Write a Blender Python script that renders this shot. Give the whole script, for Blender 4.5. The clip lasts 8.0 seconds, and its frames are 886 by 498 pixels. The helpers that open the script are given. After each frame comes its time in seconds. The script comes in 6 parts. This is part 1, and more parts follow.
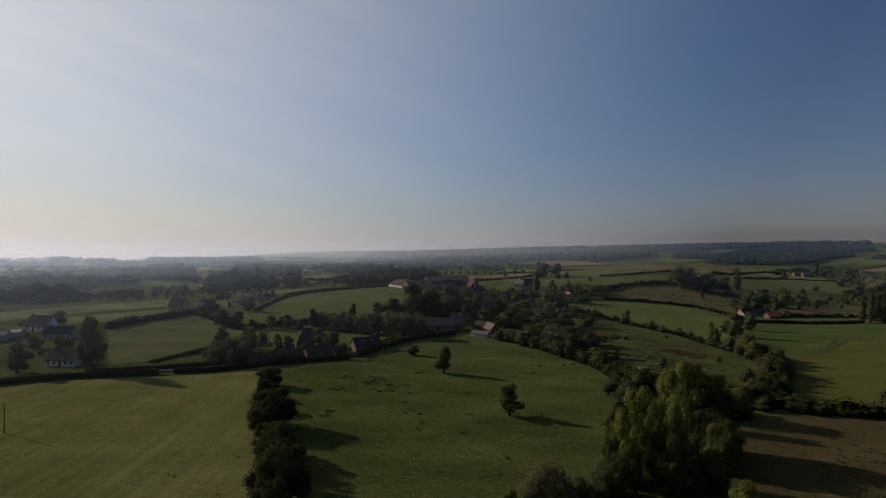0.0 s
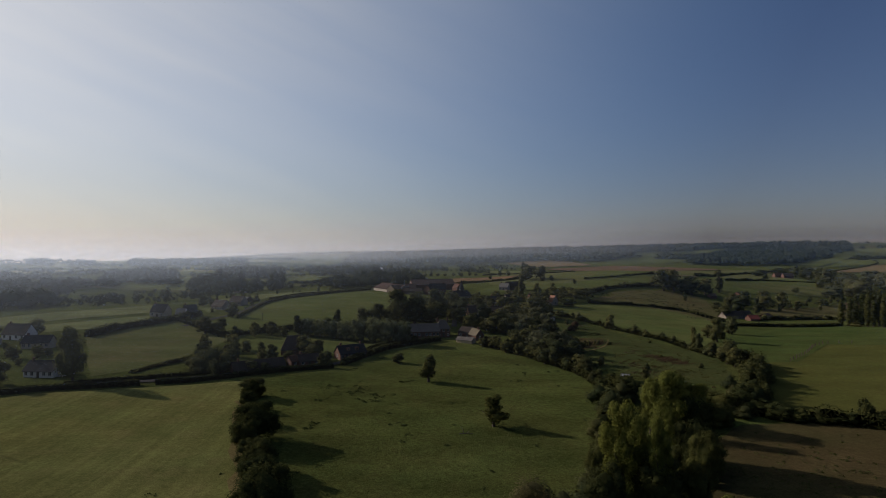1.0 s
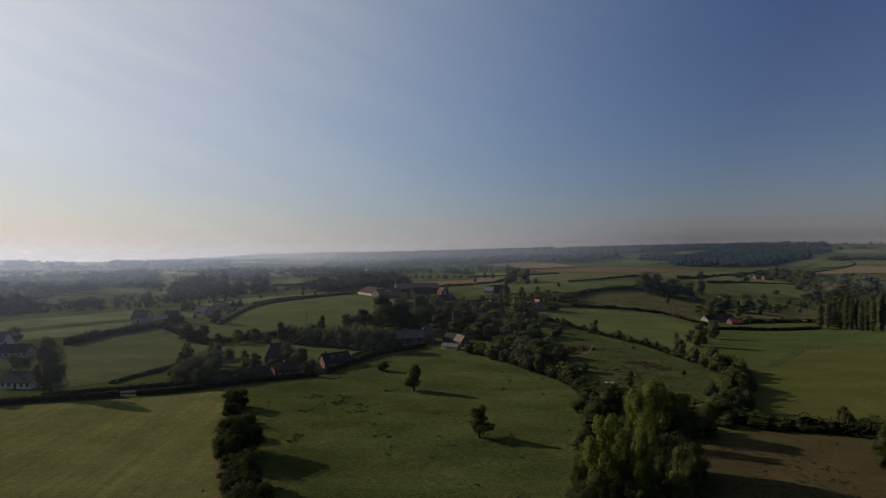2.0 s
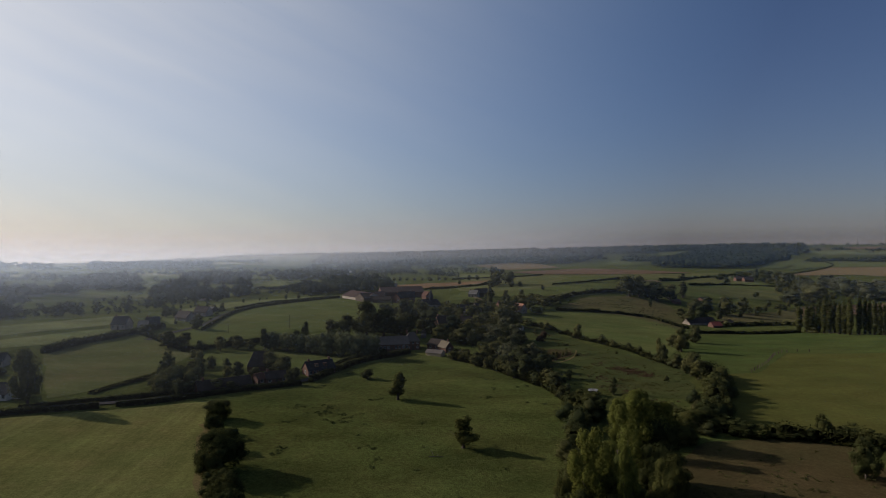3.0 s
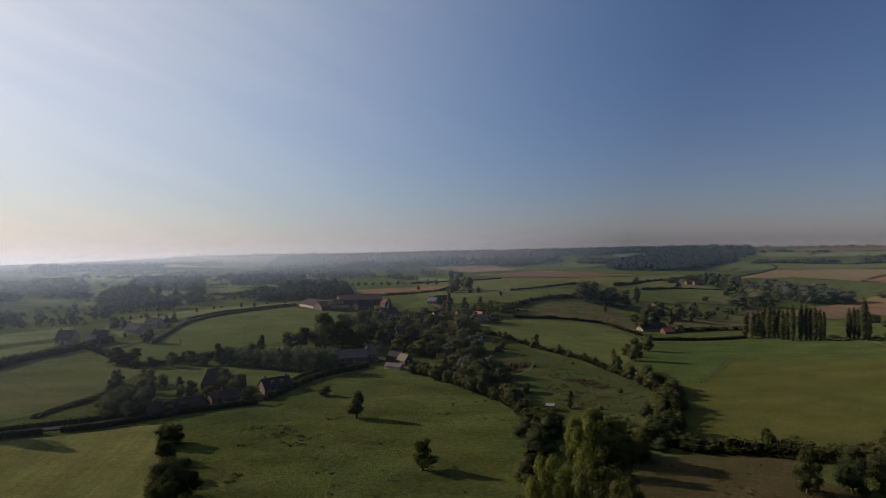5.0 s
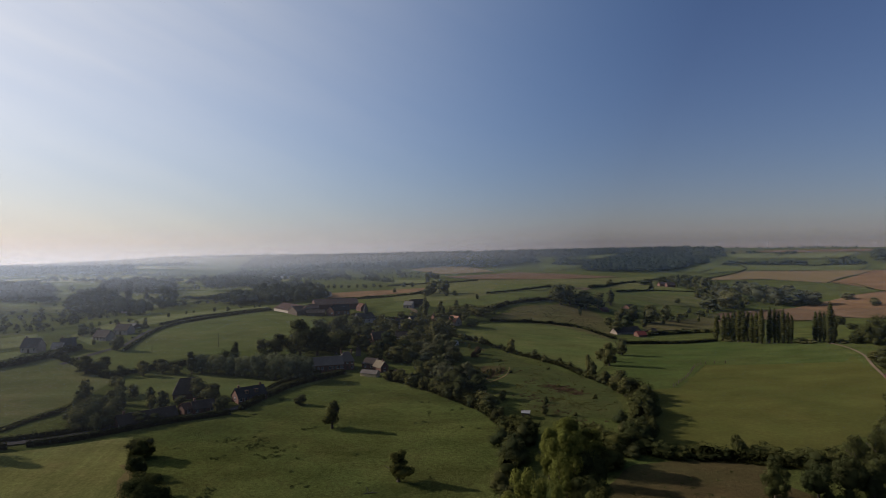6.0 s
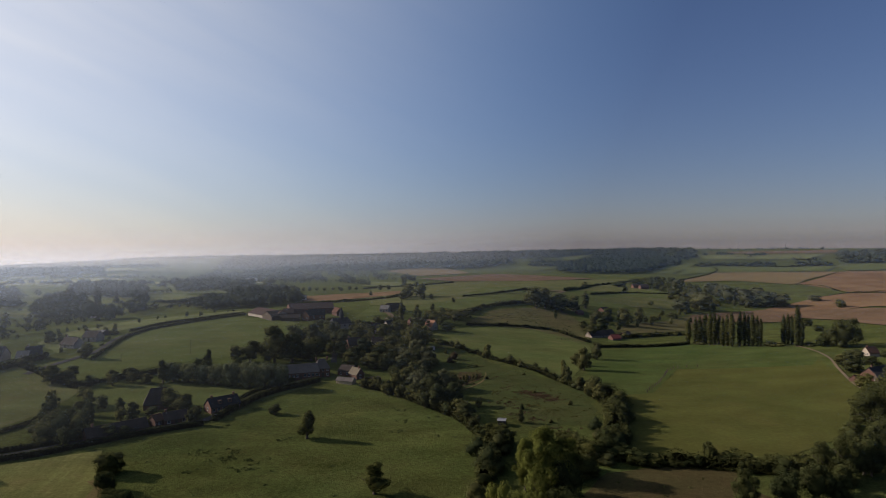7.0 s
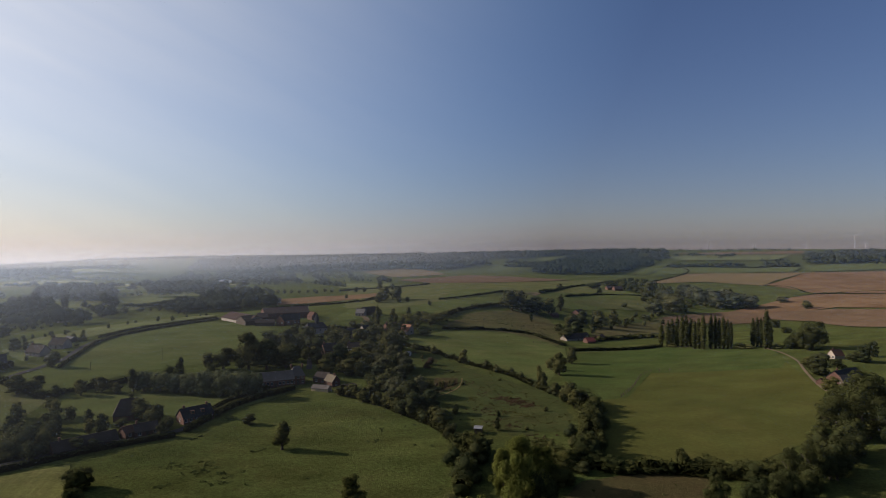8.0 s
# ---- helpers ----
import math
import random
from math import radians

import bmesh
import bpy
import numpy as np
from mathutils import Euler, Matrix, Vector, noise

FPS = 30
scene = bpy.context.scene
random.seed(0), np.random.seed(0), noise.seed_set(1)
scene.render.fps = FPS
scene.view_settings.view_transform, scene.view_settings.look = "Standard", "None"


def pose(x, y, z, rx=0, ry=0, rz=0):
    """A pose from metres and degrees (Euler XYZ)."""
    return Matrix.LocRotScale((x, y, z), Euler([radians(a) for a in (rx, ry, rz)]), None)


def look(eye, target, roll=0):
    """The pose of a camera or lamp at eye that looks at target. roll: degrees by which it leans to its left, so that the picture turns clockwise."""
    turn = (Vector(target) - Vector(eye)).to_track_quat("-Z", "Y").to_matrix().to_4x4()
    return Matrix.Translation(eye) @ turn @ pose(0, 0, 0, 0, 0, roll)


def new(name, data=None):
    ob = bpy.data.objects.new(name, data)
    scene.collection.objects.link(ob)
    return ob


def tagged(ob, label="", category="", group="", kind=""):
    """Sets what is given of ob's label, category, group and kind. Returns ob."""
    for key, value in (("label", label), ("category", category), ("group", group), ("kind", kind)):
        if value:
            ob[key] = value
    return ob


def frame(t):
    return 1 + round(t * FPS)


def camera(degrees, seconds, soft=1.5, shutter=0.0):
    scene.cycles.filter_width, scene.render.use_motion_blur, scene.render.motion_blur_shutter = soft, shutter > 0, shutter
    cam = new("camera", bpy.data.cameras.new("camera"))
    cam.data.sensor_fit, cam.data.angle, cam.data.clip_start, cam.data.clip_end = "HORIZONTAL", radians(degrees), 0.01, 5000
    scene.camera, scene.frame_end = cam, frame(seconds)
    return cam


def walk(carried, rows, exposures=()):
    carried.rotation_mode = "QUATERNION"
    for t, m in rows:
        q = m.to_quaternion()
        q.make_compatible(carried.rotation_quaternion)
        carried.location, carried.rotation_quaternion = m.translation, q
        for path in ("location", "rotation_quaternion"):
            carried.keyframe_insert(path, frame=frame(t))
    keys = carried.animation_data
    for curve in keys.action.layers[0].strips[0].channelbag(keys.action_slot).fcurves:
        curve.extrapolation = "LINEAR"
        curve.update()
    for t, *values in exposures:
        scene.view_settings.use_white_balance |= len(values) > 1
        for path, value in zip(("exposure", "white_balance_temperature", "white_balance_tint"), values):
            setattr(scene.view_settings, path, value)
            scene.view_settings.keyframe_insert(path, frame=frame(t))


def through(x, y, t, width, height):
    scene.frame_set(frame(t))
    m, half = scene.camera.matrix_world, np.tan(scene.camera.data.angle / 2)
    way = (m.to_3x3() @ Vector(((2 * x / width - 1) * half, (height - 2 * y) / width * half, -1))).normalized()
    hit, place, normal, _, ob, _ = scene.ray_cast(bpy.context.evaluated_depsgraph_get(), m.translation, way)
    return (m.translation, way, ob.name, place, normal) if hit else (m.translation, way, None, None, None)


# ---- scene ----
cam = camera(72.99, 8.0, soft=0.7)
PATH = [(0, pose(0.00, -0.00, 45.00, 90.000, -0.105, -0.000)),
        (0.5, pose(0.14, 0.10, 46.56, 89.984, -0.040, -0.700)),
        (1, pose(0.20, 0.21, 48.06, 89.994, -0.010, -1.410)),
        (1.5, pose(0.19, 0.35, 49.54, 90.011, 0.016, -2.130)),
        (3, pose(0.12, 0.83, 53.93, 90.042, 0.028, -4.359)),
        (3.5, pose(0.11, 0.88, 55.47, 90.049, 0.030, -5.148)),
        (4, pose(0.10, 0.81, 57.04, 90.049, 0.034, -6.031)),
        (4.5, pose(0.10, 0.74, 58.58, 90.049, 0.034, -7.137)),
        (6, pose(0.09, 0.72, 63.05, 90.101, 0.015, -10.557)),
        (6.5, pose(0.14, 0.83, 64.52, 90.118, 0.012, -11.681)),
        (7, pose(0.17, 0.97, 65.98, 90.145, -0.005, -12.813)),
        (7.5, pose(0.11, 1.11, 67.47, 90.150, -0.009, -13.951)),
        (8, pose(-0.02, 1.25, 69.00, 90.151, -0.016, -15.114))]
walk(cam, PATH, exposures=[(0, -0.03, 6280, 19), (4, 0.19, 6230, 20), (8, 0.46, 6290, 21)])

# ---------------------------------------------------------------- world, sun
SUN_TO = Vector((-0.83, 0.395, 0.40)).normalized()
sun_elev = math.asin(SUN_TO.z)
sun_azim = math.atan2(SUN_TO.x, SUN_TO.y)

world = bpy.data.worlds.new("world")
scene.world = world
world.use_nodes = True
wt = world.node_tree
wt.nodes.clear()
w_out = wt.nodes.new("ShaderNodeOutputWorld")
w_bg = wt.nodes.new("ShaderNodeBackground")
w_sky = wt.nodes.new("ShaderNodeTexSky")
w_sky.sky_type = "NISHITA"
w_sky.sun_disc = False
w_sky.sun_elevation = sun_elev
w_sky.sun_rotation = sun_azim
w_sky.altitude = 60
w_sky.air_density = 1.3
w_sky.dust_density = 0.3
w_sky.ozone_density = 3.0
w_bg.inputs["Strength"].default_value = 0.041
# the broad pale aureole that hazy air has round the sun, and faint high streaks of cloud inside it
w_dir = wt.nodes.new("ShaderNodeTexCoord")
w_dot = wt.nodes.new("ShaderNodeVectorMath")
w_dot.operation = "DOT_PRODUCT"
w_dot.inputs[1].default_value = SUN_TO
w_lobe = wt.nodes.new("ShaderNodeMapRange")
w_lobe.inputs["From Min"].default_value = 0.0
w_lobe.inputs["From Max"].default_value = 1.0
w_pow = wt.nodes.new("ShaderNodeMath")
w_pow.operation = "POWER"
w_pow.inputs[1].default_value = 2.3
w_map = wt.nodes.new("ShaderNodeMapping")
w_map.inputs["Scale"].default_value = (1.0, 1.0, 9.0)
w_tilt = wt.nodes.new("ShaderNodeMapping")
w_tilt.inputs["Rotation"].default_value = (0, -0.36, 0)
w_streak = wt.nodes.new("ShaderNodeTexNoise")
w_streak.inputs["Scale"].default_value = 3.2
w_streak.inputs["Detail"].default_value = 3.0
w_soft = wt.nodes.new("ShaderNodeMapRange")
w_soft.inputs["From Min"].default_value = 0.35
w_soft.inputs["From Max"].default_value = 0.75
w_soft.inputs["To Min"].default_value = 0.96
w_soft.inputs["To Max"].default_value = 1.12
w_amt = wt.nodes.new("ShaderNodeMath")
w_amt.operation = "MULTIPLY"
w_glow = wt.nodes.new("ShaderNodeMix")
w_glow.data_type = "RGBA"
w_glow.blend_type = "ADD"
w_glow.inputs[7].default_value = (12.8, 9.7, 3.0, 1)
wt.links.new(w_dir.outputs["Generated"], w_dot.inputs[0])
wt.links.new(w_dot.outputs["Value"], w_lobe.inputs["Value"])
wt.links.new(w_lobe.outputs[0], w_pow.inputs[0])
wt.links.new(w_dir.outputs["Generated"], w_tilt.inputs[0])
wt.links.new(w_tilt.outputs[0], w_map.inputs[0])
wt.links.new(w_map.outputs[0], w_streak.inputs["Vector"])
wt.links.new(w_streak.outputs["Fac"], w_soft.inputs["Value"])
wt.links.new(w_pow.outputs[0], w_amt.inputs[0])
wt.links.new(w_soft.outputs[0], w_amt.inputs[1])
wt.links.new(w_amt.outputs[0], w_glow.inputs[0])
# clean autumn air: a deeper blue away from the sun, and a wide faint glow on the sunward half
w_clean = wt.nodes.new("ShaderNodeMix")
w_clean.data_type = "RGBA"
w_clean.blend_type = "MULTIPLY"
w_clean.inputs[0].default_value = 1.0
w_clean.inputs[7].default_value = (0.84, 0.91, 1.13, 1)
w_wide = wt.nodes.new("ShaderNodeMix")
w_wide.data_type = "RGBA"
w_wide.blend_type = "ADD"
w_wide.inputs[7].default_value = (2.0, 4.0, 5.8, 1)
wt.links.new(w_sky.outputs[0], w_clean.inputs[6])
wt.links.new(w_lobe.outputs[0], w_wide.inputs[0])
wt.links.new(w_clean.outputs[2], w_wide.inputs[6])
wt.links.new(w_wide.outputs[2], w_glow.inputs[6])
# the lilac veil of dusty air low over the land
w_sep = wt.nodes.new("ShaderNodeSeparateXYZ")
w_low = wt.nodes.new("ShaderNodeMath")
w_low.operation = "SUBTRACT"
w_low.use_clamp = True
w_low.inputs[0].default_value = 1.0
w_veil = wt.nodes.new("ShaderNodeMath")
w_veil.operation = "POWER"
w_veil.inputs[1].default_value = 7.0
w_add = wt.nodes.new("ShaderNodeMix")
w_add.data_type = "RGBA"
w_add.blend_type = "ADD"
w_add.inputs[7].default_value = (0.25, 0.08, 0.6, 1)
wt.links.new(w_dir.outputs["Generated"], w_sep.inputs[0])
wt.links.new(w_sep.outputs["Z"], w_low.inputs[1])
wt.links.new(w_low.outputs[0], w_veil.inputs[0])
wt.links.new(w_veil.outputs[0], w_add.inputs[0])
wt.links.new(w_glow.outputs[2], w_add.inputs[6])
# the thick air close to the ground dims the low sky below the sun
w_thick = wt.nodes.new("ShaderNodeMath")
w_thick.operation = "MULTIPLY"
w_dim = wt.nodes.new("ShaderNodeMix")
w_dim.data_type = "RGBA"
w_dim.blend_type = "MULTIPLY"
w_dim.inputs[7].default_value = (0.69, 0.62, 0.66, 1)
wt.links.new(w_veil.outputs[0], w_thick.inputs[0])
wt.links.new(w_pow.outputs[0], w_thick.inputs[1])
wt.links.new(w_thick.outputs[0], w_dim.inputs[0])
wt.links.new(w_add.outputs[2], w_dim.inputs[6])
wt.links.new(w_dim.outputs[2], w_bg.inputs[0])
wt.links.new(w_bg.outputs[0], w_out.inputs[0])

sun_data = bpy.data.lights.new("sun", "SUN")
sun_data.energy = 4.9
sun_data.angle = radians(0.6)
sun_data.color = (1.0, 0.88, 0.70)
sun = new("sun", sun_data)
sun.matrix_world = look(SUN_TO * 300, (0, 0, 0))


# ---------------------------------------------------------------- the lie of the land
# Broad relief on a 1150 m lattice and the local relief on a 160 m lattice, both smoothed by cubic B-splines.
BROAD = np.array([[27, 16, 4, -6, -18, -27, -26, -31, -36, -46, -56], [16, 9, 2, -2, -6, -8, -10, -9, -17, -18, -18], [3, 2, 1, 0, 12, 34, 3, 43, 14, 14, 21], [-14, -12, -10, -9, -9, -23, 11, 103, 63, 53, 57], [-35, -35, -35, -35, -37, 17, 99, 73, 48, 73, 84], [-69, -66, -63, -59, -24, 29, 44, 37, 36, 62, 78], [-124, -103, -83, -65, 19, 36, 27, 55, 57, 38, 37], [-195, -145, -96, -41, 33, 55, 58, 72, 64, 29, -6]], float)
LOCAL = np.pad(np.array([[-5.3, -8.8, -8.4, -19.4, -18.8, -14.3, -6.3], [-9.8, -13.0, -12.2, -14.0, -4.9, 1.4, -7.4], [-8.4, 2.5, -9.1, -6.3, -22.2, 1.1, 2.8], [-14.8, -11.9, 3.9, 6.9, -19.0, -37.6, -30.4], [-8.8, -14.0, -13.7, -6.5, 32.8, 1.4, -15.1]], float), 3)


def spline_grid(grid, x0, y0, step, x, y):
    ny, nx = grid.shape
    u = np.clip((x - x0) / step, 0, nx - 3.0001)
    v = np.clip((y - y0) / step, 0, ny - 3.0001)
    i, j = u.astype(int), v.astype(int)

    def weights(s):
        return ((1 - s) ** 3 / 6, (3 * s ** 3 - 6 * s ** 2 + 4) / 6, (-3 * s ** 3 + 3 * s ** 2 + 3 * s + 1) / 6, s ** 3 / 6)
    bu, bv = weights(u - i), weights(v - j)
    h = np.zeros_like(x)
    for a in range(4):
        for b in range(4):
            h += grid[j + b, i + a] * bu[a] * bv[b]
    return h


def ground_array(x, y):
    x, y = np.asarray(x, float), np.asarray(y, float)
    h = spline_grid(BROAD, -4600, -700, 1150, x, y)
    # the low swell that closes the valley to the west
    d, az = np.hypot(x, y), np.degrees(np.arctan2(x, np.maximum(y, 1.0)))
    side = np.clip((-8 - az) / 8, 0, 1) * np.clip((az + 62) / 10, 0, 1)
    h = h + 19 * np.exp(-((d - 2250) / 560) ** 2) * side * side * (3 - 2 * side) * (y > 0)
    inside = (x > -740) & (x < 860) & (y > -280) & (y < 1000)
    return h + np.where(inside, spline_grid(LOCAL, -740, -280, 160, x, y), 0)


def ground(x, y):
    return float(ground_array(np.array([x]), np.array([y]))[0])


# ---------------------------------------------------------------- materials
def mat(name):
    m = bpy.data.materials.new(name)
    m.use_nodes = True
    m.node_tree.nodes.clear()
    nt = m.node_tree
    out = nt.nodes.new("ShaderNodeOutputMaterial")
    return m, nt, out


def node(nt, kind, **inputs):
    n = nt.nodes.new(kind)
    for k, v in inputs.items():
        n.inputs[k].default_value = v
    return n


def noise_at(nt, coords, scale, detail=4.0, rough=0.6, stretch=None, turn=0.0):
    src = coords
    if stretch:
        mp = nt.nodes.new("ShaderNodeMapping")
        mp.inputs["Scale"].default_value = stretch
        mp.inputs["Rotation"].default_value = (0, 0, turn)
        nt.links.new(coords, mp.inputs["Vector"])
        src = mp.outputs[0]
    n = node(nt, "ShaderNodeTexNoise", Scale=scale, Detail=detail, Roughness=rough)
    nt.links.new(src, n.inputs["Vector"])
    return n.outputs["Fac"]


def ramp(nt, fac, stops):
    r = nt.nodes.new("ShaderNodeValToRGB")
    els = r.color_ramp.elements
    while len(els) < len(stops):
        els.new(0.5)
    for e, (p, c) in zip(els, stops):
        e.position = p
        e.color = (*c, 1)
    nt.links.new(fac, r.inputs[0])
    return r.outputs[0]


def mixed(nt, a, b, fac, mode="MIX"):
    n = nt.nodes.new("ShaderNodeMix")
    n.data_type = "RGBA"
    n.blend_type = mode
    for socket, v in ((n.inputs[0], fac), (n.inputs[6], a), (n.inputs[7], b)):
        if isinstance(v, (int, float)):
            socket.default_value = v
        elif isinstance(v, tuple):
            socket.default_value = (*v, 1)
        else:
            nt.links.new(v, socket)
    return n.outputs[2]


def shade(c, k):
    return tuple(v * k for v in c)


def field_material(name, main, other, dry, dry_amount=0.4, stripe=None, bump=0.5, tuft=1.0, mottle=1.0):
    """Grass or bare soil: broad patches, tufts of a metre and, where the field is mown or tilled, stripes."""
    m, nt, out = mat(name)
    geo = nt.nodes.new("ShaderNodeNewGeometry")
    pos = geo.outputs["Position"]
    broad = noise_at(nt, pos, 0.018, 5, 0.62)
    mid = noise_at(nt, pos, 0.11, 5, 0.65)
    fine = noise_at(nt, pos, 0.8 * tuft, 6, 0.78)
    c = mixed(nt, main, other, ramp(nt, broad, [(0.35, (0, 0, 0)), (0.68, (1, 1, 1))]))
    c = mixed(nt, c, dry, ramp(nt, mid, [(0.5, (0, 0, 0)), (0.8, (dry_amount,) * 3)]))
    if stripe is not None:
        angle, width, depth = stripe
        s = noise_at(nt, pos, 1.0, 3, 0.6, stretch=(1.0 / width, 0.006, 0.0), turn=angle)
        c = mixed(nt, c, ramp(nt, s, [(0.3, (1 - depth,) * 3), (0.7, (1 + depth * 0.6,) * 3)]), 1.0, "MULTIPLY")
    grain = noise_at(nt, pos, 2.6 * tuft, 4, 0.8)
    # faint long swathes of grazing and wear, and paler patches some tens of metres wide
    swathe = noise_at(nt, pos, 0.05, 4, 0.6, stretch=(0.7, 1.35, 1.0), turn=0.5)
    wear = noise_at(nt, pos, 0.033, 3, 0.55)
    c = mixed(nt, c, ramp(nt, swathe, [(0.3, (1 - 0.18 * mottle,) * 3), (0.5, (1.0,) * 3), (0.7, (1 + 0.2 * mottle,) * 3)]), 1.0, "MULTIPLY")
    c = mixed(nt, c, ramp(nt, wear, [(0.35, (0.95, 1.0, 0.96)), (0.65, (1.05, 1.0, 1.0))]), mottle, "MULTIPLY")
    c = mixed(nt, c, ramp(nt, fine, [(0.25, (1 - 0.3 * mottle,) * 3), (0.5, (0.98,) * 3), (0.75, (1 + 0.3 * mottle,) * 3)]), 1.0, "MULTIPLY")
    c = mixed(nt, c, ramp(nt, grain, [(0.3, (1 - 0.32 * mottle,) * 3), (0.5, (1.0,) * 3), (0.7, (1 + 0.32 * mottle,) * 3)]), 1.0, "MULTIPLY")
    b = node(nt, "ShaderNodeBsdfDiffuse", Roughness=0.3)
    nt.links.new(c, b.inputs["Color"])
    bp = node(nt, "ShaderNodeBump", Strength=bump, Distance=0.7)
    nt.links.new(fine, bp.inputs["Height"])
    nt.links.new(bp.outputs[0], b.inputs["Normal"])
    nt.links.new(b.outputs[0], out.inputs[0])
    return m


def leaf_material(name, main, other, through=0.3, vary=1.0):
    """Leaf clumps that let some light through; each tree and each clump has its own shade."""
    m, nt, out = mat(name)
    geo = nt.nodes.new("ShaderNodeNewGeometry")
    info = nt.nodes.new("ShaderNodeObjectInfo")
    patch = noise_at(nt, geo.outputs["Position"], 0.35, 3, 0.6)
    c = mixed(nt, main, other, geo.outputs["Random Per Island"])
    c = mixed(nt, c, ramp(nt, patch, [(0.3, (0.65,) * 3), (0.7, (1.3,) * 3)]), 1.0, "MULTIPLY")
    c = mixed(nt, c, ramp(nt, info.outputs["Random"], [(0.0, (1 - 0.28 * vary, 1 - 0.2 * vary, 1 - 0.15 * vary)), (0.5, (1, 1, 1)), (1.0, (1 + 0.24 * vary, 1 + 0.2 * vary, 1 + 0.05 * vary))]), 1.0, "MULTIPLY")
    d = node(nt, "ShaderNodeBsdfDiffuse", Roughness=0.8)
    t = nt.nodes.new("ShaderNodeBsdfTranslucent")
    nt.links.new(c, d.inputs[0])
    nt.links.new(c, t.inputs[0])
    mx = node(nt, "ShaderNodeMixShader", Fac=through)
    nt.links.new(d.outputs[0], mx.inputs[1])
    nt.links.new(t.outputs[0], mx.inputs[2])
    nt.links.new(mx.outputs[0], out.inputs[0])
    return m


def plain_material(name, main, other, scale=1.5, rough=0.85, bump=0.2, metal=0.0, stretch=None, spec=0.12):
    m, nt, out = mat(name)
    tc = nt.nodes.new("ShaderNodeTexCoord")
    pos = tc.outputs["Object"]
    info = nt.nodes.new("ShaderNodeObjectInfo")
    big = noise_at(nt, pos, scale * 0.25, 4, 0.6)
    fine = noise_at(nt, pos, scale * 3, 5, 0.7, stretch)
    c = mixed(nt, main, other, ramp(nt, big, [(0.35, (0, 0, 0)), (0.7, (1, 1, 1))]))
    c = mixed(nt, c, ramp(nt, fine, [(0.3, (0.75,) * 3), (0.7, (1.2,) * 3)]), 1.0, "MULTIPLY")
    c = mixed(nt, c, ramp(nt, info.outputs["Random"], [(0, (0.88,) * 3), (1, (1.1,) * 3)]), 1.0, "MULTIPLY")
    b = node(nt, "ShaderNodeBsdfPrincipled", Roughness=rough, Metallic=metal)
    b.inputs["Specular IOR Level"].default_value = spec
    nt.links.new(c, b.inputs["Base Color"])
    bp = node(nt, "ShaderNodeBump", Strength=bump, Distance=0.05)
    nt.links.new(fine, bp.inputs["Height"])
    nt.links.new(bp.outputs[0], b.inputs["Normal"])
    nt.links.new(b.outputs[0], out.inputs[0])
    return m


PASTURE = field_material("pasture_grass", (0.0615, 0.0710, 0.0215), (0.0470, 0.0600, 0.0190), (0.0850, 0.0780, 0.0295), 0.45, None, 1.0, 1.0, 1.5)
ROUGH = field_material("rough_grass", (0.070, 0.070, 0.030), (0.076, 0.068, 0.032), (0.100, 0.076, 0.041), 0.5, None, 0.9)
MOWN = field_material("mown_meadow", (0.118, 0.118, 0.041), (0.10, 0.107, 0.038), (0.148, 0.124, 0.056), 0.5, (0.12, 3.0, 0.2), 0.4)
OLIVE = field_material("olive_meadow", (0.086, 0.090, 0.036), (0.070, 0.080, 0.032), (0.106, 0.092, 0.045), 0.7, None, 0.7)
BRIGHT = field_material("fresh_grass", (0.04182, 0.06076, 0.01815), (0.04896, 0.06174, 0.0198), (0.06324, 0.06468, 0.0242), 0.3, None, 0.6)
WARM = field_material("grazed_grass", (0.062, 0.065, 0.019), (0.054, 0.060, 0.018), (0.078, 0.068, 0.025), 0.4, None, 0.55, 1.0, 0.8)
SCRUB = field_material("scrub_grass", (0.043, 0.056, 0.0195), (0.050, 0.058, 0.021), (0.070, 0.057, 0.027), 0.45, None, 0.9)
STUBBLE = field_material("dry_stubble", (0.055, 0.043, 0.021), (0.047, 0.044, 0.019), (0.073, 0.050, 0.026), 0.6, None, 0.8)
PLOUGH = field_material("ploughed_soil", (0.105, 0.066, 0.036), (0.15, 0.098, 0.056), (0.17, 0.122, 0.075), 0.5, (0.2, 14.0, 0.12), 0.2, 0.4, 0.5)
SOIL = field_material("dark_soil", (0.092, 0.062, 0.039), (0.112, 0.078, 0.050), (0.13, 0.10, 0.064), 0.4, (1.2, 14.0, 0.10), 0.2, 0.4, 0.5)
TAN = field_material("tan_stubble", (0.135, 0.10, 0.055), (0.115, 0.095, 0.048), (0.15, 0.118, 0.072), 0.4, (0.9, 10.0, 0.1), 0.2, 0.4, 0.4)
PALE = field_material("pale_pasture", (0.104, 0.114, 0.046), (0.088, 0.102, 0.042), (0.125, 0.116, 0.056), 0.4, None, 0.3, 0.5)

MEADOW = field_material("lit_meadow", (0.074, 0.086, 0.029), (0.062, 0.078, 0.027), (0.098, 0.087, 0.038), 0.5, None, 0.3)

# far pasture, its colour lightened to take in some of the distance haze
HAZY_PALE = field_material("pale_hay_pasture", (0.175, 0.178, 0.085), (0.15, 0.158, 0.075), (0.20, 0.185, 0.10), 0.4, None, 0.2, 0.4, 0.5)
DRY = field_material("dead_grass_margin", (0.118, 0.092, 0.043), (0.105, 0.09, 0.04), (0.14, 0.105, 0.055), 0.5, None, 0.6)

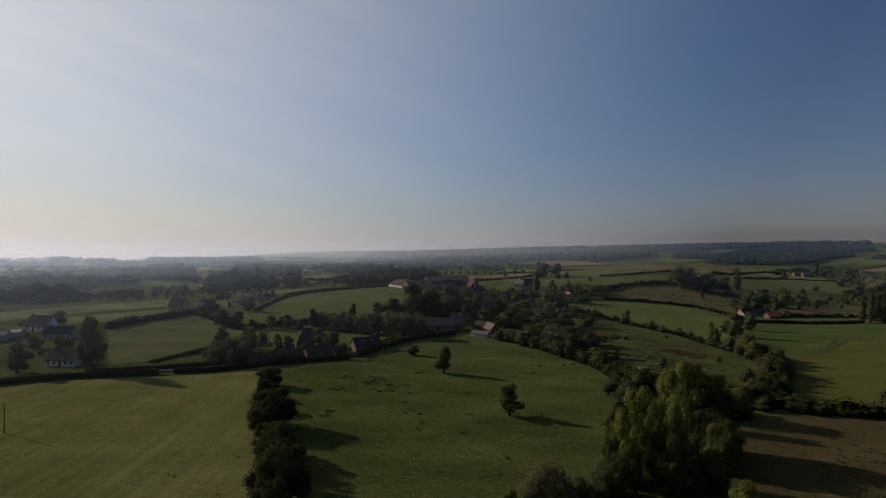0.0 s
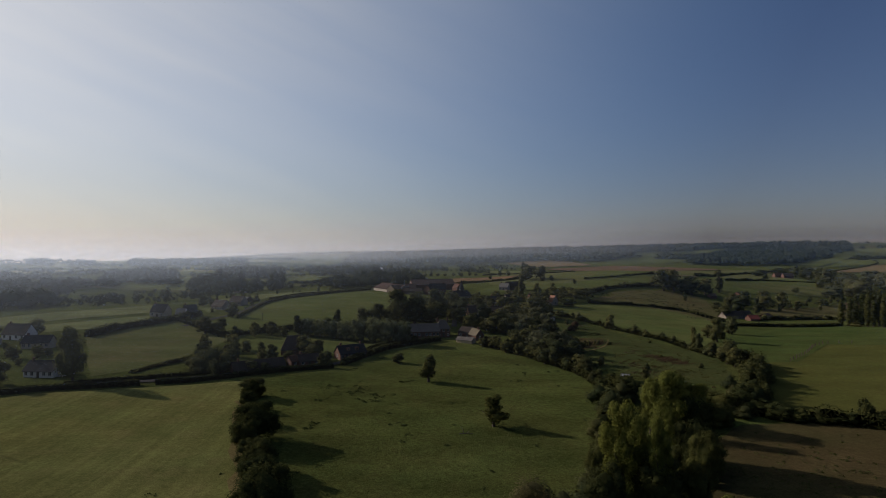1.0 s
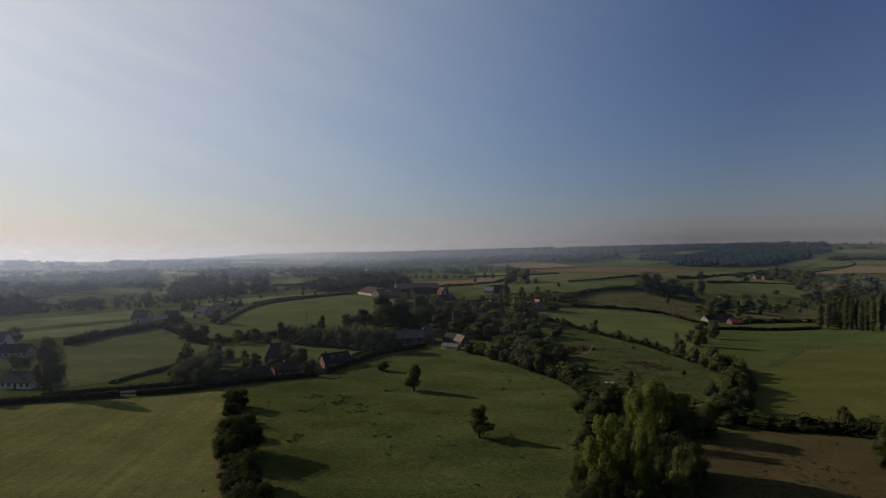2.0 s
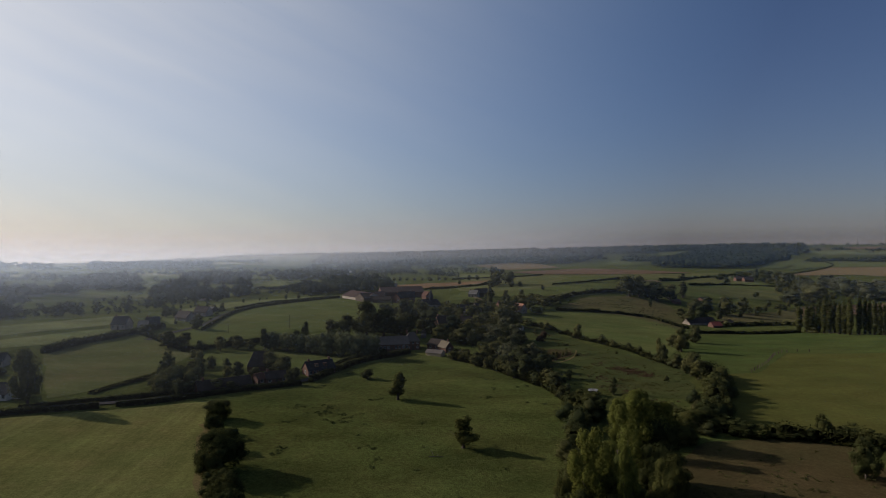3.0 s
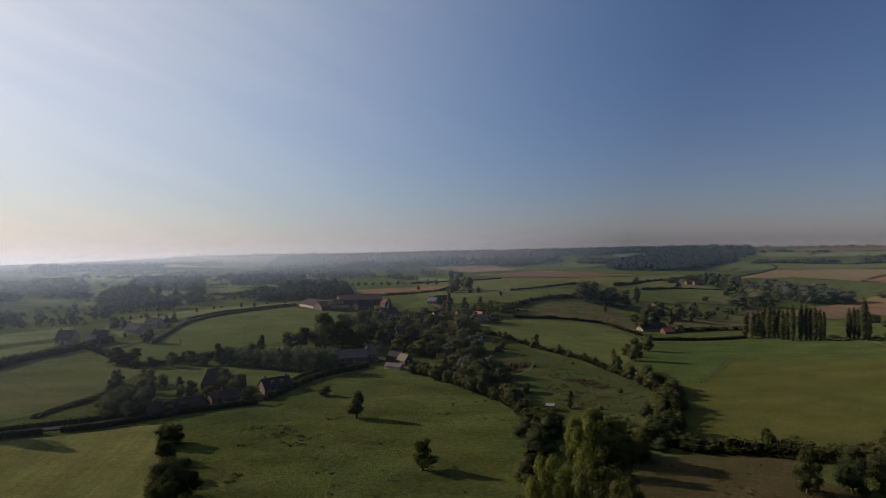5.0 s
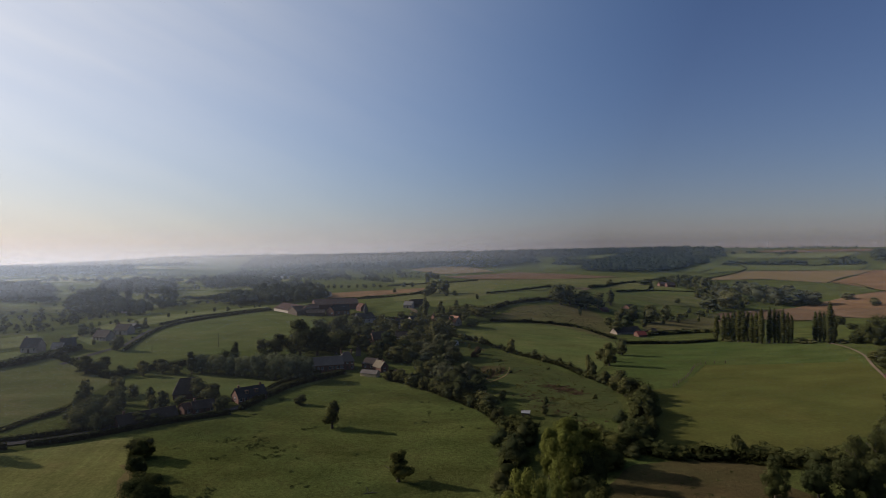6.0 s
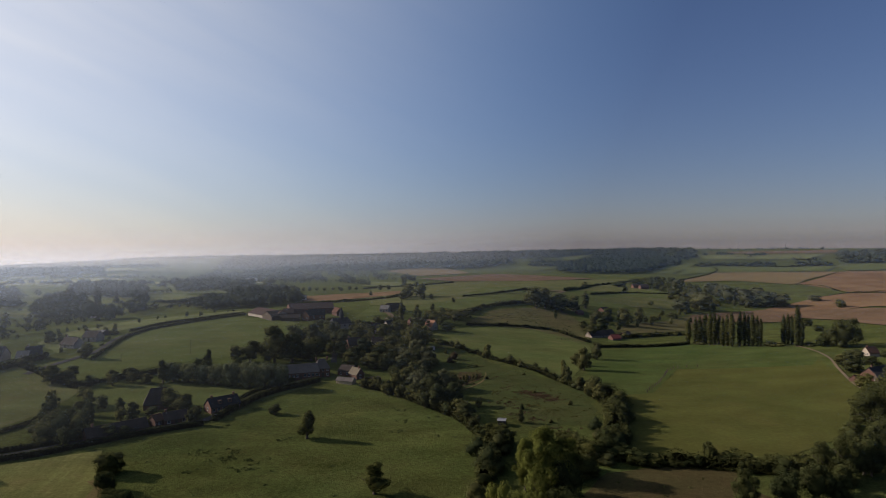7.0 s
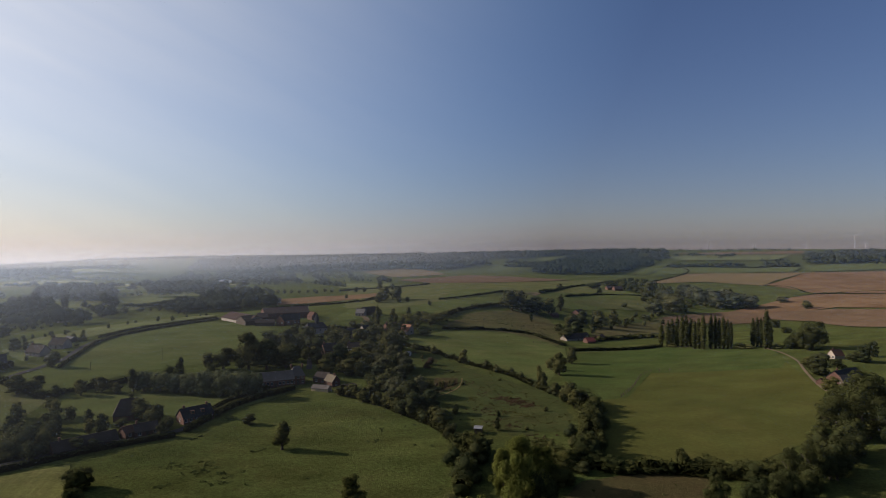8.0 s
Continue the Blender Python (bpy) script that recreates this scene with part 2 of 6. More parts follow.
LEAF_DARK = leaf_material("leaf_dark", (0.0562, 0.0628, 0.0272), (0.0931, 0.0936, 0.0387), 0.32, 1.5)
LEAF_GREEN = leaf_material("leaf_green", (0.0525, 0.0617, 0.0220), (0.0808, 0.0860, 0.0320), 0.34, 1.5)
LEAF_YELLOW = leaf_material("leaf_yellow", (0.0853, 0.1017, 0.0230), (0.1230, 0.1296, 0.0344), 0.42, 0.4)
LEAF_FAR = leaf_material("leaf_far", (0.0303, 0.0377, 0.0206), (0.0387, 0.0456, 0.0250), 0.12, 0.6)
LEAF_GREY = leaf_material("leaf_grey", (0.0823, 0.0888, 0.0499), (0.1068, 0.1103, 0.0600), 0.3)
LEAF_WILLOW = leaf_material("leaf_willow", (0.0939, 0.1104, 0.0579), (0.1269, 0.1380, 0.0759), 0.36)
LEAF_BRONZE = leaf_material("leaf_bronze", (0.1092, 0.0943, 0.0414), (0.1437, 0.1207, 0.0517), 0.45)
LEAF_RUST = leaf_material("leaf_rust", (0.065, 0.042, 0.028), (0.085, 0.06, 0.035), 0.3)
LEAF_OLIVE = leaf_material("leaf_olive", (0.0524, 0.0576, 0.0226), (0.0788, 0.0775, 0.0311), 0.36, 1.5)
LEAF_RUSTY = leaf_material("leaf_rusty_green", (0.0425, 0.0514, 0.0195), (0.0629, 0.0658, 0.0255), 0.25)
LEAF_HEDGE = leaf_material("leaf_hedge", (0.0386, 0.0459, 0.0181), (0.0632, 0.0663, 0.0234), 0.28)
LEAF_ALDER = leaf_material("leaf_alder", (0.033, 0.041, 0.016), (0.054, 0.059, 0.024), 0.3)
BARK = plain_material("bark", (0.05, 0.042, 0.033), (0.075, 0.062, 0.05), 4, 0.95, 0.6)


# ---------------------------------------------------------------- mesh helpers
def mesh_object(name, verts, faces, material, parent=None, label="", smooth=False):
    me = bpy.data.meshes.new(name)
    me.from_pydata([tuple(map(float, v)) for v in verts], [], [tuple(map(int, f)) for f in faces])
    me.materials.append(material)
    if smooth:
        me.shade_smooth()
    ob = new(name, me)
    if parent is not None:
        ob.parent = parent
    if label:
        ob["label"] = label
    return ob


def part(name, bm, material, parent, label=""):
    me = bpy.data.meshes.new(name)
    bm.normal_update()
    bm.to_mesh(me)
    bm.free()
    me.materials.append(material)
    ob = new(name, me)
    if parent is not None:
        ob.parent = parent
    if label:
        ob["label"] = label
    return ob


def empty(name, m):
    ob = new(name)
    ob.matrix_world = m
    ob.empty_display_size = 0.5
    return ob


def resample(points, step):
    pts = [Vector((p[0], p[1], 0)) for p in points]
    out = [pts[0]]
    for a, b in zip(pts, pts[1:]):
        n = max(1, int((b - a).length / step))
        out += [a.lerp(b, (k + 1) / n) for k in range(n)]
    return out


def smooth_line(points, step):
    """A Catmull-Rom curve through the points, sampled at about that step."""
    p = [Vector((q[0], q[1], 0)) for q in points]
    p = [p[0] * 2 - p[1]] + p + [p[-1] * 2 - p[-2]]
    out = [p[1]]
    for a, b, c, d in zip(p, p[1:], p[2:], p[3:]):
        n = max(1, int((c - b).length / step))
        for k in range(1, n + 1):
            s = k / n
            out.append(0.5 * (2 * b + (c - a) * s + (2 * a - 5 * b + 4 * c - d) * s * s + (3 * b - a - 3 * c + d) * s ** 3))
    return out


# ---------------------------------------------------------------- ground sheet and fields
def axis(lo, dense_lo, dense_hi, hi, step, growth=1.09):
    mid = list(np.arange(dense_lo, dense_hi + step, step))
    s, right = step, [mid[-1]]
    while right[-1] < hi:
        s *= growth
        right.append(right[-1] + s)
    s, left = step, [mid[0]]
    while left[-1] > lo:
        s *= growth
        left.append(left[-1] - s)
    return np.array(left[:0:-1] + mid + right[1:])


def build_ground():
    xs, ys = axis(-6500, -460, 700, 6500, 8), axis(-4000, 40, 800, 6000, 8)
    gx, gy = np.meshgrid(xs, ys)
    gz = ground_array(gx.ravel(), gy.ravel())
    verts = np.stack([gx.ravel(), gy.ravel(), gz], 1)
    nx, ny = len(xs), len(ys)
    i, j = np.meshgrid(np.arange(nx - 1), np.arange(ny - 1))
    k = (j * nx + i).ravel()
    faces = np.stack([k, k + 1, k + nx + 1, k + nx], 1)
    ob = mesh_object("ground", verts, faces, PASTURE, smooth=True)
    tagged(ob, "rolling green pasture land reaching the hazy horizon", "ground", kind="structure")


build_ground()


def field(name, label, corners, material, lift=0.0, ragged=0.6):
    """A field, clipped to its corners and draped over the land."""
    cx = sum(p[0] for p in corners) / len(corners)
    cy = sum(p[1] for p in corners) / len(corners)
    size = max(max(p[k] for p in corners) - min(p[k] for p in corners) for k in (0, 1))
    step = max(7.0, size / 40)
    line = resample(list(corners) + [corners[0]], step * 0.8)[:-1]
    if math.hypot(cx, cy) > 590 and name != "valley_pasture":
        lift += 0.45
    r = random.Random(int(cx * 7 + cy))
    bm = bmesh.new()
    bm.faces.new([bm.verts.new((p.x + r.uniform(-ragged, ragged), p.y + r.uniform(-ragged, ragged), 0)) for p in line])
    for k in (0, 1):
        lo, hi = min(p[k] for p in corners), max(p[k] for p in corners)
        at = lo + step
        while at < hi:
            no = (1, 0, 0) if k == 0 else (0, 1, 0)
            co = (at, 0, 0) if k == 0 else (0, at, 0)
            bmesh.ops.bisect_plane(bm, geom=bm.verts[:] + bm.edges[:] + bm.faces[:], plane_co=co, plane_no=no)
            at += step
    bmesh.ops.triangulate(bm, faces=[f for f in bm.faces if len(f.verts) > 4])
    xy = np.array([(v.co.x, v.co.y) for v in bm.verts])
    hs = ground_array(xy[:, 0], xy[:, 1])
    for v, h in zip(bm.verts, hs):
        far_off = math.hypot(v.co.x, v.co.y)
        v.co.z = h + 0.05 + lift + 0.00025 * far_off + 0.0012 * max(0.0, far_off - 850)
    bmesh.ops.recalc_face_normals(bm, faces=bm.faces[:])
    if sum(f.normal.z for f in bm.faces) < 0:
        bmesh.ops.reverse_faces(bm, faces=bm.faces[:])
    ob = part(name, bm, material, None)
    ob.data.shade_smooth()
    return tagged(ob, label, "field", kind="structure")


field("mown_meadow", "yellowish freshly mown hay meadow beside a tree hedge",
      [(-158.5, 178.0), (-138.7, 187.6), (-126.7, 196.4), (-97.5, 205.2), (-64.7, 215.8), (-54.9, 190.3), (-43.4, 151.7), (-30.6, 111.5), (-36, 75), (-120, 60), (-230, 80)], MOWN)
field("olive_meadow", "olive green meadow behind a clipped lane hedge",
      [(-122.4, 220.4), (-163.7, 292.1), (-171.2, 310.8), (-145.8, 348.1), (-127.1, 337.8), (-97.2, 299.6), (-97.9, 270.3), (-113.0, 228.7)], OLIVE)
field("stubble_field", "dry reddish brown rough grass field in tree shade",
      [(60.1, 141.1), (88.9, 167.8), (105.6, 168.0), (121.8, 164.5), (130.7, 160.5), (124.3, 146.2), (140, 95), (90, 95), (52.3, 116.3)], STUBBLE)
field("fresh_grass_field", "cool green grass field below poplar rows",
      [(149.6, 306.5), (188, 372), (216, 380), (272, 387), (314, 328), (288, 290), (269.9, 276.3), (200.4, 295.5), (154.7, 246.8), (131.1, 246.1), (138.7, 268.7)], BRIGHT)
field("grazed_field", "warm green grazed field with worn patches",
      [(131.1, 246.1), (154.7, 246.8), (200.4, 295.5), (269.9, 276.3), (288, 290), (273.3, 268.2), (244.7, 223.8), (186.0, 175.6), (154.8, 166.1), (124.1, 171.7), (106.7, 184.6), (106.3, 193.6), (124.2, 222.7)], WARM)
field("valley_pasture", "broad pale green pastures beyond the village", [(62, 590), (112, 565), (160, 590), (228, 600), (300, 600), (372, 622), (470, 700), (520, 900), (640, 1100), (420, 1085), (270, 1130), (120, 1000), (70, 760)], OLIVE)
field("valley_pasture", "open green pasture on the far slope", [(330, 600), (400, 640), (500, 705), (500, 800), (420, 780), (300, 680), (262, 600)], MEADOW, 0.25)
field("rough_pasture", "rough tussocky ochre pasture", [(130, 482), (175, 552), (227, 575), (254, 557), (247, 484), (202, 414), (182, 468)], ROUGH, 0.0, 2.0)
field("scrub_pasture", "scrubby pasture with dry brown patches", [(79.9, 379.4), (98.7, 346.1), (106.7, 307.5), (127.9, 265.3), (108.1, 212.1), (81.3, 209.2), (75.4, 239.1), (69.1, 282.3), (61.9, 332.5)], SCRUB, 0.0, 3.0)
field("garden_plot", "small tilled kitchen garden on the scrub pasture", [(68.1, 280.3), (78.5, 305.5), (90.0, 301.5), (84.3, 287.6), (71.3, 273.5)], STUBBLE, 0.1)
field("ploughed_strip", "pale brown ploughed strip beyond the farm", [(-5, 790), (44, 801), (119, 765), (105, 690), (39, 703), (-8, 719)], PLOUGH)
field("far_soil_field", "long purplish brown ploughed field", [(243, 1302), (459, 1449), (526, 1309), (570, 1112), (425, 1087), (279, 1136)], SOIL)
field("far_tan_field", "pale tan harvested field at the foot of the wooded ridge", [(229, 1770), (401, 1947), (426, 1634), (417, 1511), (270, 1446)], TAN)
field("tan_field", "tan harvested field on the slope", [(629, 945), (901, 1197), (1106, 1096), (1127, 1080), (905, 930), (765, 816), (759, 944)], TAN)
field("green_strip_field", "bright green strip of young grass on the slope", [(997, 1419), (1176, 1290), (1274, 1228), (1122, 1109), (915, 1215), (789, 1164)], MEADOW)
field("dark_crop_field", "dark green crop field", [(693, 936), (745, 912), (757, 804), (715, 672), (663, 658), (642, 705), (631, 785)], PASTURE)
field("ploughed_field", "broad brown ploughed field", [(781, 825), (1128, 1079), (1314, 1002), (1300, 944), (826, 601), (721, 677)], PLOUGH)
field("ploughed_field", "pinkish ploughed field with a lone tree", [(539, 620), (663, 658), (713, 664), (817, 594), (684, 498), (639, 569), (533, 586)], PLOUGH)
field("tilled_field", "reddish tilled field with pale margin", [(528, 567), (570, 594), (630, 560), (673, 489), (509, 371), (515, 435), (551, 518)], SOIL, 0.2)
field("fallow_field", "dull olive brown fallow field behind poplars", [(251, 460), (297, 521), (371, 559), (429, 601), (486, 614), (439, 564), (355, 496)], ROUGH)
field("tilled_field", "dull brown tilled field behind poplars", [(418, 591), (486, 614), (537, 617), (554, 591), (533, 560), (505, 543), (436, 561), (377, 542)], SOIL, 0.1)
field("skyline_field", "brown field on the skyline", [(1421, 1985), (1568, 1947), (1865, 1797), (1758, 1648), (1554, 1784)], PLOUGH)
field("farm_meadow", "smooth green meadow below the farm", [(-112, 314), (-135, 345), (-124, 372), (-115, 399), (-104, 457), (-51, 508), (-11, 469), (3, 422), (-20, 403), (-30.0, 359.2), (-68.2, 346.0), (-82.9, 330.2), (-95.2, 313.7)], MEADOW)
field("roadside_pasture", "light green pasture with scattered small trees", [(-162, 415), (-162, 466), (-138, 533), (-63, 623), (-58, 579), (-117, 478), (-134, 442), (-137, 379)], PALE)
field("pale_meadow", "light green meadow beside hedgerows", [(-205.3, 325.3), (-160, 374), (-162.2, 348.1), (-174.0, 315.8), (-196.3, 304.3)], PALE)
field("pale_meadow", "light green meadow beside hedgerows", [(-262, 328), (-237, 368), (-187, 428), (-165, 385), (-213, 339), (-233.9, 300.9)], PALE)
for c in ([(-639, 1633), (-482, 1621), (-326, 1189), (-348, 1000), (-417, 1065)],
          [(-221, 852), (-160, 878), (-137, 753), (-187, 765)],
          [(-350, 896), (-330, 910), (-294, 810), (-307, 787)],
          [(-1730, 2604), (-2233, 4431), (-899, 1968), (-697, 1113)],
          [(-649, 1392), (-621, 1714), (-390, 1078), (-414, 907)],
          [(110, 1199), (203, 1149), (176, 993), (93, 1008)],
          [(-563, 2305), (-360, 2278), (-341, 2052), (-491, 2073)],
          [(936, 2102), (1147, 2142), (1035, 1976), (888, 1947)],
          [(694, 2425), (866, 2412), (757, 2174), (648, 2188)],
          [(1337, 1869), (1665, 1650), (1437, 1466), (1241, 1675)]):
    field("pale_pasture", "distant light green pasture", c, PALE)
for c in ([(193, 676), (271, 695), (236, 640), (164, 617)],
          [(585, 1680), (757, 1911), (876, 1920), (694, 1599), (582, 1490)],
          [(1290, 1243), (1607, 1274), (1335, 1059), (1170, 1097)],
          [(805, 1209), (1065, 1489), (1077, 1546), (802, 1298)]):
    field("far_meadow", "distant green meadow on the slope", c, MEADOW)

field("lane_meadow", "green meadow between the low houses and willows", [(-90.9, 262.3), (-91.0, 292.9), (-77.3, 299.1), (-59.1, 300.2), (-33.5, 287.6), (-11.6, 280.4), (0.6, 285.3), (-26.1, 261.1), (-36.8, 261.1), (-57.7, 271.6), (-72.0, 263.3)], MEADOW)
field("slope_meadow", "smooth green meadow on the slope", [(86, 418), (124, 460), (163, 469), (184, 466), (199, 454), (200, 400), (173.9, 345.0), (138.1, 293.0), (124.3, 276.9), (120.9, 310.3), (107.8, 341.1), (95.7, 375.2), (85, 394)], MEADOW)
field("church_meadow", "open green field behind the church", [(35, 481), (64, 580), (108, 581), (162, 610), (254, 651), (233, 597), (156, 547), (114, 554), (76, 516)], MEADOW)
field("upper_meadow", "open green field on the upper slope", [(328, 640), (399, 700), (505, 707), (431, 625), (368, 620)], OLIVE)
far_fields = random.Random(21)
for k in range(26):
    d, a = far_fields.uniform(800, 2700), radians(far_fields.uniform(-52, 4))
    cx, cy, turn = d * math.sin(a), d * math.cos(a), far_fields.uniform(-0.4, 0.5)
    w, h = far_fields.uniform(60, 150), far_fields.uniform(45, 110)
    quad = [(cx + sx * w * far_fields.uniform(0.8, 1.15) * math.cos(turn) - sy * h * math.sin(turn), cy + sx * w * math.sin(turn) + sy * h * far_fields.uniform(0.8, 1.15) * math.cos(turn)) for sx, sy in ((-1, -1), (1, -1), (1, 1), (-1, 1))]
    field("pale_pasture", "distant light green valley pasture", quad, (PALE, PALE, OLIVE, MEADOW)[k % 4 if k % 8 else 0], 0.05 + 0.02 * k)

slope_fields = random.Random(8)
for k in range(17):
    d, a = slope_fields.uniform(1050, 2150), radians(slope_fields.uniform(-46, -7))
    cx, cy, turn = d * math.sin(a), d * math.cos(a), -a + slope_fields.uniform(-0.2, 0.2)
    w, h = slope_fields.uniform(70, 170), slope_fields.uniform(60, 150)
    quad = [(cx + sx * w * slope_fields.uniform(0.8, 1.15) * math.cos(turn) + sy * h * math.sin(-turn), cy + sx * w * math.sin(turn) + sy * h * slope_fields.uniform(0.8, 1.15) * math.cos(turn)) for sx, sy in ((-1, -1), (1, -1), (1, 1), (-1, 1))]
    field("hay_pasture", "pale pasture on the far valley side", quad, (HAZY_PALE, PALE, HAZY_PALE)[k % 3], 0.7 + 0.03 * k)
field("dead_grass_margin", "strip of dead grass along the hedgerow", [(-60, 190), (-56, 190.3), (-44.6, 151.7), (-31.8, 111.5), (-29, 90), (-32.5, 90), (-36, 111.5), (-48.5, 151.7)], DRY, 0.06, 1.2)


# ---------------------------------------------------------------- trees and hedges
def rng(seed):
    return np.random.default_rng(seed)


def leaf_cards(r, centres, normals, size):
    """Small bent clumps of leaves: one quad each, facing roughly outwards."""
    n = len(centres)
    nrm = normals + r.normal(0, 0.55, (n, 3))
    nrm /= np.linalg.norm(nrm, axis=1)[:, None] + 1e-9
    helper = r.normal(0, 1, (n, 3))
    u = np.cross(nrm, helper)
    u /= np.linalg.norm(u, axis=1)[:, None] + 1e-9
    v = np.cross(nrm, u)
    s = size * r.uniform(0.55, 1.35, (n, 1))
    a, b = u * s * 0.62, v * s * r.uniform(0.6, 1.0, (n, 1)) * 0.62
    quad = np.stack([centres - a - b * 0.5, centres + a * 0.6 - b, centres + a + b * 0.6, centres - a * 0.5 + b], 1)
    return quad.reshape(-1, 3), np.arange(4 * n).reshape(n, 4)


def ico(r, centre, radii, rough=0.18, sub=1):
    bm = bmesh.new()
    bmesh.ops.create_icosphere(bm, subdivisions=sub, radius=1)
    v = np.array([w.co[:] for w in bm.verts])
    f = [[w.index for w in g.verts] for g in bm.faces]
    bm.free()
    v = v * (1 + r.uniform(-rough, rough, (len(v), 1)))
    return v * radii + centre, f


def crown_blobs(r, style):
    """Blobs (centre, radii) of a crown on a tree 10 m high."""
    out = []
    if style == "poplar":
        for k in range(14):
            z = 0.7 + k * 0.62
            w = 0.72 * min(1.0, 0.55 + 0.16 * k, 0.42 + 0.13 * (14 - k)) * r.uniform(0.9, 1.12)
            out.append(((r.uniform(-0.14, 0.14), r.uniform(-0.14, 0.14), z), (w, w, 0.95)))
        out.append(((0, 0, 9.35), (0.26, 0.26, 0.8)))
    elif style == "bush":
        for k in range(7):
            a = r.uniform(0, 6.28)
            d = r.uniform(0.8, 2.6)
            h = r.uniform(2.2, 4.2) * (1.25 - d / 5)
            out.append(((d * math.cos(a), d * math.sin(a), h * 0.95), (r.uniform(1.5, 2.4), r.uniform(1.5, 2.4), h)))
        out.append(((0, 0, 5.6), (2.2, 2.2, 4.2)))
    elif style == "dome":
        out.append(((0, 0, 4.5), (3.2, 3.2, 4.7)))
        for k in range(26):
            a = r.uniform(0, 6.28)
            z = r.uniform(0.9, 8.6)
            d = 3.0 * math.sqrt(max(0.04, 1 - ((z - 4.4) / 4.9) ** 2)) * r.uniform(0.88, 1.04)
            w = r.uniform(0.75, 1.25)
            out.append(((d * math.cos(a), d * math.sin(a), z), (w, w, w * r.uniform(0.9, 1.3))))
    elif style == "aspen":
        for k in range(38):
            a = r.uniform(0, 6.28)
            z = 1.6 + 7.4 * r.uniform(0, 1) ** 0.9
            full = math.sin(math.pi * min(1, (z + 0.6) / 10.4)) ** 0.7
            d = 2.5 * full * math.sqrt(r.uniform(0.05, 1))
            w = r.uniform(0.45, 0.9)
            out.append(((d * math.cos(a), d * math.sin(a), z), (w, w, w * r.uniform(1.0, 1.4))))
        out.append(((0, 0, 4.6), (1.7, 1.7, 3.6)))
    elif style == "tall":
        for k in range(11):
            z = 2.4 + 6.4 * k / 10
            d = r.uniform(0.2, 1.5) * (1.2 - k / 14)
            a = r.uniform(0, 6.28)
            w = r.uniform(1.0, 1.7) * (1.15 - 0.05 * k)
            out.append(((d * math.cos(a), d * math.sin(a), z), (w, w, r.uniform(0.9, 1.5))))
    elif style == "willow":
        for k in range(10):
            a = 6.28 * k / 10 + r.uniform(-0.3, 0.3)
            d = r.uniform(1.2, 2.7)
            out.append(((d * math.cos(a), d * math.sin(a), r.uniform(3.6, 6.5)), (1.5, 1.5, r.uniform(2.0, 3.0))))
        out.append(((0, 0, 7.2), (2.3, 2.3, 2.4)))
    else:
        lean = r.uniform(-0.5, 0.5, 2)
        for k in range(26):
            a = r.uniform(0, 6.28)
            up = r.uniform(-1, 1)
            d = 2.75 * (1 - abs(up) ** 2.6) ** 0.5 * (1.0 if up < 0.2 else 0.9) * r.uniform(0.55, 1.0)
            w = r.uniform(0.7, 1.3)
            out.append(((d * math.cos(a) + lean[0] * up, d * math.sin(a) + lean[1] * up, 4.9 + up * 3.9), (w, w, w * r.uniform(0.9, 1.3))))
        out.append(((0, 0, 4.8), (2.3, 2.3, 4.3)))
    return out


def swelling(me, normals):
    """Shade the leaf clumps by the rounded form they make up."""
    normals = normals / (np.linalg.norm(normals, axis=1)[:, None] + 1e-9)
    me.normals_split_custom_set_from_vertices(normals.tolist())


def crown_mesh(name, style, seed, leaves, size, material, core=True):
    r = rng(seed)
    blobs = crown_blobs(r, style)
    area = np.array([b[1][0] * b[1][2] for b in blobs])
    pick = r.choice(len(blobs), leaves, p=area / area.sum())
    c = np.array([b[0] for b in blobs])[pick]
    rad = np.array([b[1] for b in blobs])[pick]
    d = r.normal(0, 1, (leaves, 3))
    d /= np.linalg.norm(d, axis=1)[:, None]
    shell = r.uniform(0.8, 1.07, (leaves, 1)) + np.where(r.uniform(0, 1, (leaves, 1)) < 0.07, 0.16, 0)
    pts = c + d * rad * shell
    pts[:, 2] = np.maximum(pts[:, 2], 0.25)
    verts, faces = leaf_cards(r, pts, d, size)
    swell = pts - np.array((0, 0, 4.0))
    swell /= np.linalg.norm(swell, axis=1)[:, None] + 1e-9
    bend = d * 0.6 + swell * 0.5 + r.normal(0, 0.16, (leaves, 3))
    normals = [np.repeat(bend, 4, axis=0)]
    verts, faces = [verts], faces.tolist()
    n = len(verts[0])
    if core:
        for (bc, br) in sorted(blobs, key=lambda q: -q[1][0] * q[1][2])[:7 if leaves < 1000 else 14]:
            v, f = ico(r, np.array(bc), np.array(br) * (0.6 if style == "aspen" else 0.76), 0.16)
            v[:, 2] = np.maximum(v[:, 2], 0.2)
            verts.append(v)
            normals.append(v - np.array(bc))
            faces += [[i + n for i in g] for g in f]
            n += len(v)
    me = bpy.data.meshes.new(name)
    me.from_pydata(np.concatenate(verts).tolist(), [], faces)
    me.materials.append(material)
    swelling(me, np.concatenate(normals))
    return me


def limb(bm, a, b, ra, rb, sides=6):
    a, b = Vector(a), Vector(b)
    q = (b - a).to_track_quat("Z", "Y")
    rings = []
    for p, rad in ((a, ra), (b, rb)):
        rings.append([bm.verts.new(p + q @ Vector((rad * math.cos(6.2832 * k / sides), rad * math.sin(6.2832 * k / sides), 0))) for k in range(sides)])
    for k in range(sides):
        bm.faces.new((rings[0][k], rings[0][(k + 1) % sides], rings[1][(k + 1) % sides], rings[1][k]))
    bm.faces.new(rings[1])


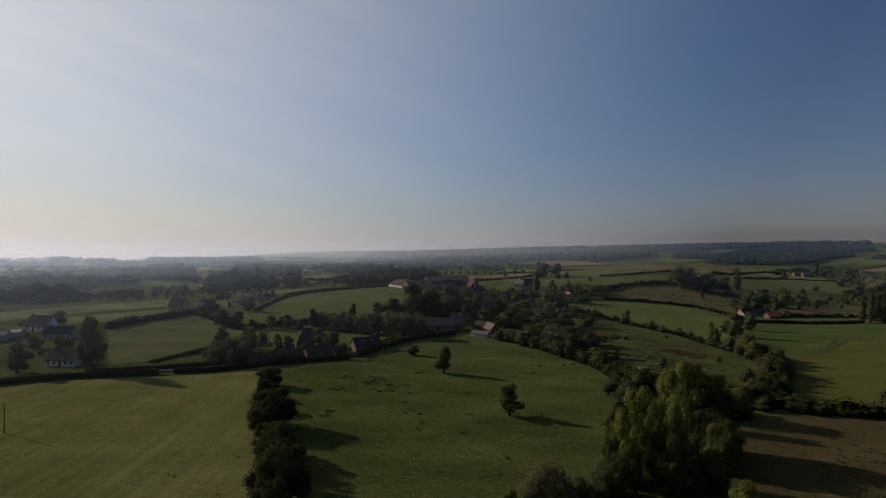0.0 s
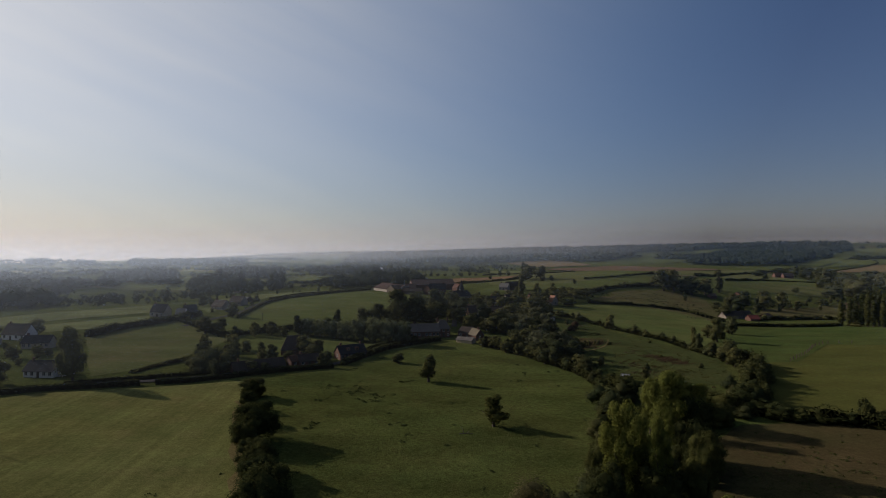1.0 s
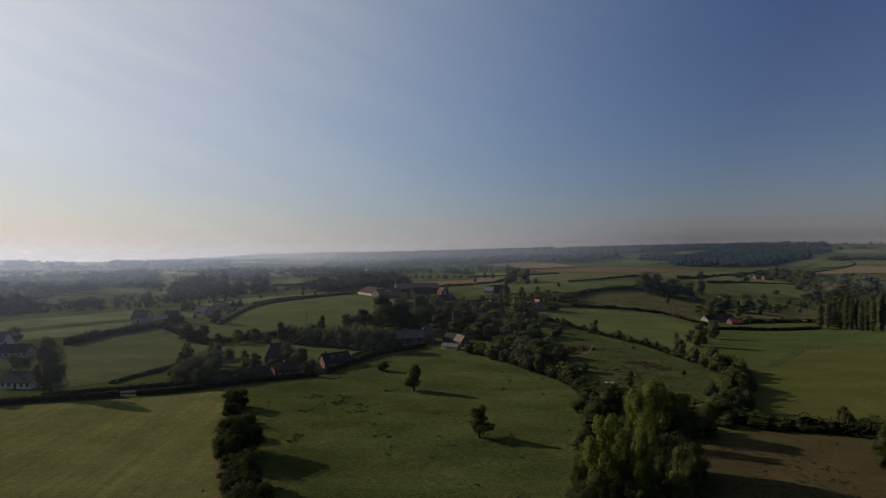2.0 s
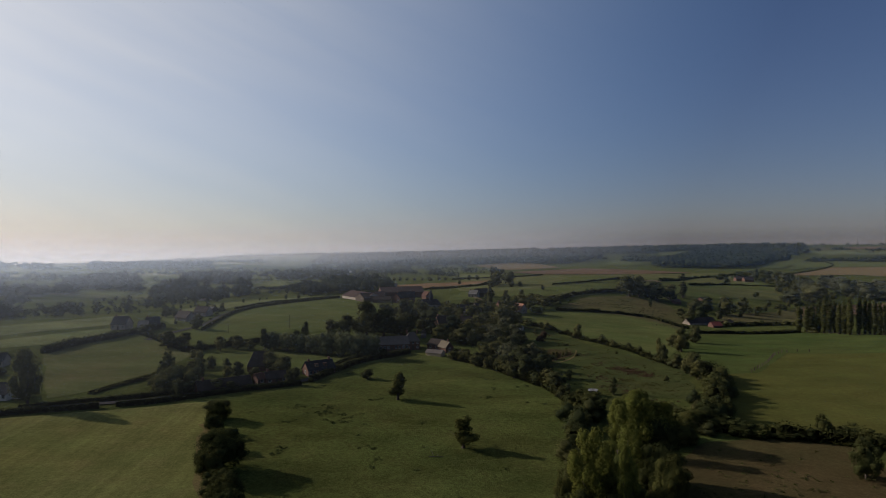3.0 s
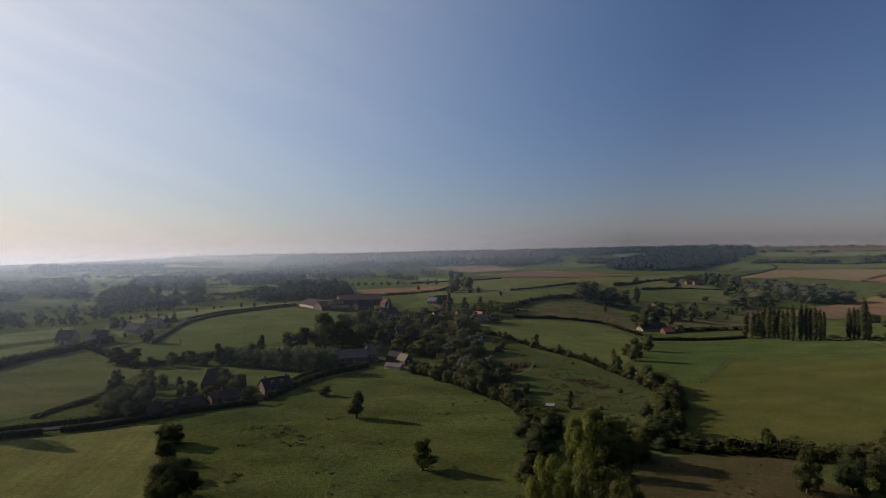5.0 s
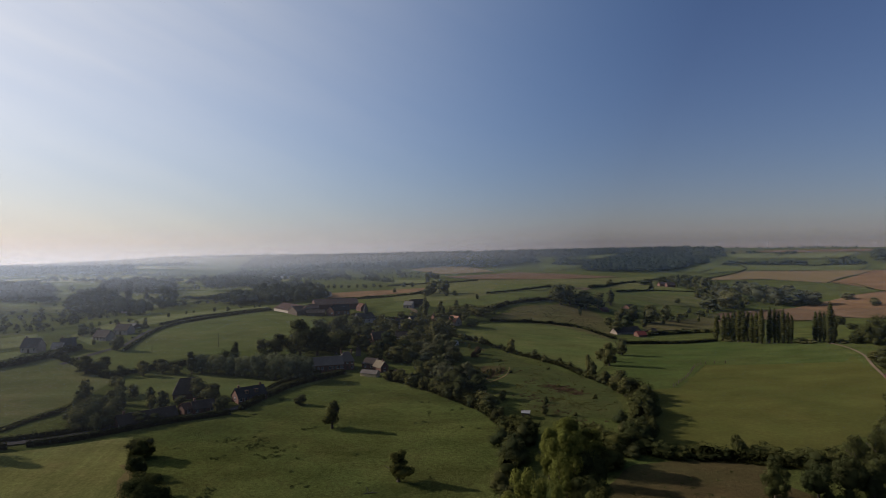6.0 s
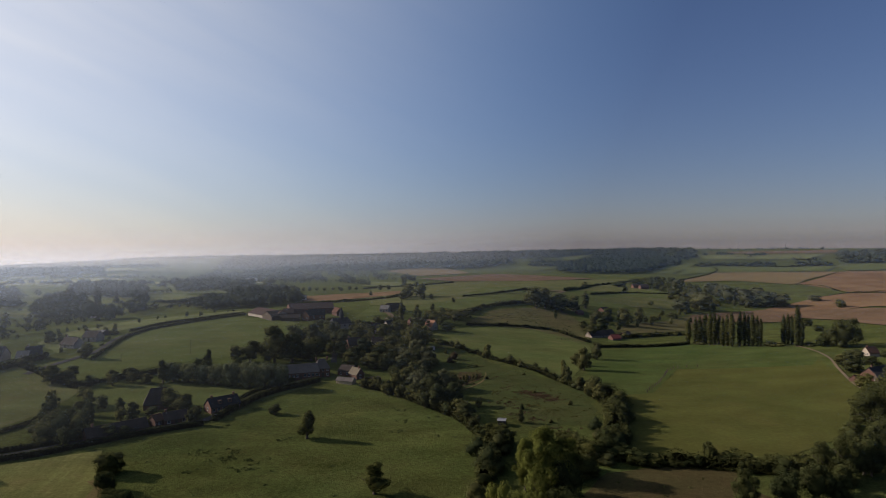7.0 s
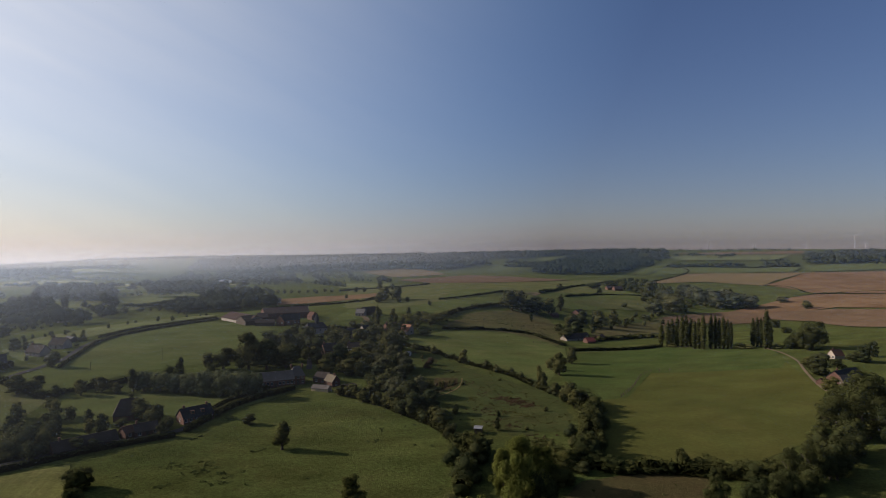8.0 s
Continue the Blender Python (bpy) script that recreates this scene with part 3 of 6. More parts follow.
def trunk_mesh(seed, style):
    r = random.Random(seed)
    bm = bmesh.new()
    top = {"poplar": 8.5, "bush": 3.0}.get(style, 6.0)
    fat = {"poplar": 0.2, "bush": 0.16}.get(style, 0.30)
    lean = (r.uniform(-0.25, 0.25), r.uniform(-0.25, 0.25))
    limb(bm, (0, 0, -0.6), (0, 0, 0.5), fat * 1.5, fat * 1.05)
    limb(bm, (0, 0, 0.5), (lean[0], lean[1], top * 0.5), fat * 1.05, fat * 0.7)
    limb(bm, (lean[0], lean[1], top * 0.5), (lean[0] * 2, lean[1] * 2, top), fat * 0.7, fat * 0.25)
    for k in range(5):
        a, z = 1.26 * k + r.uniform(-0.4, 0.4), top * r.uniform(0.3, 0.75)
        d = 0.7 if style == "poplar" else r.uniform(1.6, 2.6)
        limb(bm, (lean[0], lean[1], z), (d * math.cos(a), d * math.sin(a), z + d * 0.9), fat * 0.45, fat * 0.12, 5)
    me = bpy.data.meshes.new("trunk")
    bm.to_mesh(me)
    bm.free()
    me.materials.append(BARK)
    return me


TREE_KINDS = {}


def tree_kind(style, material, detail):
    """Three look-alikes of a kind of tree, made once; every tree takes over their meshes."""
    key = (style, material.name, detail)
    if key not in TREE_KINDS:
        leaves, size = {"fine": (14000, 0.122), "giant": (8200, 0.175), "hero": (4600, 0.205), "near": (1850, 0.275), "mid": (680, 0.42), "far": (300, 0.8)}[detail]
        if style == "poplar":
            leaves, size = int(leaves * 0.7), size * 0.62
        made = []
        for k in range(2 if detail in ("fine", "giant", "hero") else 3):
            seed = 11 + 17 * k + sum(map(ord, style + material.name))
            made.append((trunk_mesh(seed, style), crown_mesh("crown", style, seed, leaves, size, material)))
        TREE_KINDS[key] = made
    return TREE_KINDS[key]


WIDTH = {"poplar": 1.45, "dome": 7.2, "aspen": 6.0, "bush": 6.4, "tall": 4.4, "willow": 6.8, "round": 6.9}
plant_count = 0


def plant(name, label, spots, style="round", material=None, detail="mid", group="", sink=0.0):
    """Trees at (x, y, height, crown width)."""
    global plant_count
    kinds = tree_kind(style, material or LEAF_DARK, detail)
    for x, y, h, w in spots:
        plant_count += 1
        r = random.Random(plant_count * 13 + 5)
        trunk, crown = kinds[r.randrange(len(kinds))]
        m = pose(x, y, ground(x, y) - sink, 0, 0, r.uniform(0, 360)) @ Matrix.Diagonal((w / WIDTH[style], w / WIDTH[style], h / 10, 1))
        ob = empty(name, m)
        tagged(ob, label, "bush" if style == "bush" else "tree", group)
        for nm, me in (("trunk", trunk), ("crown", crown)):
            o = new(nm, me)
            o.parent = ob


def hedge(label, line, h, w, material=None, wild=0.3, leaf=0.4, density=9.0, name="hedge", closed_core=True):
    """A hedge along a line, lying on the land: a dense core and an outer coat of leaf clumps."""
    pts = smooth_line(line, 2.5)
    r = rng(int(abs(line[0][0]) * 3 + abs(line[0][1]) * 5 + len(line)))
    xy = np.array([(p.x, p.y) for p in pts])
    z = ground_array(xy[:, 0], xy[:, 1])
    seg = np.linalg.norm(np.diff(xy, axis=0), axis=1)
    length = seg.sum()
    tang = np.gradient(xy, axis=0)
    tang /= np.linalg.norm(tang, axis=1)[:, None] + 1e-9
    side = np.stack([-tang[:, 1], tang[:, 0]], 1)
    k = len(pts)
    bump = np.interp(np.arange(k), np.arange(0, k + 3, 3), r.uniform(-1, 1, len(np.arange(0, k + 3, 3))))
    fine = r.uniform(-1, 1, k)
    hh = h * (1 + wild * (0.75 * bump + 0.35 * fine))
    ww = w * (1 + wild * 0.6 * (0.6 * np.roll(bump, 4) + 0.4 * np.roll(fine, 2)))
    verts, faces, n = [], [], 0
    prof = [(-0.42, 0.0), (-0.48, 0.5), (-0.3, 0.86), (0.0, 0.93), (0.3, 0.86), (0.48, 0.5), (0.42, 0.0)]
    core = []
    for i in range(k):
        for a, b in prof:
            core.append((xy[i, 0] + side[i, 0] * a * ww[i], xy[i, 1] + side[i, 1] * a * ww[i], z[i] - 0.15 + b * hh[i]))
    m = len(prof)
    for i in range(k - 1):
        for j in range(m - 1):
            faces.append((i * m + j, i * m + j + 1, (i + 1) * m + j + 1, (i + 1) * m + j))
    faces += [tuple(range(m)), tuple(range((k - 1) * m, k * m))[::-1]]
    verts.append(np.array(core))
    n = len(core)
    count = int(length * density * (h + 0.5 * w) / 2.0 * (0.45 / leaf) ** 1.5)
    at = r.uniform(0, k - 1.001, count)
    i = at.astype(int)
    f = (at - i)[:, None]
    ang = r.uniform(-0.1, math.pi + 0.1, count)
    push = r.uniform(0.92, 1.12 + 0.25 * wild, count)
    c2 = xy[i] * (1 - f) + xy[i + 1] * f
    zz = z[i] * (1 - f[:, 0]) + z[i + 1] * f[:, 0]
    hi = hh[i] * (1 - f[:, 0]) + hh[i + 1] * f[:, 0]
    wi = ww[i] * (1 - f[:, 0]) + ww[i + 1] * f[:, 0]
    ca, sa = np.cos(ang), np.sin(ang)
    off = 0.5 * wi * np.sign(ca) * np.abs(ca) ** 0.6 * push
    up = hi * np.clip(np.abs(np.maximum(sa, 0)) ** 0.6, 0.05, 1) * push
    p = np.stack([c2[:, 0] + side[i, 0] * off, c2[:, 1] + side[i, 1] * off, zz + np.maximum(up, 0.15)], 1)
    nrm = np.stack([side[i, 0] * ca, side[i, 1] * ca, sa], 1)
    v, q = leaf_cards(r, p, nrm, leaf)
    verts.append(v)
    faces += (q + n).tolist()
    ob = mesh_object(name, np.concatenate(verts), faces, material or LEAF_HEDGE)
    across = np.array([(side[i, 0] * a, side[i, 1] * a, b - 0.4) for i in range(k) for a, b in prof])
    swelling(ob.data, np.concatenate([across, np.repeat(nrm + r.normal(0, 0.2, nrm.shape), 4, axis=0)]))
    return tagged(ob, label, "hedge")


def inside(px, py, poly):
    ok = np.zeros(len(px), bool)
    for (x0, y0), (x1, y1) in zip(poly, poly[1:] + poly[:1]):
        c = ((y0 > py) != (y1 > py)) & (px < (x1 - x0) * (py - y0) / (y1 - y0 + 1e-9) + x0)
        ok ^= c
    return ok


def dome_form():
    """The upper part of a rough ball, as a plain crown seen from afar."""
    bm = bmesh.new()
    bmesh.ops.create_icosphere(bm, subdivisions=2, radius=1)
    bmesh.ops.delete(bm, geom=[v for v in bm.verts if v.co.z < -0.45], context="VERTS")
    bm.verts.index_update()
    v = np.array([w.co[:] for w in bm.verts])
    f = np.array([[w.index for w in g.verts] for g in bm.faces])
    bm.free()
    return v, f


DOME = dome_form()


def crowns(r, px, py, pz, w, h, many, leaf):
    """Crowns of a wood, all at once: lumpy domes and, round each, small leaf clumps. Gives vertices, faces and normals."""
    n = len(px)
    c0 = np.stack([px, py, pz + h * 0.48], 1)
    rad = np.stack([w, w * r.uniform(0.8, 1.2, n), h * 0.52], 1)
    dv, df = DOME
    lump = 1 + r.uniform(-0.2, 0.14, (n, len(dv), 1))
    v = c0[:, None] + dv[None] * rad[:, None] * lump * 0.92
    up = dv[None] + r.normal(0, 0.18, (n, len(dv), 3))
    f = (df[None] + (np.arange(n) * len(dv))[:, None, None]).reshape(-1, 3)
    faces = f.tolist()
    v, up = v.reshape(-1, 3), up.reshape(-1, 3)
    if many:
        d = r.normal(0, 1, (n * many, 3))
        d[:, 2] = np.abs(d[:, 2]) - 0.2
        d /= np.linalg.norm(d, axis=1)[:, None]
        at = np.repeat(c0, many, 0) + d * np.repeat(rad, many, 0) * r.uniform(0.85, 1.1, (n * many, 1))
        c, q = leaf_cards(r, at, d, np.repeat(leaf, many)[:, None])
        faces += (q + len(v)).tolist()
        v = np.concatenate([v, c])
        up = np.concatenate([up, np.repeat(d + r.normal(0, 0.15, d.shape), 4, axis=0)])
    return v, faces, up


def woodland(label, corners, spacing, height, material, seed, gaps=-0.2, name="woodland", most=900):
    """A distant wood: packed rough crowns, far too many to count."""
    r = rng(seed)
    xs, ys = [p[0] for p in corners], [p[1] for p in corners]
    gx, gy = np.meshgrid(np.arange(min(xs), max(xs), spacing), np.arange(min(ys), max(ys), spacing))
    px = gx.ravel() + r.uniform(-0.5, 0.5, gx.size) * spacing
    py = gy.ravel() + r.uniform(-0.5, 0.5, gx.size) * spacing
    ok = inside(px, py, list(corners))
    ok &= np.array([noise.noise((x * 0.012, y * 0.012, seed)) >= gaps for x, y in zip(px, py)])
    px, py = px[ok], py[ok]
    keep = np.argsort(np.hypot(px, py))[:most]
    px, py = px[keep], py[keep]
    if not len(px):
        return None
    n = len(px)
    far = math.hypot(np.mean(px), np.mean(py))
    h = height * (0.5 + 0.75 * r.uniform(0, 1, n) ** 1.3)
    w = spacing * r.uniform(0.45, 0.8, n)
    many = 60 if far < 800 else 36 if far < 1300 else 10
    v, faces, up = crowns(r, px, py, ground_array(px, py), w, h, many, (0.5 if far < 800 else 0.7 if far < 1300 else 1.0) + w * 0.12)
    ob = mesh_object(name, v, faces, material)
    swelling(ob.data, up)
    return tagged(ob, label, "woodland", kind="stuff")


def bocage(label, corners, turn, pitch, height, material, seed, keep=0.62):
    """A far patchwork: rows of hedgerow trees along the edges of crooked small fields."""
    r = rng(seed)
    xs, ys = [p[0] for p in corners], [p[1] for p in corners]
    cx, cy = sum(xs) / len(xs), sum(ys) / len(ys)
    span = max(max(xs) - min(xs), max(ys) - min(ys)) * 0.75
    pts = []
    for family in (0, 1):
        step = pitch * (1.0 if family == 0 else 1.5)
        for k in np.arange(-span, span, step):
            at = k + r.uniform(-0.25, 0.25) * step
            bend = r.uniform(-40, 40)
            s = -span
            while s < span:
                run = r.uniform(60, 220)
                if r.uniform() < keep:
                    gap = r.uniform(6, 13)
                    for q in np.arange(s, s + run, gap):
                        u, v = q + r.normal(0, 1.5), at + bend * math.sin(q / 260) + r.normal(0, 2)
                        if family:
                            u, v = v, u
                        pts.append((cx + u * math.cos(turn) - v * math.sin(turn), cy + u * math.sin(turn) + v * math.cos(turn), r.uniform(0.45, 1.25)))
                s += run
    pts = np.array(pts)
    pts = pts[inside(pts[:, 0], pts[:, 1], list(corners))]
    z = ground_array(pts[:, 0], pts[:, 1])
    verts, faces, normals, n = [], [], [], 0
    for (x, y, k), g in zip(pts, z):
        h = height * k
        w = h * r.uniform(0.38, 0.6)
        c0 = np.array((x, y, g + h * 0.5))
        d = r.normal(0, 1, (34, 3))
        d /= np.linalg.norm(d, axis=1)[:, None]
        c, q = leaf_cards(r, c0 + d * np.array((w, w, h * 0.5)) * r.uniform(0.55, 1.1, (34, 1)), d, w * 0.52)
        verts.append(c)
        normals.append(np.repeat(d, 4, axis=0))
        faces += (q + n).tolist()
        n += len(c)
    ob = mesh_object("hedgerow_trees", np.concatenate(verts), faces, material)
    swelling(ob.data, np.concatenate(normals))
    return tagged(ob, label, "hedgerow", kind="stuff")


# --- trees close to the camera
plant("hedgerow_tree", "dark dense hedgerow tree between meadow and pasture",
      [(-56.5, 194.5, 7.0, 8.4), (-43.7, 153.0, 10.7, 12.4), (-36.1, 129.6, 8.2, 8.3), (-28.8, 106.2, 12.7, 11.2), (-22.4, 90.1, 9.4, 10.2)], "dome", LEAF_HEDGE, "giant", "hedgerow trees beside the mown meadow")
plant("hedgerow_tree", "broad hedgerow tree with bronze tinged top", [(-53.6, 181.1, 6.1, 5.8), (-48.8, 167.2, 6.0, 7.3), (-43.8, 147.2, 8.9, 7.2), (-39.4, 134.9, 7.3, 7.1), (-34.0, 118.1, 8.9, 7.1), (-33.0, 123.5, 7.9, 5.8), (-28.7, 99.7, 8.9, 6.6)], "dome", LEAF_RUSTY, "hero", "hedgerow trees beside the mown meadow")
plant("field_tree", "lone ivy-covered tree standing in the pasture", [(0.3, 215.8, 10.0, 6.9)], "tall", LEAF_HEDGE, "near")
plant("field_tree", "lone dark spreading tree in the pasture", [(18.5, 167.2, 9.0, 6.9)], "tall", LEAF_HEDGE, "near")
plant("thorn_tree", "small flat-topped thorn tree in the pasture", [(-12.2, 246.2, 4.6, 6.0)], "round", LEAF_DARK, "near")
plant("poplar_tree", "tall yellow-green poplar with airy crown", [(39.7, 120.5, 20.7, 10.5), (45.5, 116.6, 18.4, 6.8), (44.3, 124.6, 16.9, 8.2), (57.3, 141.1, 22.1, 11.8), (60.5, 161.0, 15.6, 8.6)], "aspen", LEAF_YELLOW, "fine", "yellow-green poplars at the field corner")
plant("poplar_tree", "broad poplar with sunlit yellow-green top", [(68.7, 168.6, 15.9, 13.6), (75.3, 167.0, 12.5, 11.0)], "aspen", LEAF_YELLOW, "fine", "yellow-green poplars at the field corner")
plant("poplar_tree", "young yellow-green poplar top", [(50.0, 99.0, 10.7, 6.5), (9.8, 88.9, 11.9, 6.7)], "aspen", LEAF_YELLOW, "giant", "yellow-green poplars at the field corner")
# some of these dark-leaved trees stand in for the poplars' shaded side
plant("ash_tree", "dark broad tree shading the field corner", [(63.0, 140.5, 17.6, 9.6), (61.4, 135.9, 13.5, 10.3), (61.1, 129.5, 11.9, 8.1), (53.7, 118.9, 9.2, 7.9), (45.8, 117.9, 11.1, 10.0), (34.7, 116.1, 9.9, 7.7), (36.0, 124.3, 12.9, 5.9), (80.9, 166.4, 7.0, 9.5)], "dome", LEAF_HEDGE, "giant")
plant("willow_bush", "pale bronze willow bush at the pasture edge", [(19.4, 111.4, 8.8, 10.0), (21.4, 109.4, 7.2, 7.2)], "bush", LEAF_BRONZE, "hero")
plant("shrub", "dark shrub at the pasture edge", [(25.9, 113.7, 5.4, 6.4), (35.4, 124.2, 6.8, 7.7), (42.7, 140.6, 8.6, 8.0), (44.6, 156.7, 6.5, 6.8), (31.9, 118.0, 5.8, 6.7), (54.5, 176.8, 8.7, 8.3), (54.6, 188.8, 6.8, 7.1), (61.7, 188.8, 8.0, 7.1)], "bush", LEAF_DARK, "near", "shrubs along the pasture edge")
plant("field_tree", "leafy tree on the roadside by a pale house", [(-123.8, 212.1, 20.0, 11.2)], "round", LEAF_GREEN, "hero")
plant("garden_tree", "dark garden tree beside pale houses", [(-146.9, 206.6, 11.5, 10.1), (-189.5, 293.7, 10.0, 10.5), (-168.9, 248.1, 6.1, 7.0), (-163.6, 255.5, 4.8, 6.7), (-159.1, 255.9, 3.4, 3.9)], "round", LEAF_DARK, "near")
plant("shrub", "dark overgrown shrub by the lane", [(-81.7, 228.8, 9.9, 12.1), (-85.9, 225.6, 7.4, 8.5), (-77.1, 231.1, 8.3, 7.8), (-88.9, 237.2, 7.1, 8.9), (-83.5, 237.2, 8.2, 9.3), (-78.7, 239.6, 7.9, 8.3)], "bush", LEAF_DARK, "near", "shrubs by the lane")

# --- round the low houses by the lane
plant("garden_tree", "dark garden tree round the low houses", [(-63.5, 246.1, 7.5, 7.0), (-53.5, 261.7, 8.5, 9.8), (-46.9, 250.4, 9.0, 9.0), (-41.2, 245.2, 5.7, 5.5), (-58.6, 252.9, 3.9, 5.6), (-66.5, 228.0, 4.8, 7.6), (-61.9, 229.8, 3.9, 6.6), (-62.1, 283.8, 5.3, 3.6)], "round", LEAF_DARK, "near")
plant("willow_tree", "rounded willow in a dense row", [(-61.3, 305.4, 9.9, 9.3), (-54.2, 303.0, 10.2, 9.3), (-47.1, 299.7, 9.6, 8.7), (-40.6, 296.4, 10.6, 9.2), (-33.2, 293.1, 12.1, 9.7), (-25.6, 289.6, 13.1, 10.0), (-18.6, 286.4, 13.0, 10.0), (-11.8, 285.9, 12.0, 9.1)], "dome", LEAF_WILLOW, "hero", "row of rounded willows")
plant("garden_tree", "tall dark tree behind the willow row", [(-49.5, 328.2, 10.8, 5.1), (-29.8, 339.8, 12.3, 12.6), (-37.0, 341.2, 10.5, 9.0), (-16.7, 336.1, 20.4, 18.6), (-7.5, 336.9, 17.0, 18.8), (2.5, 340.3, 14.5, 18.6), (5.7, 353.1, 19.9, 13.5), (-5.8, 376.6, 15.3, 17.0), (-22.4, 357.8, 8.9, 9.6)], "round", LEAF_DARK, "near")
plant("hedgerow_tree", "rounded dark hedgerow tree by the meadows", [(-114.0, 309.3, 8.6, 11.1), (-107.9, 312.1, 7.7, 9.7), (-96.2, 302.6, 6.0, 5.0), (-86.7, 302.7, 7.3, 6.8), (-79.4, 306.9, 7.0, 8.3), (-65.6, 304.3, 11.4, 6.8), (-72.5, 302.8, 5.4, 6.7), (-117.2, 362.3, 9.6, 9.0), (-153.6, 412.5, 8.1, 9.1), (-146.9, 412.6, 5.8, 7.4)], "round", LEAF_DARK, "near", "hedgerow trees left of the village")
plant("clipped_tree", "square clipped dark conifer by the houses", [(-132.0, 445.4, 5.6, 5.6), (-126.1, 443.3, 5.6, 5.9)], "bush", LEAF_DARK, "mid")

# --- village trees
plant("village_tree", "dark village tree among the roofs", [(15.3, 408.8, 10.9, 12.0), (21.4, 374.5, 11.7, 13.8), (32.5, 393.2, 8.8, 13.1), (9.3, 432.9, 7.1, 10.3), (31.5, 342.6, 11.8, 12.1), (22.3, 319.6, 8.9, 11.8), (19.8, 345.6, 9.5, 12.7), (41.5, 341.4, 9.9, 12.2), (50.9, 362.8, 10.2, 14.3), (35.0, 317.5, 8.9, 13.3), (16.8, 447.6, 6.2, 9.9), (42.0, 414.9, 5.8, 10.1), (34.0, 435.5, 5.7, 8.1)], "round", LEAF_DARK, "near", "trees of the village")
plant("village_tree", "dense green village tree", [(65.4, 370.4, 15.8, 15.5), (69.9, 375.5, 14.3, 16.5), (102.3, 434.8, 6.7, 12.6), (81.0, 434.9, 10.0, 16.6), (102.1, 473.7, 10.9, 19.1), (122.5, 495.4, 9.6, 22.1), (136.4, 510.2, 8.0, 14.9), (61.5, 415.5, 9.8, 10.2), (62.1, 448.1, 8.4, 11.0), (53.6, 415.1, 7.8, 9.4), (52.9, 459.5, 6.0, 6.9), (39.9, 387.7, 6.1, 9.4)], "dome", LEAF_DARK, "mid", "trees of the village")
plant("village_tree", "bronze-green village tree catching the sun", [(40.4, 351.5, 7.9, 8.5), (37.3, 382.8, 6.4, 6.4), (42.8, 331.8, 5.6, 7.5), (49.8, 347.8, 6.6, 6.6), (20.9, 377.7, 5.6, 6.3), (54.9, 353.3, 8.0, 7.3), (28.9, 349.9, 5.8, 6.5), (11.3, 395.1, 5.8, 7.2)], "dome", LEAF_OLIVE, "mid", "trees of the village")
plant("village_tree", "grey-green willow among village gardens", [(41.1, 316.6, 7.7, 10.7), (52.8, 320.1, 10.9, 10.9), (60.9, 332.6, 12.7, 10.8), (65.0, 324.0, 10.5, 9.9), (51.0, 340.5, 7.4, 9.6), (62.4, 271.2, 9.9, 8.9), (51.0, 271.5, 10.3, 10.3), (48.3, 310.7, 6.8, 8.8)], "dome", LEAF_GREY, "near", "trees of the village")
plant("village_tree", "dark tree at the pasture edge", [(47.1, 282.1, 9.1, 10.7), (54.2, 261.6, 11.0, 12.5), (40.4, 273.6, 7.7, 9.3), (53.2, 244.9, 10.3, 11.7), (60.3, 246.5, 9.5, 11.0), (45.7, 258.9, 7.6, 9.8), (31.1, 277.3, 5.7, 7.8), (35.0, 267.3, 5.5, 8.0), (61.0, 226.1, 7.7, 7.9), (68.0, 272.1, 6.3, 7.9), (48.0, 245.3, 7.0, 8.0), (25.7, 280.3, 4.7, 6.2)], "round", LEAF_DARK, "near", "trees of the village")
plant("poplar_tree", "slim dark columnar poplar above the village", [(68.8, 442.0, 20.5, 4.2)], "poplar", LEAF_DARK, "near")

# --- scrub pasture and its hedges
plant("hedgerow_tree", "small tree on scrubby pasture", [(80.1, 218.0, 5.2, 3.5), (70.2, 241.1, 4.7, 3.5), (104.1, 339.5, 8.6, 6.8), (125.4, 279.2, 11.1, 4.4), (124.2, 272.0, 8.7, 4.8), (148.1, 303.5, 12.6, 10.2), (172.7, 336.6, 11.9, 8.7), (150.1, 318.3, 7.6, 7.6), (123.4, 244.1, 11.4, 9.8), (123.7, 238.4, 8.0, 8.0), (125.5, 260.2, 6.7, 6.9)], "round", LEAF_DARK, "near", "small trees on the scrub pasture")
plant("rust_bush", "rust-brown withered bush on the scrub pasture", [(83.6, 336.9, 5.2, 5.2), (79.1, 328.3, 3.8, 4.4)], "bush", LEAF_RUST, "near")
plant("shrub", "thick shrub in the boundary hedge", [(102.3, 189.0, 7.8, 8.6), (114.4, 210.4, 9.2, 7.9), (125.3, 226.5, 7.1, 6.1), (97.1, 182.6, 7.6, 8.3), (89.4, 179.7, 6.5, 11.1), (99.1, 178.6, 4.5, 9.3), (88.9, 184.7, 5.7, 9.4), (87.5, 193.0, 4.3, 9.8), (102.4, 172.0, 5.1, 8.3), (106.3, 170.0, 3.6, 7.2), (63.9, 196.2, 8.7, 11.6), (59.9, 199.9, 6.8, 8.6), (64.1, 191.0, 6.6, 7.5)], "dome", LEAF_HEDGE, "near", "shrubs of the boundary hedge")
plant("shrub", "dark shrub in the boundary hedge", [(123.6, 166.1, 7.9, 4.3), (131.9, 163.8, 5.2, 10.1), (127.0, 164.3, 4.3, 7.2), (118.4, 166.7, 3.6, 7.2), (113.2, 168.1, 3.2, 7.2), (141.1, 158.4, 5.0, 8.9), (148.1, 155.5, 6.0, 8.1), (134.5, 158.1, 4.4, 7.0)], "dome", LEAF_HEDGE, "near", "shrubs of the boundary hedge")
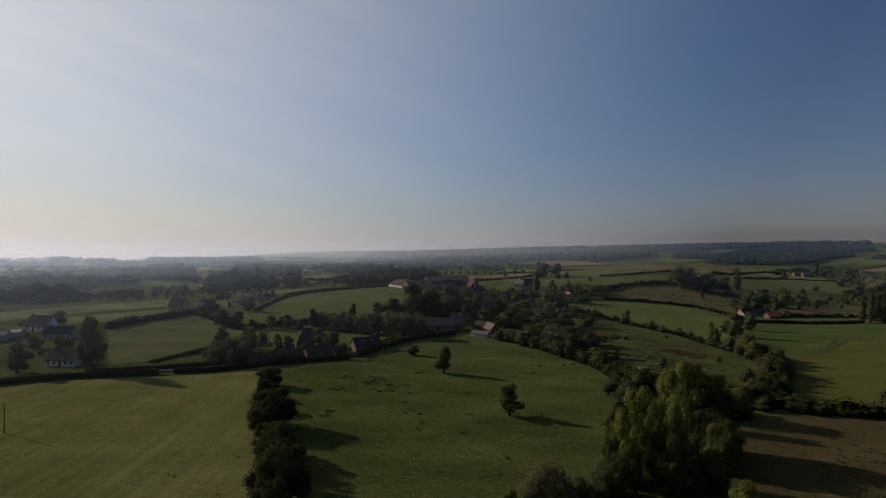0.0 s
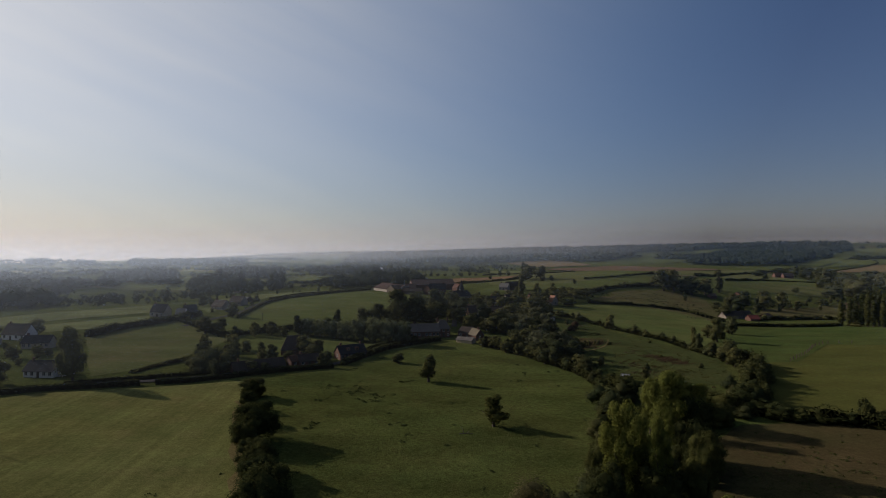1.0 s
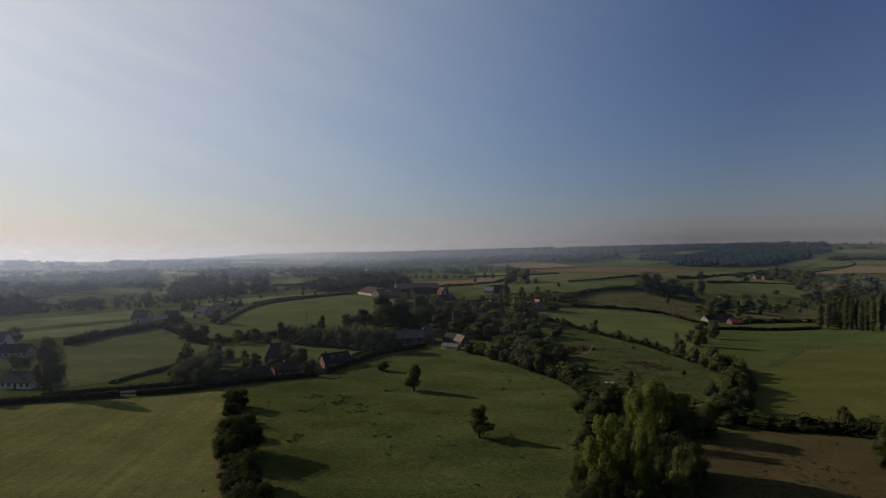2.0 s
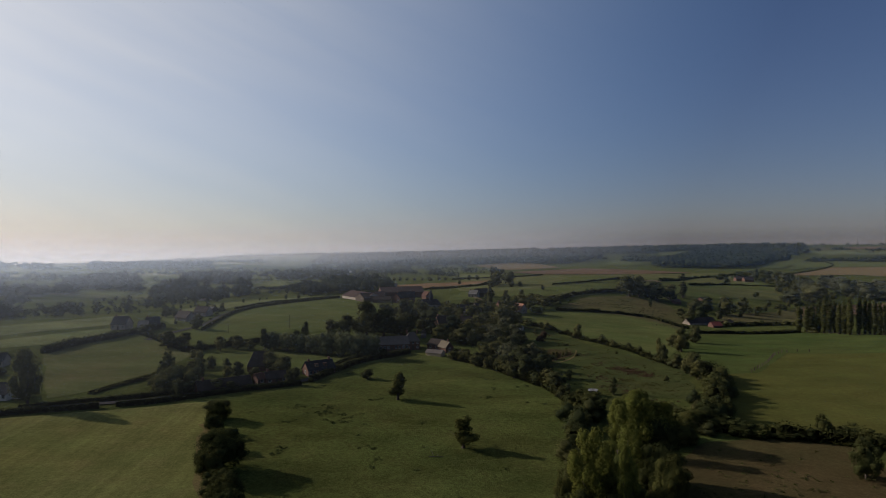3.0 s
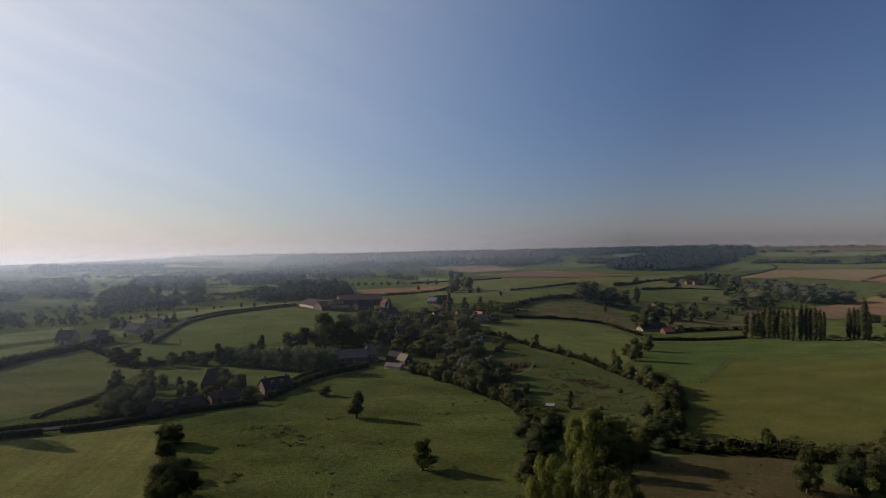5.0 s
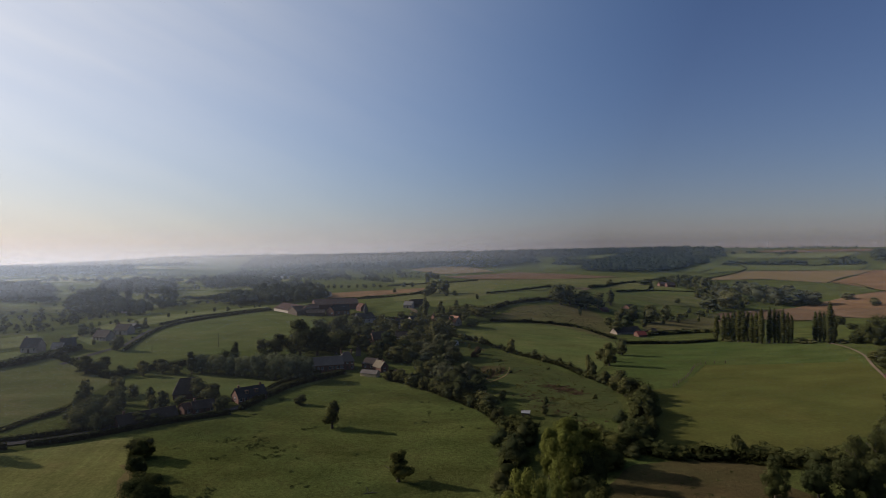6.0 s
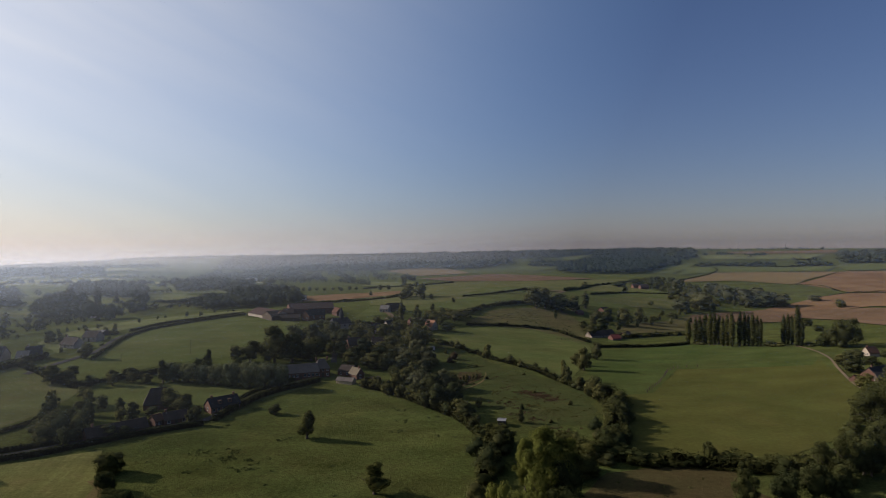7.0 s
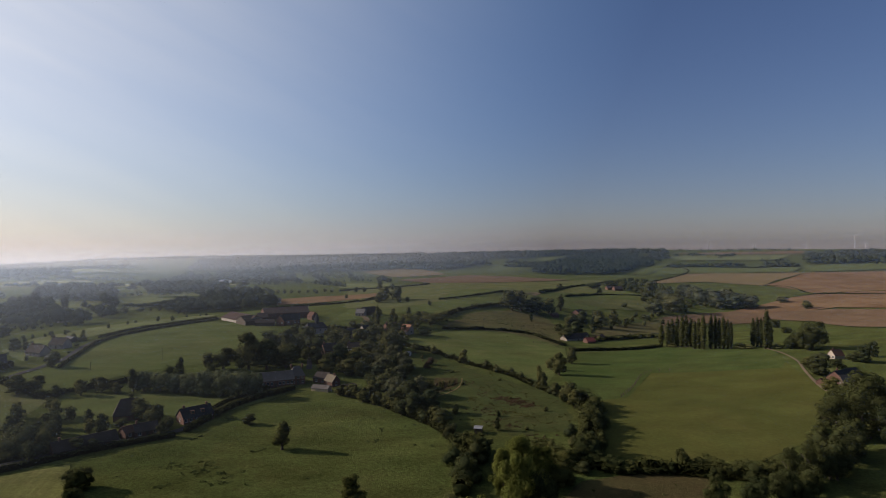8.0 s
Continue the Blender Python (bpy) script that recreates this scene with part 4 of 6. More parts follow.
plant("tree", "tall leafy tree beside a farm track", [(205.5, 172.3, 24.7, 22.7), (199.0, 177.5, 17.2, 16.7), (156.2, 147.6, 14.2, 8.9), (164.7, 147.2, 10.7, 7.6), (148.7, 148.6, 12.5, 7.5), (228.7, 184.4, 14.9, 14.3), (205.8, 158.1, 21.3, 17.4)], "aspen", LEAF_ALDER, "fine", "trees by the farm track")
plant("tree", "dense leafy tree shading the farm track", [(163.4, 148.4, 9.5, 9.0), (171.0, 152.0, 11.0, 10.5), (150.7, 144.0, 8.0, 8.5), (181.0, 157.0, 12.0, 11.0), (187.5, 163.0, 12.5, 11.0), (140.3, 141.5, 7.5, 7.5)], "dome", LEAF_ALDER, "hero", "trees by the farm track")
plant("tree", "low leafy tree at the brown field", [(134.6, 136.9, 11.6, 8.1), (126.1, 137.6, 9.8, 7.8), (114.5, 139.1, 10.3, 7.1), (140.9, 135.1, 7.8, 6.9)], "dome", LEAF_ALDER, "hero")

# --- beyond the scrub pasture
plant("grove_tree", "dark broad tree of a small grove", [(227.1, 572.6, 24.2, 24.2), (238.0, 575.0, 20.9, 20.9), (223.1, 587.9, 11.2, 13.0), (251.2, 565.0, 18.4, 24.2), (267.3, 571.4, 15.8, 21.1), (245.7, 572.4, 12.8, 17.4)], "round", LEAF_DARK, "mid", "grove on the slope")
plant("poplar_tree", "single dark columnar poplar on the slope", [(289.3, 588.8, 18.8, 7.9)], "poplar", LEAF_DARK, "mid")
plant("hedgerow_tree", "dark hedgerow tree round a farmstead", [(267.1, 522.0, 13.5, 14.0), (280.8, 525.3, 14.7, 16.4), (293.3, 515.3, 17.8, 19.4), (320.7, 534.6, 15.8, 14.7), (248.4, 475.1, 12.3, 14.8), (222.4, 444.9, 10.1, 13.8), (342.3, 544.6, 7.5, 11.6), (383.7, 577.0, 6.2, 13.6), (235.2, 481.1, 9.9, 11.9)], "round", LEAF_DARK, "mid", "trees round the farmstead")
plant("hedgerow_tree", "distant dark hedgerow tree", [(532.1, 896.7, 11.4, 30.3), (516.2, 828.5, 19.4, 13.2), (514.0, 801.8, 17.1, 22.2), (509.2, 751.6, 20.2, 22.6), (498.3, 707.1, 20.7, 24.5), (484.1, 867.4, 10.0, 32.7), (406.8, 831.1, 12.0, 12.8), (439.1, 770.7, 9.7, 11.3), (397.0, 637.6, 6.8, 9.5), (458.0, 688.5, 7.4, 14.8), (466.1, 669.7, 7.2, 14.5)], "round", LEAF_DARK, "mid", "hedgerow trees up the valley")
plant("copse_tree", "grey-green willow of a valley copse", [(538.9, 649.2, 18.8, 26.0), (554.0, 635.0, 20.0, 28.5), (568.7, 627.5, 17.0, 21.3), (528.8, 668.6, 23.6, 23.6), (556.2, 739.1, 18.6, 25.9), (550.2, 711.8, 19.6, 21.9), (457.9, 627.6, 23.2, 27.3), (495.1, 692.8, 18.8, 22.5), (583.3, 711.7, 12.6, 20.5), (599.2, 703.9, 14.2, 20.5), (423.8, 614.6, 16.6, 23.9), (627.8, 636.3, 8.8, 16.1)], "dome", LEAF_GREY, "near", "valley copse")
plant("lone_tree", "lone round tree in a ploughed field", [(613.8, 585.8, 11.6, 14.3)], "round", LEAF_DARK, "mid")
plant("poplar_tree", "tall columnar poplar in a dense row",
      [(278.0, 396.4, 18.4, 4.3), (279.6, 390.5, 19.9, 4.2), (282.2, 388.7, 21.1, 4.6), (285.0, 386.4, 22.7, 4.6), (285.1, 381.4, 24.6, 4.6), (287.4, 379.3, 23.6, 4.6), (291.7, 380.5, 21.7, 3.8), (284.8, 367.2, 21.0, 4.0), (286.9, 365.2, 22.5, 4.4), (287.0, 360.6, 25.1, 4.4),
       (292.4, 359.7, 24.7, 4.0), (296.5, 360.2, 23.6, 3.6), (298.3, 358.3, 21.9, 3.6), (297.9, 353.9, 23.3, 3.9), (299.9, 351.8, 20.8, 3.5), (301.3, 350.3, 19.2, 3.1)], "poplar", LEAF_HEDGE, "near", "row of columnar poplars")
plant("poplar_tree", "tall columnar poplar by a gate", [(318.8, 349.2, 20.2, 4.0), (320.3, 347.3, 20.9, 3.9), (321.9, 345.4, 20.4, 3.5), (315.8, 334.4, 27.4, 5.0), (317.4, 332.7, 19.0, 3.8)], "poplar", LEAF_HEDGE, "near", "poplars by the gate")
plant("shrub", "low shrub below the poplars", [(282.2, 388.7, 4.2, 9.3), (307.1, 348.4, 4.3, 9.4), (310.6, 344.4, 3.5, 7.0), (322.0, 331.8, 3.4, 7.6)], "bush", LEAF_DARK, "mid")
plant("chestnut_tree", "large dark round tree behind the gable house", [(332.3, 313.9, 20.2, 18.3), (330.9, 322.6, 13.8, 11.2), (327.7, 325.8, 8.6, 9.8), (493.1, 509.5, 9.3, 9.9), (432.7, 434.7, 6.0, 9.0)], "dome", LEAF_HEDGE, "hero")
plant("garden_tree", "olive green garden tree by the gable house", [(272.2, 252.9, 11.8, 15.4), (293.7, 261.3, 5.6, 9.3), (318.0, 265.7, 10.5, 11.5), (336.1, 275.5, 9.3, 7.3), (245.6, 222.3, 8.4, 9.9), (316.0, 271.0, 5.8, 9.7), (284.1, 271.1, 6.3, 9.5)], "round", LEAF_OLIVE, "near")

plant("poplar_tree", "slender poplar rising from the hazy valley wood", [(-264.7, 757.5, 20.7, 5.5), (-258.2, 751.3, 22.2, 5.9), (-234.5, 755.9, 22.6, 6.0), (-232.6, 760.7, 19.5, 5.2), (-216.1, 766.6, 16.3, 4.3), (-183.7, 764.7, 16.6, 4.4), (-274.4, 749.8, 18.5, 5.0)], "poplar", LEAF_FAR, "mid", "poplars of the valley wood")

# --- farther single trees
plant("distant_tree", "distant dark tree in open fields",
      [(-64.7, 1016.6, 17.3, 13.6), (2.7, 1350.9, 14.8, 18.4), (153.4, 960.9, 20.1, 12.8), (103.3, 861.8, 8.1, 8.1), (116.7, 871.2, 8.2, 7.4), (165.1, 908.6, 12.1, 7.8), (108.0, 646.2, 14.7, 18.4), (119.8, 636.0, 15.2, 15.8), (100.3, 628.7, 12.5, 13.1), (118.6, 616.8, 6.5, 6.5), (127.6, 617.0, 5.9, 6.5),
       (144.8, 589.9, 5.7, 4.6), (75.5, 726.2, 6.1, 5.4), (185.8, 575.8, 5.1, 4.0), (190.2, 576.2, 5.7, 4.6), (229.3, 529.0, 9.1, 4.3), (48.2, 868.6, 6.4, 6.4), (217.0, 1226.4, 11.7, 11.7)], "round", LEAF_DARK, "far", "scattered distant trees")
plant("distant_tree", "distant small tree along a field edge",
      [(-44.7, 894.4, 7.2, 8.8), (-34.6, 890.8, 8.0, 8.8), (-26.1, 887.8, 7.2, 8.0), (-15.5, 896.3, 5.7, 7.3), (-4.5, 892.1, 6.5, 7.3), (4.1, 888.7, 6.5, 7.3), (14.5, 897.9, 5.7, 6.6), (25.5, 893.3, 5.7, 6.5), (37.3, 888.0, 5.7, 6.5), (47.4, 898.1, 5.8, 6.6), (61.6, 891.1, 6.6, 6.6), (70.9, 885.9, 5.8, 6.6)], "round", LEAF_DARK, "far", "row of small trees by the ploughed strip")
plant("orchard_tree", "small orchard tree in pale pasture", [(-162.8, 466.2, 3.8, 2.7), (-157.4, 472.2, 2.7, 2.3), (-99.8, 549.4, 4.7, 4.3), (-87.9, 544.0, 4.3, 4.3), (-126.1, 504.5, 4.3, 3.0), (-118.9, 531.2, 3.2, 2.3), (-83.9, 593.1, 3.1, 3.1), (-72.7, 600.0, 2.6, 3.2), (-116.5, 547.0, 2.8, 2.8), (-68.4, 606.0, 2.7, 3.2)], "round", LEAF_GREEN, "far", "orchard trees in the pale pasture")

# --- hedges
hedge("dark clipped hedge along the lane", [(-147.4, 185.2), (-141.5, 192.6), (-133.0, 197.6), (-122.7, 202.1), (-99.0, 208.4)], 1.9, 2.0, None, 0.12, 0.32, 14)
hedge("dark clipped hedge along the lane", [(-94.4, 210.4), (-83.4, 213.7), (-71.6, 220.8), (-57.0, 229.3), (-37.3, 237.5)], 1.9, 2.0, None, 0.14, 0.32, 14)
hedge("dark clipped hedge along the lane", [(-34.2, 241.9), (-25.5, 260.6), (-16.5, 275.0), (-3.7, 286.7), (5.9, 294.6)], 2.4, 2.4, None, 0.15, 0.32, 14)
hedge("second clipped hedge on the lane's far side", [(-124.2, 207.8), (-106.2, 215.0), (-90.2, 220.5), (-74.7, 230.2), (-59.3, 238.4), (-44.9, 245.7)], 1.8, 1.8, None, 0.2, 0.35, 11)
hedge("second clipped hedge on the lane's far side", [(-34.5, 254.2), (-24.4, 276.0), (-14.7, 289.1), (-4.5, 300.1)], 1.8, 1.8, None, 0.2, 0.35, 11)
hedge("thick hedge below the olive meadow", [(-165.3, 295.0), (-160.1, 317.8), (-151.8, 332.4), (-145.1, 350.5), (-138.5, 368.0)], 3.4, 4.0, None, 0.3, 0.6, 9)
hedge("uneven hedge between two meadows", [(-145.1, 350.5), (-114.0, 314.8), (-99.9, 299.4), (-95.5, 308.0), (-79.1, 317.8), (-69.1, 327.4)], 2.4, 3.0, None, 0.6, 0.5, 8)
hedge("low overgrown ditch in the olive meadow", [(-110.6, 225.9), (-106.1, 237.5), (-99.6, 249.1), (-95.6, 264.0)], 1.0, 2.2, LEAF_GREEN, 0.6, 0.4, 8)
hedge("hedge along the farm lane", [(-113.0, 359.0), (-114, 393), (-113, 437), (-100, 468), (-78, 495), (-50, 525)], 1.7, 1.8, None, 0.15, 0.5, 9)
hedge("hedge along the farm lane", [(-119, 452), (-104, 488), (-81, 511), (-53, 546)], 1.5, 1.6, None, 0.15, 0.5, 9)
hedge("wild hedge between pasture and village", [(27.4, 281.8), (37.4, 270.4), (48.7, 249.1), (58.2, 230.2), (60.8, 213.6), (61.7, 198.4), (55.6, 181.2), (49.8, 166.2)], 3.4, 5.0, LEAF_HEDGE, 0.6, 0.3, 11)
hedge("wild hedge across the scrub pasture", [(79, 394), (94.8, 371.6), (106.8, 337.8), (119.8, 307.5), (123.3, 274.6), (126.9, 254.4)], 2.1, 3.0, LEAF_HEDGE, 0.8, 0.28, 11)
hedge("thick boundary hedge of bramble and thorn", [(129.2, 246.6), (124.5, 225.9), (110.5, 201.5), (101.5, 182.9)], 5.0, 8.0, LEAF_HEDGE, 0.6, 0.35, 10)
hedge("boundary hedge above the brown field", [(81.3, 179.4), (97.7, 176.1), (108.5, 170.3), (121.3, 165.0), (135.9, 157.3), (149.0, 151.0)], 3.0, 4.0, LEAF_HEDGE, 0.6, 0.4, 10)
hedge("dark hedge at the head of the green field", [(198, 387), (212, 389), (252, 386), (276, 393)], 2.2, 2.4, None, 0.2, 0.6, 8)
hedge("hedge below the farmstead", [(237, 434), (270, 447), (311, 460), (315, 448)], 2.6, 3.0, None, 0.5, 0.7, 7)
hedge("field hedge on the slope", [(126, 468), (166, 478), (187, 474), (203, 463), (206, 412)], 2.4, 2.8, None, 0.4, 0.7, 7)
hedge("field hedge on the slope", [(140, 525), (167, 561), (195, 579), (228, 594)], 3.2, 4.0, None, 0.4, 0.8, 7)
hedge("thin distant field hedge", [(163, 621), (209, 638), (263, 674)], 2.2, 2.5, None, 0.4, 1.0, 5)
hedge("thin distant field hedge", [(338, 675), (422, 741), (481, 750), (516, 722)], 2.5, 3.0, None, 0.4, 1.0, 5)
hedge("thin distant field hedge", [(307, 683), (439, 876), (512, 937), (606, 1020)], 3.0, 4.0, None, 0.5, 1.2, 5)
hedge("distant hedge by the ploughed strip", [(-5, 683), (37, 667), (85, 659), (114, 683)], 2.5, 3.0, None, 0.5, 1.2, 5)
hedge("distant hedge by the ploughed strip", [(84, 914), (123, 954), (176, 993), (268, 1090)], 2.5, 3.0, None, 0.5, 1.2, 5)
hedge("long distant hedge on the slope", [(629, 945), (888, 1179), (1017, 1339), (1065, 1489)], 3.0, 4.0, None, 0.4, 1.4, 4)
hedge("distant weedy field margin strip", [(777, 826), (773, 767), (716, 672), (799, 665), (869, 663)], 1.6, 3.0, LEAF_GREEN, 0.4, 1.0, 4)
hedge("distant hedge on the slope", [(1065, 1489), (1137, 1390), (1161, 1274), (1288, 1276)], 5.0, 8.0, None, 0.5, 1.8, 4)
hedge("bank hedge behind the church", [(33, 452), (50, 454), (62, 463)], 2.4, 3.0, None, 0.3, 0.7, 8)

# --- bushes standing in the wild hedges
def hedge_bushes(label, line, gap, low, high, material, detail, group, side=1.5):
    r = random.Random(int(abs(line[0][0]) + 3 * abs(line[-1][1])))
    spots = []
    for p in smooth_line(line, gap):
        if r.random() < 0.16:
            continue
        h = r.uniform(low, high)
        spots.append((p.x + r.uniform(-side, side), p.y + r.uniform(-side, side), h, h * r.uniform(0.75, 1.25)))
    plant("hedge_bush", label, spots, "bush" if r.random() < 0.5 else "round", material, detail, group)


hedge_bushes("dark bush in the village hedge", [(27.4, 281.8), (37.4, 270.4), (48.7, 249.1), (58.2, 230.2), (60.8, 213.6), (61.7, 198.4), (55.6, 181.2), (49.8, 166.2)], 3.6, 3.0, 6.5, LEAF_DARK, "mid", "bushes of the village hedge", 2.5)
hedge_bushes("dark bush in the scrub hedge", [(79, 394), (94.8, 371.6), (106.8, 337.8), (119.8, 307.5), (123.3, 274.6), (126.9, 254.4)], 6.0, 2.5, 6.0, LEAF_DARK, "mid", "bushes of the scrub hedge", 2.0)
hedge_bushes("thick bush in the boundary hedge", [(129.2, 246.6), (124.5, 225.9), (110.5, 201.5), (101.5, 182.9)], 4.5, 4.0, 8.0, LEAF_HEDGE, "near", "bushes of the boundary hedge", 3.0)
hedge_bushes("low bush above the brown field", [(81.3, 179.4), (97.7, 176.1), (108.5, 170.3), (121.3, 165.0), (135.9, 157.3), (149.0, 151.0)], 4.0, 2.2, 4.5, LEAF_HEDGE, "near", "bushes above the brown field", 1.2)
hedge_bushes("dark bush in a meadow hedge", [(-145.1, 350.5), (-114.0, 314.8), (-99.9, 299.4), (-95.5, 308.0), (-79.1, 317.8), (-69.1, 327.4)], 6.0, 2.5, 5.5, LEAF_DARK, "mid", "bushes of the meadow hedge", 1.5)
hedge_bushes("dark bush in a slope hedge", [(140, 525), (167, 561), (195, 579), (228, 594)], 9.0, 3.0, 5.0, LEAF_DARK, "mid", "bushes of the slope hedge", 2.0)
hedge_bushes("dark bush below the farmstead", [(237, 434), (270, 447), (311, 460), (315, 448)], 6.0, 3.0, 6.0, LEAF_DARK, "mid", "bushes below the farmstead", 2.0)
hedge_bushes("tall bush along the farm track", [(121.2, 167.7), (136.2, 157.6), (152.9, 152.8), (177.0, 167.1), (198.1, 184.4)], 5.0, 3.0, 6.5, LEAF_HEDGE, "near", "bushes along the farm track", 2.5)

# --- distant woods
woodland("dark wood in the valley", [(-245, 628), (-301, 771), (-284, 783), (-249, 711), (-218, 601)], 9, 12, LEAF_FAR, 1)
woodland("dark mixed wood in the valley", [(-223, 615), (-278, 782), (-308, 883), (-334, 1124), (-240, 985), (-161, 671), (-155, 551)], 9, 14, LEAF_FAR, 2, -0.1)
woodland("belt of trees behind the farm", [(-113, 682), (-131, 751), (-139, 840), (-85, 921), (-6, 813), (-11, 661), (-55, 661)], 10, 13, LEAF_FAR, 3, -0.1)
woodland("distant dark belt of valley trees", [(-225, 920), (-266, 1347), (-185, 1302), (-71, 1062), (-75, 893), (-148, 894)], 12, 13, LEAF_FAR, 4, 0.02)
woodland("distant dark belt of valley trees", [(-164, 673), (-168, 761), (-129, 777), (-116, 703), (-140, 658)], 11, 9, LEAF_FAR, 5, 0.02)
woodland("distant scattered wood in haze", [(-248, 1496), (-274, 1930), (-98, 1961), (31, 1600), (26, 1337), (-82, 1218)], 16, 12, LEAF_FAR, 7, 0.02)
woodland("distant hedgerow belt in haze", [(-989, 3096), (-698, 3045), (-575, 2694), (-801, 2628)], 20, 14, LEAF_FAR, 8)
woodland("distant wooded ridge in haze", [(-303, 2234), (-185, 2091), (-43, 1943), (114, 1843), (249, 1806), (369, 1810), (447, 1718), (521, 1747), (641, 1856), (859, 2487), (692, 2659), (461, 2777), (164, 3119), (-260, 4308), (-471, 4032)], 20, 19, LEAF_FAR, 9, -0.62, most=3400)
woodland("wooded crest of the long ridge", [(753, 2181), (901, 2094), (1092, 2159), (1307, 2177), (1394, 2007), (1444, 2011), (1535, 2137), (1423, 2299), (1204, 2380), (980, 2498), (859, 2487)], 16, 17, LEAF_FAR, 10, -0.6, most=1100)
woodland("dark wood block on the slope", [(634, 1442), (656, 1348), (717, 1275), (778, 1277), (871, 1355), (1051, 1601), (1219, 1883), (1194, 2054), (1022, 1984), (860, 1801), (747, 1663)], 14, 17, LEAF_FAR, 11, -0.9, most=1500)
woodland("straggling tree band on the slope", [(658, 1879), (767, 1954), (797, 1812), (860, 1801), (735, 1638), (675, 1720)], 15, 12, LEAF_FAR, 12, 0.05)
woodland("wood end on the slope", [(967, 1494), (1025, 1517), (1136, 1636), (1241, 1728), (1353, 1884), (1307, 1935), (1155, 1772)], 15, 13, LEAF_FAR, 14, 0.0)
woodland("tree row below the skyline", [(1338, 1871), (1480, 1869), (1532, 1759), (1469, 1686), (1378, 1741)], 15, 12, LEAF_FAR, 15, 0.05)
woodland("hedgerow wood on the far slope", [(1073, 1450), (1182, 1446), (1239, 1360), (1352, 1340), (1487, 1414), (1380, 1312), (1241, 1230), (1161, 1274), (1124, 1375)], 13, 11, LEAF_FAR, 16, 0.12)
woodland("wood on the hazy skyline", [(-796, 1617), (-688, 1606), (-614, 1695), (-551, 1813), (-606, 1997), (-708, 1955), (-812, 1896), (-927, 1883)], 14, 15, LEAF_FAR, 21, -0.4)
woodland("tree group on the hazy skyline", [(-1031, 1571), (-976, 1596), (-1082, 1770), (-1146, 1745)], 15, 17, LEAF_FAR, 23, 0.0)
woodland("tree group on the hazy skyline", [(-981, 1640), (-918, 1667), (-992, 1800), (-1063, 1777)], 15, 12, LEAF_FAR, 25, -0.1)
woodland("tree group on the hazy skyline", [(-1185, 1489), (-1087, 1591), (-1182, 1730), (-1273, 1598)], 16, 10, LEAF_FAR, 22, 0.1)
woodland("wood on the skyline", [(1375, 1316), (1409, 1220), (1457, 1110), (1552, 1075), (1901, 1316), (1881, 1491), (1747, 1551), (1601, 1532)], 15, 19, LEAF_FAR, 13, -0.3)
woodland("distant wood in the haze", [(-2989, 4500), (-2310, 4500), (-1415, 4121), (-1102, 3043), (-1597, 3230), (-2054, 3182)], 24, 15, LEAF_FAR, 16)
woodland("distant wood in the valley", [(-528, 679), (-554, 810), (-412, 748), (-349, 814), (-307, 750), (-330, 599), (-426, 576)], 12, 11, LEAF_FAR, 17, 0.02)
woodland("distant rounded wood in haze", [(-403, 750), (-453, 882), (-509, 1092), (-362, 865), (-316, 772), (-354, 744)], 14, 15, LEAF_FAR, 18)
woodland("distant wood in the valley", [(-349, 438), (-401, 587), (-348, 583), (-255, 419), (-275, 392)], 11, 12, LEAF_FAR, 19, 0.02)
for k, (line, height) in enumerate((([(-1182, 1600), (-1028, 1592), (-874, 1560), (-717, 1571)], 11), ([(-930, 1262), (-808, 1240), (-690, 1243)], 10), ([(-561, 1300), (-440, 1260), (-320, 1197), (-204, 1180)], 12),
                                    ([(-600, 1560), (-480, 1590), (-330, 1530)], 11), ([(-690, 925), (-600, 960), (-510, 930)], 9), ([(-760, 1050), (-640, 1090), (-560, 1050)], 10), ([(-1500, 2000), (-1250, 1900), (-1080, 1880)], 13), ([(1526, 2334), (1573, 2278), (1620, 2225), (1664, 2172), (1706, 2119), (1745, 2066), (1831, 2071), (1869, 2020), (1902, 1967), (1935, 1917)], 10))):
    r = rng(60 + k)
    pts = np.array([(p.x, p.y) for p in smooth_line(line, 9.0)])
    pts = pts[r.uniform(0, 1, len(pts)) < (0.5 if line[0][0] > 0 else 0.85)] + r.normal(0, 3.0, (1, 2))
    n = len(pts)
    h = height * r.uniform(0.45, 1.2, n)
    v, faces, up = crowns(r, pts[:, 0], pts[:, 1] + r.normal(0, 3, n), ground_array(pts[:, 0], pts[:, 1]), h * r.uniform(0.45, 0.7, n), h, 14, 0.9 + h * 0.04)
    belt = mesh_object("hedgerow_trees", v, faces, LEAF_FAR)
    swelling(belt.data, up)
    tagged(belt, "far belt of hedgerow trees between hazy pastures", "hedgerow", kind="stuff")
bocage("far patchwork of hedgerow trees in haze", [(-677, 1287), (-368, 1210), (-84, 1247), (28, 1401), (37, 1868), (-431, 2596), (-1781, 3384)], 0.35, 330, 7, LEAF_FAR, 31, 0.24)
bocage("far patchwork of hedgerow trees in haze", [(-1956, 3717), (-714, 2921), (-141, 2406), (-172, 2929), (-937, 3832), (-2861, 5435)], 0.2, 380, 9, LEAF_FAR, 32, 0.34)
bocage("hedgerow trees of the valley meadows", [(-291, 331), (-220, 368), (-179, 417), (-185, 645), (-104, 763), (-210, 785), (-322, 705), (-479, 543)], 0.5, 62, 6, LEAF_FAR, 33, 0.4)
bocage("hedgerow trees in far fields", [(-59, 1014), (91, 988), (163, 1257), (90, 1630), (-73, 1462)], 0.1, 110, 8, LEAF_FAR, 34, 0.45)
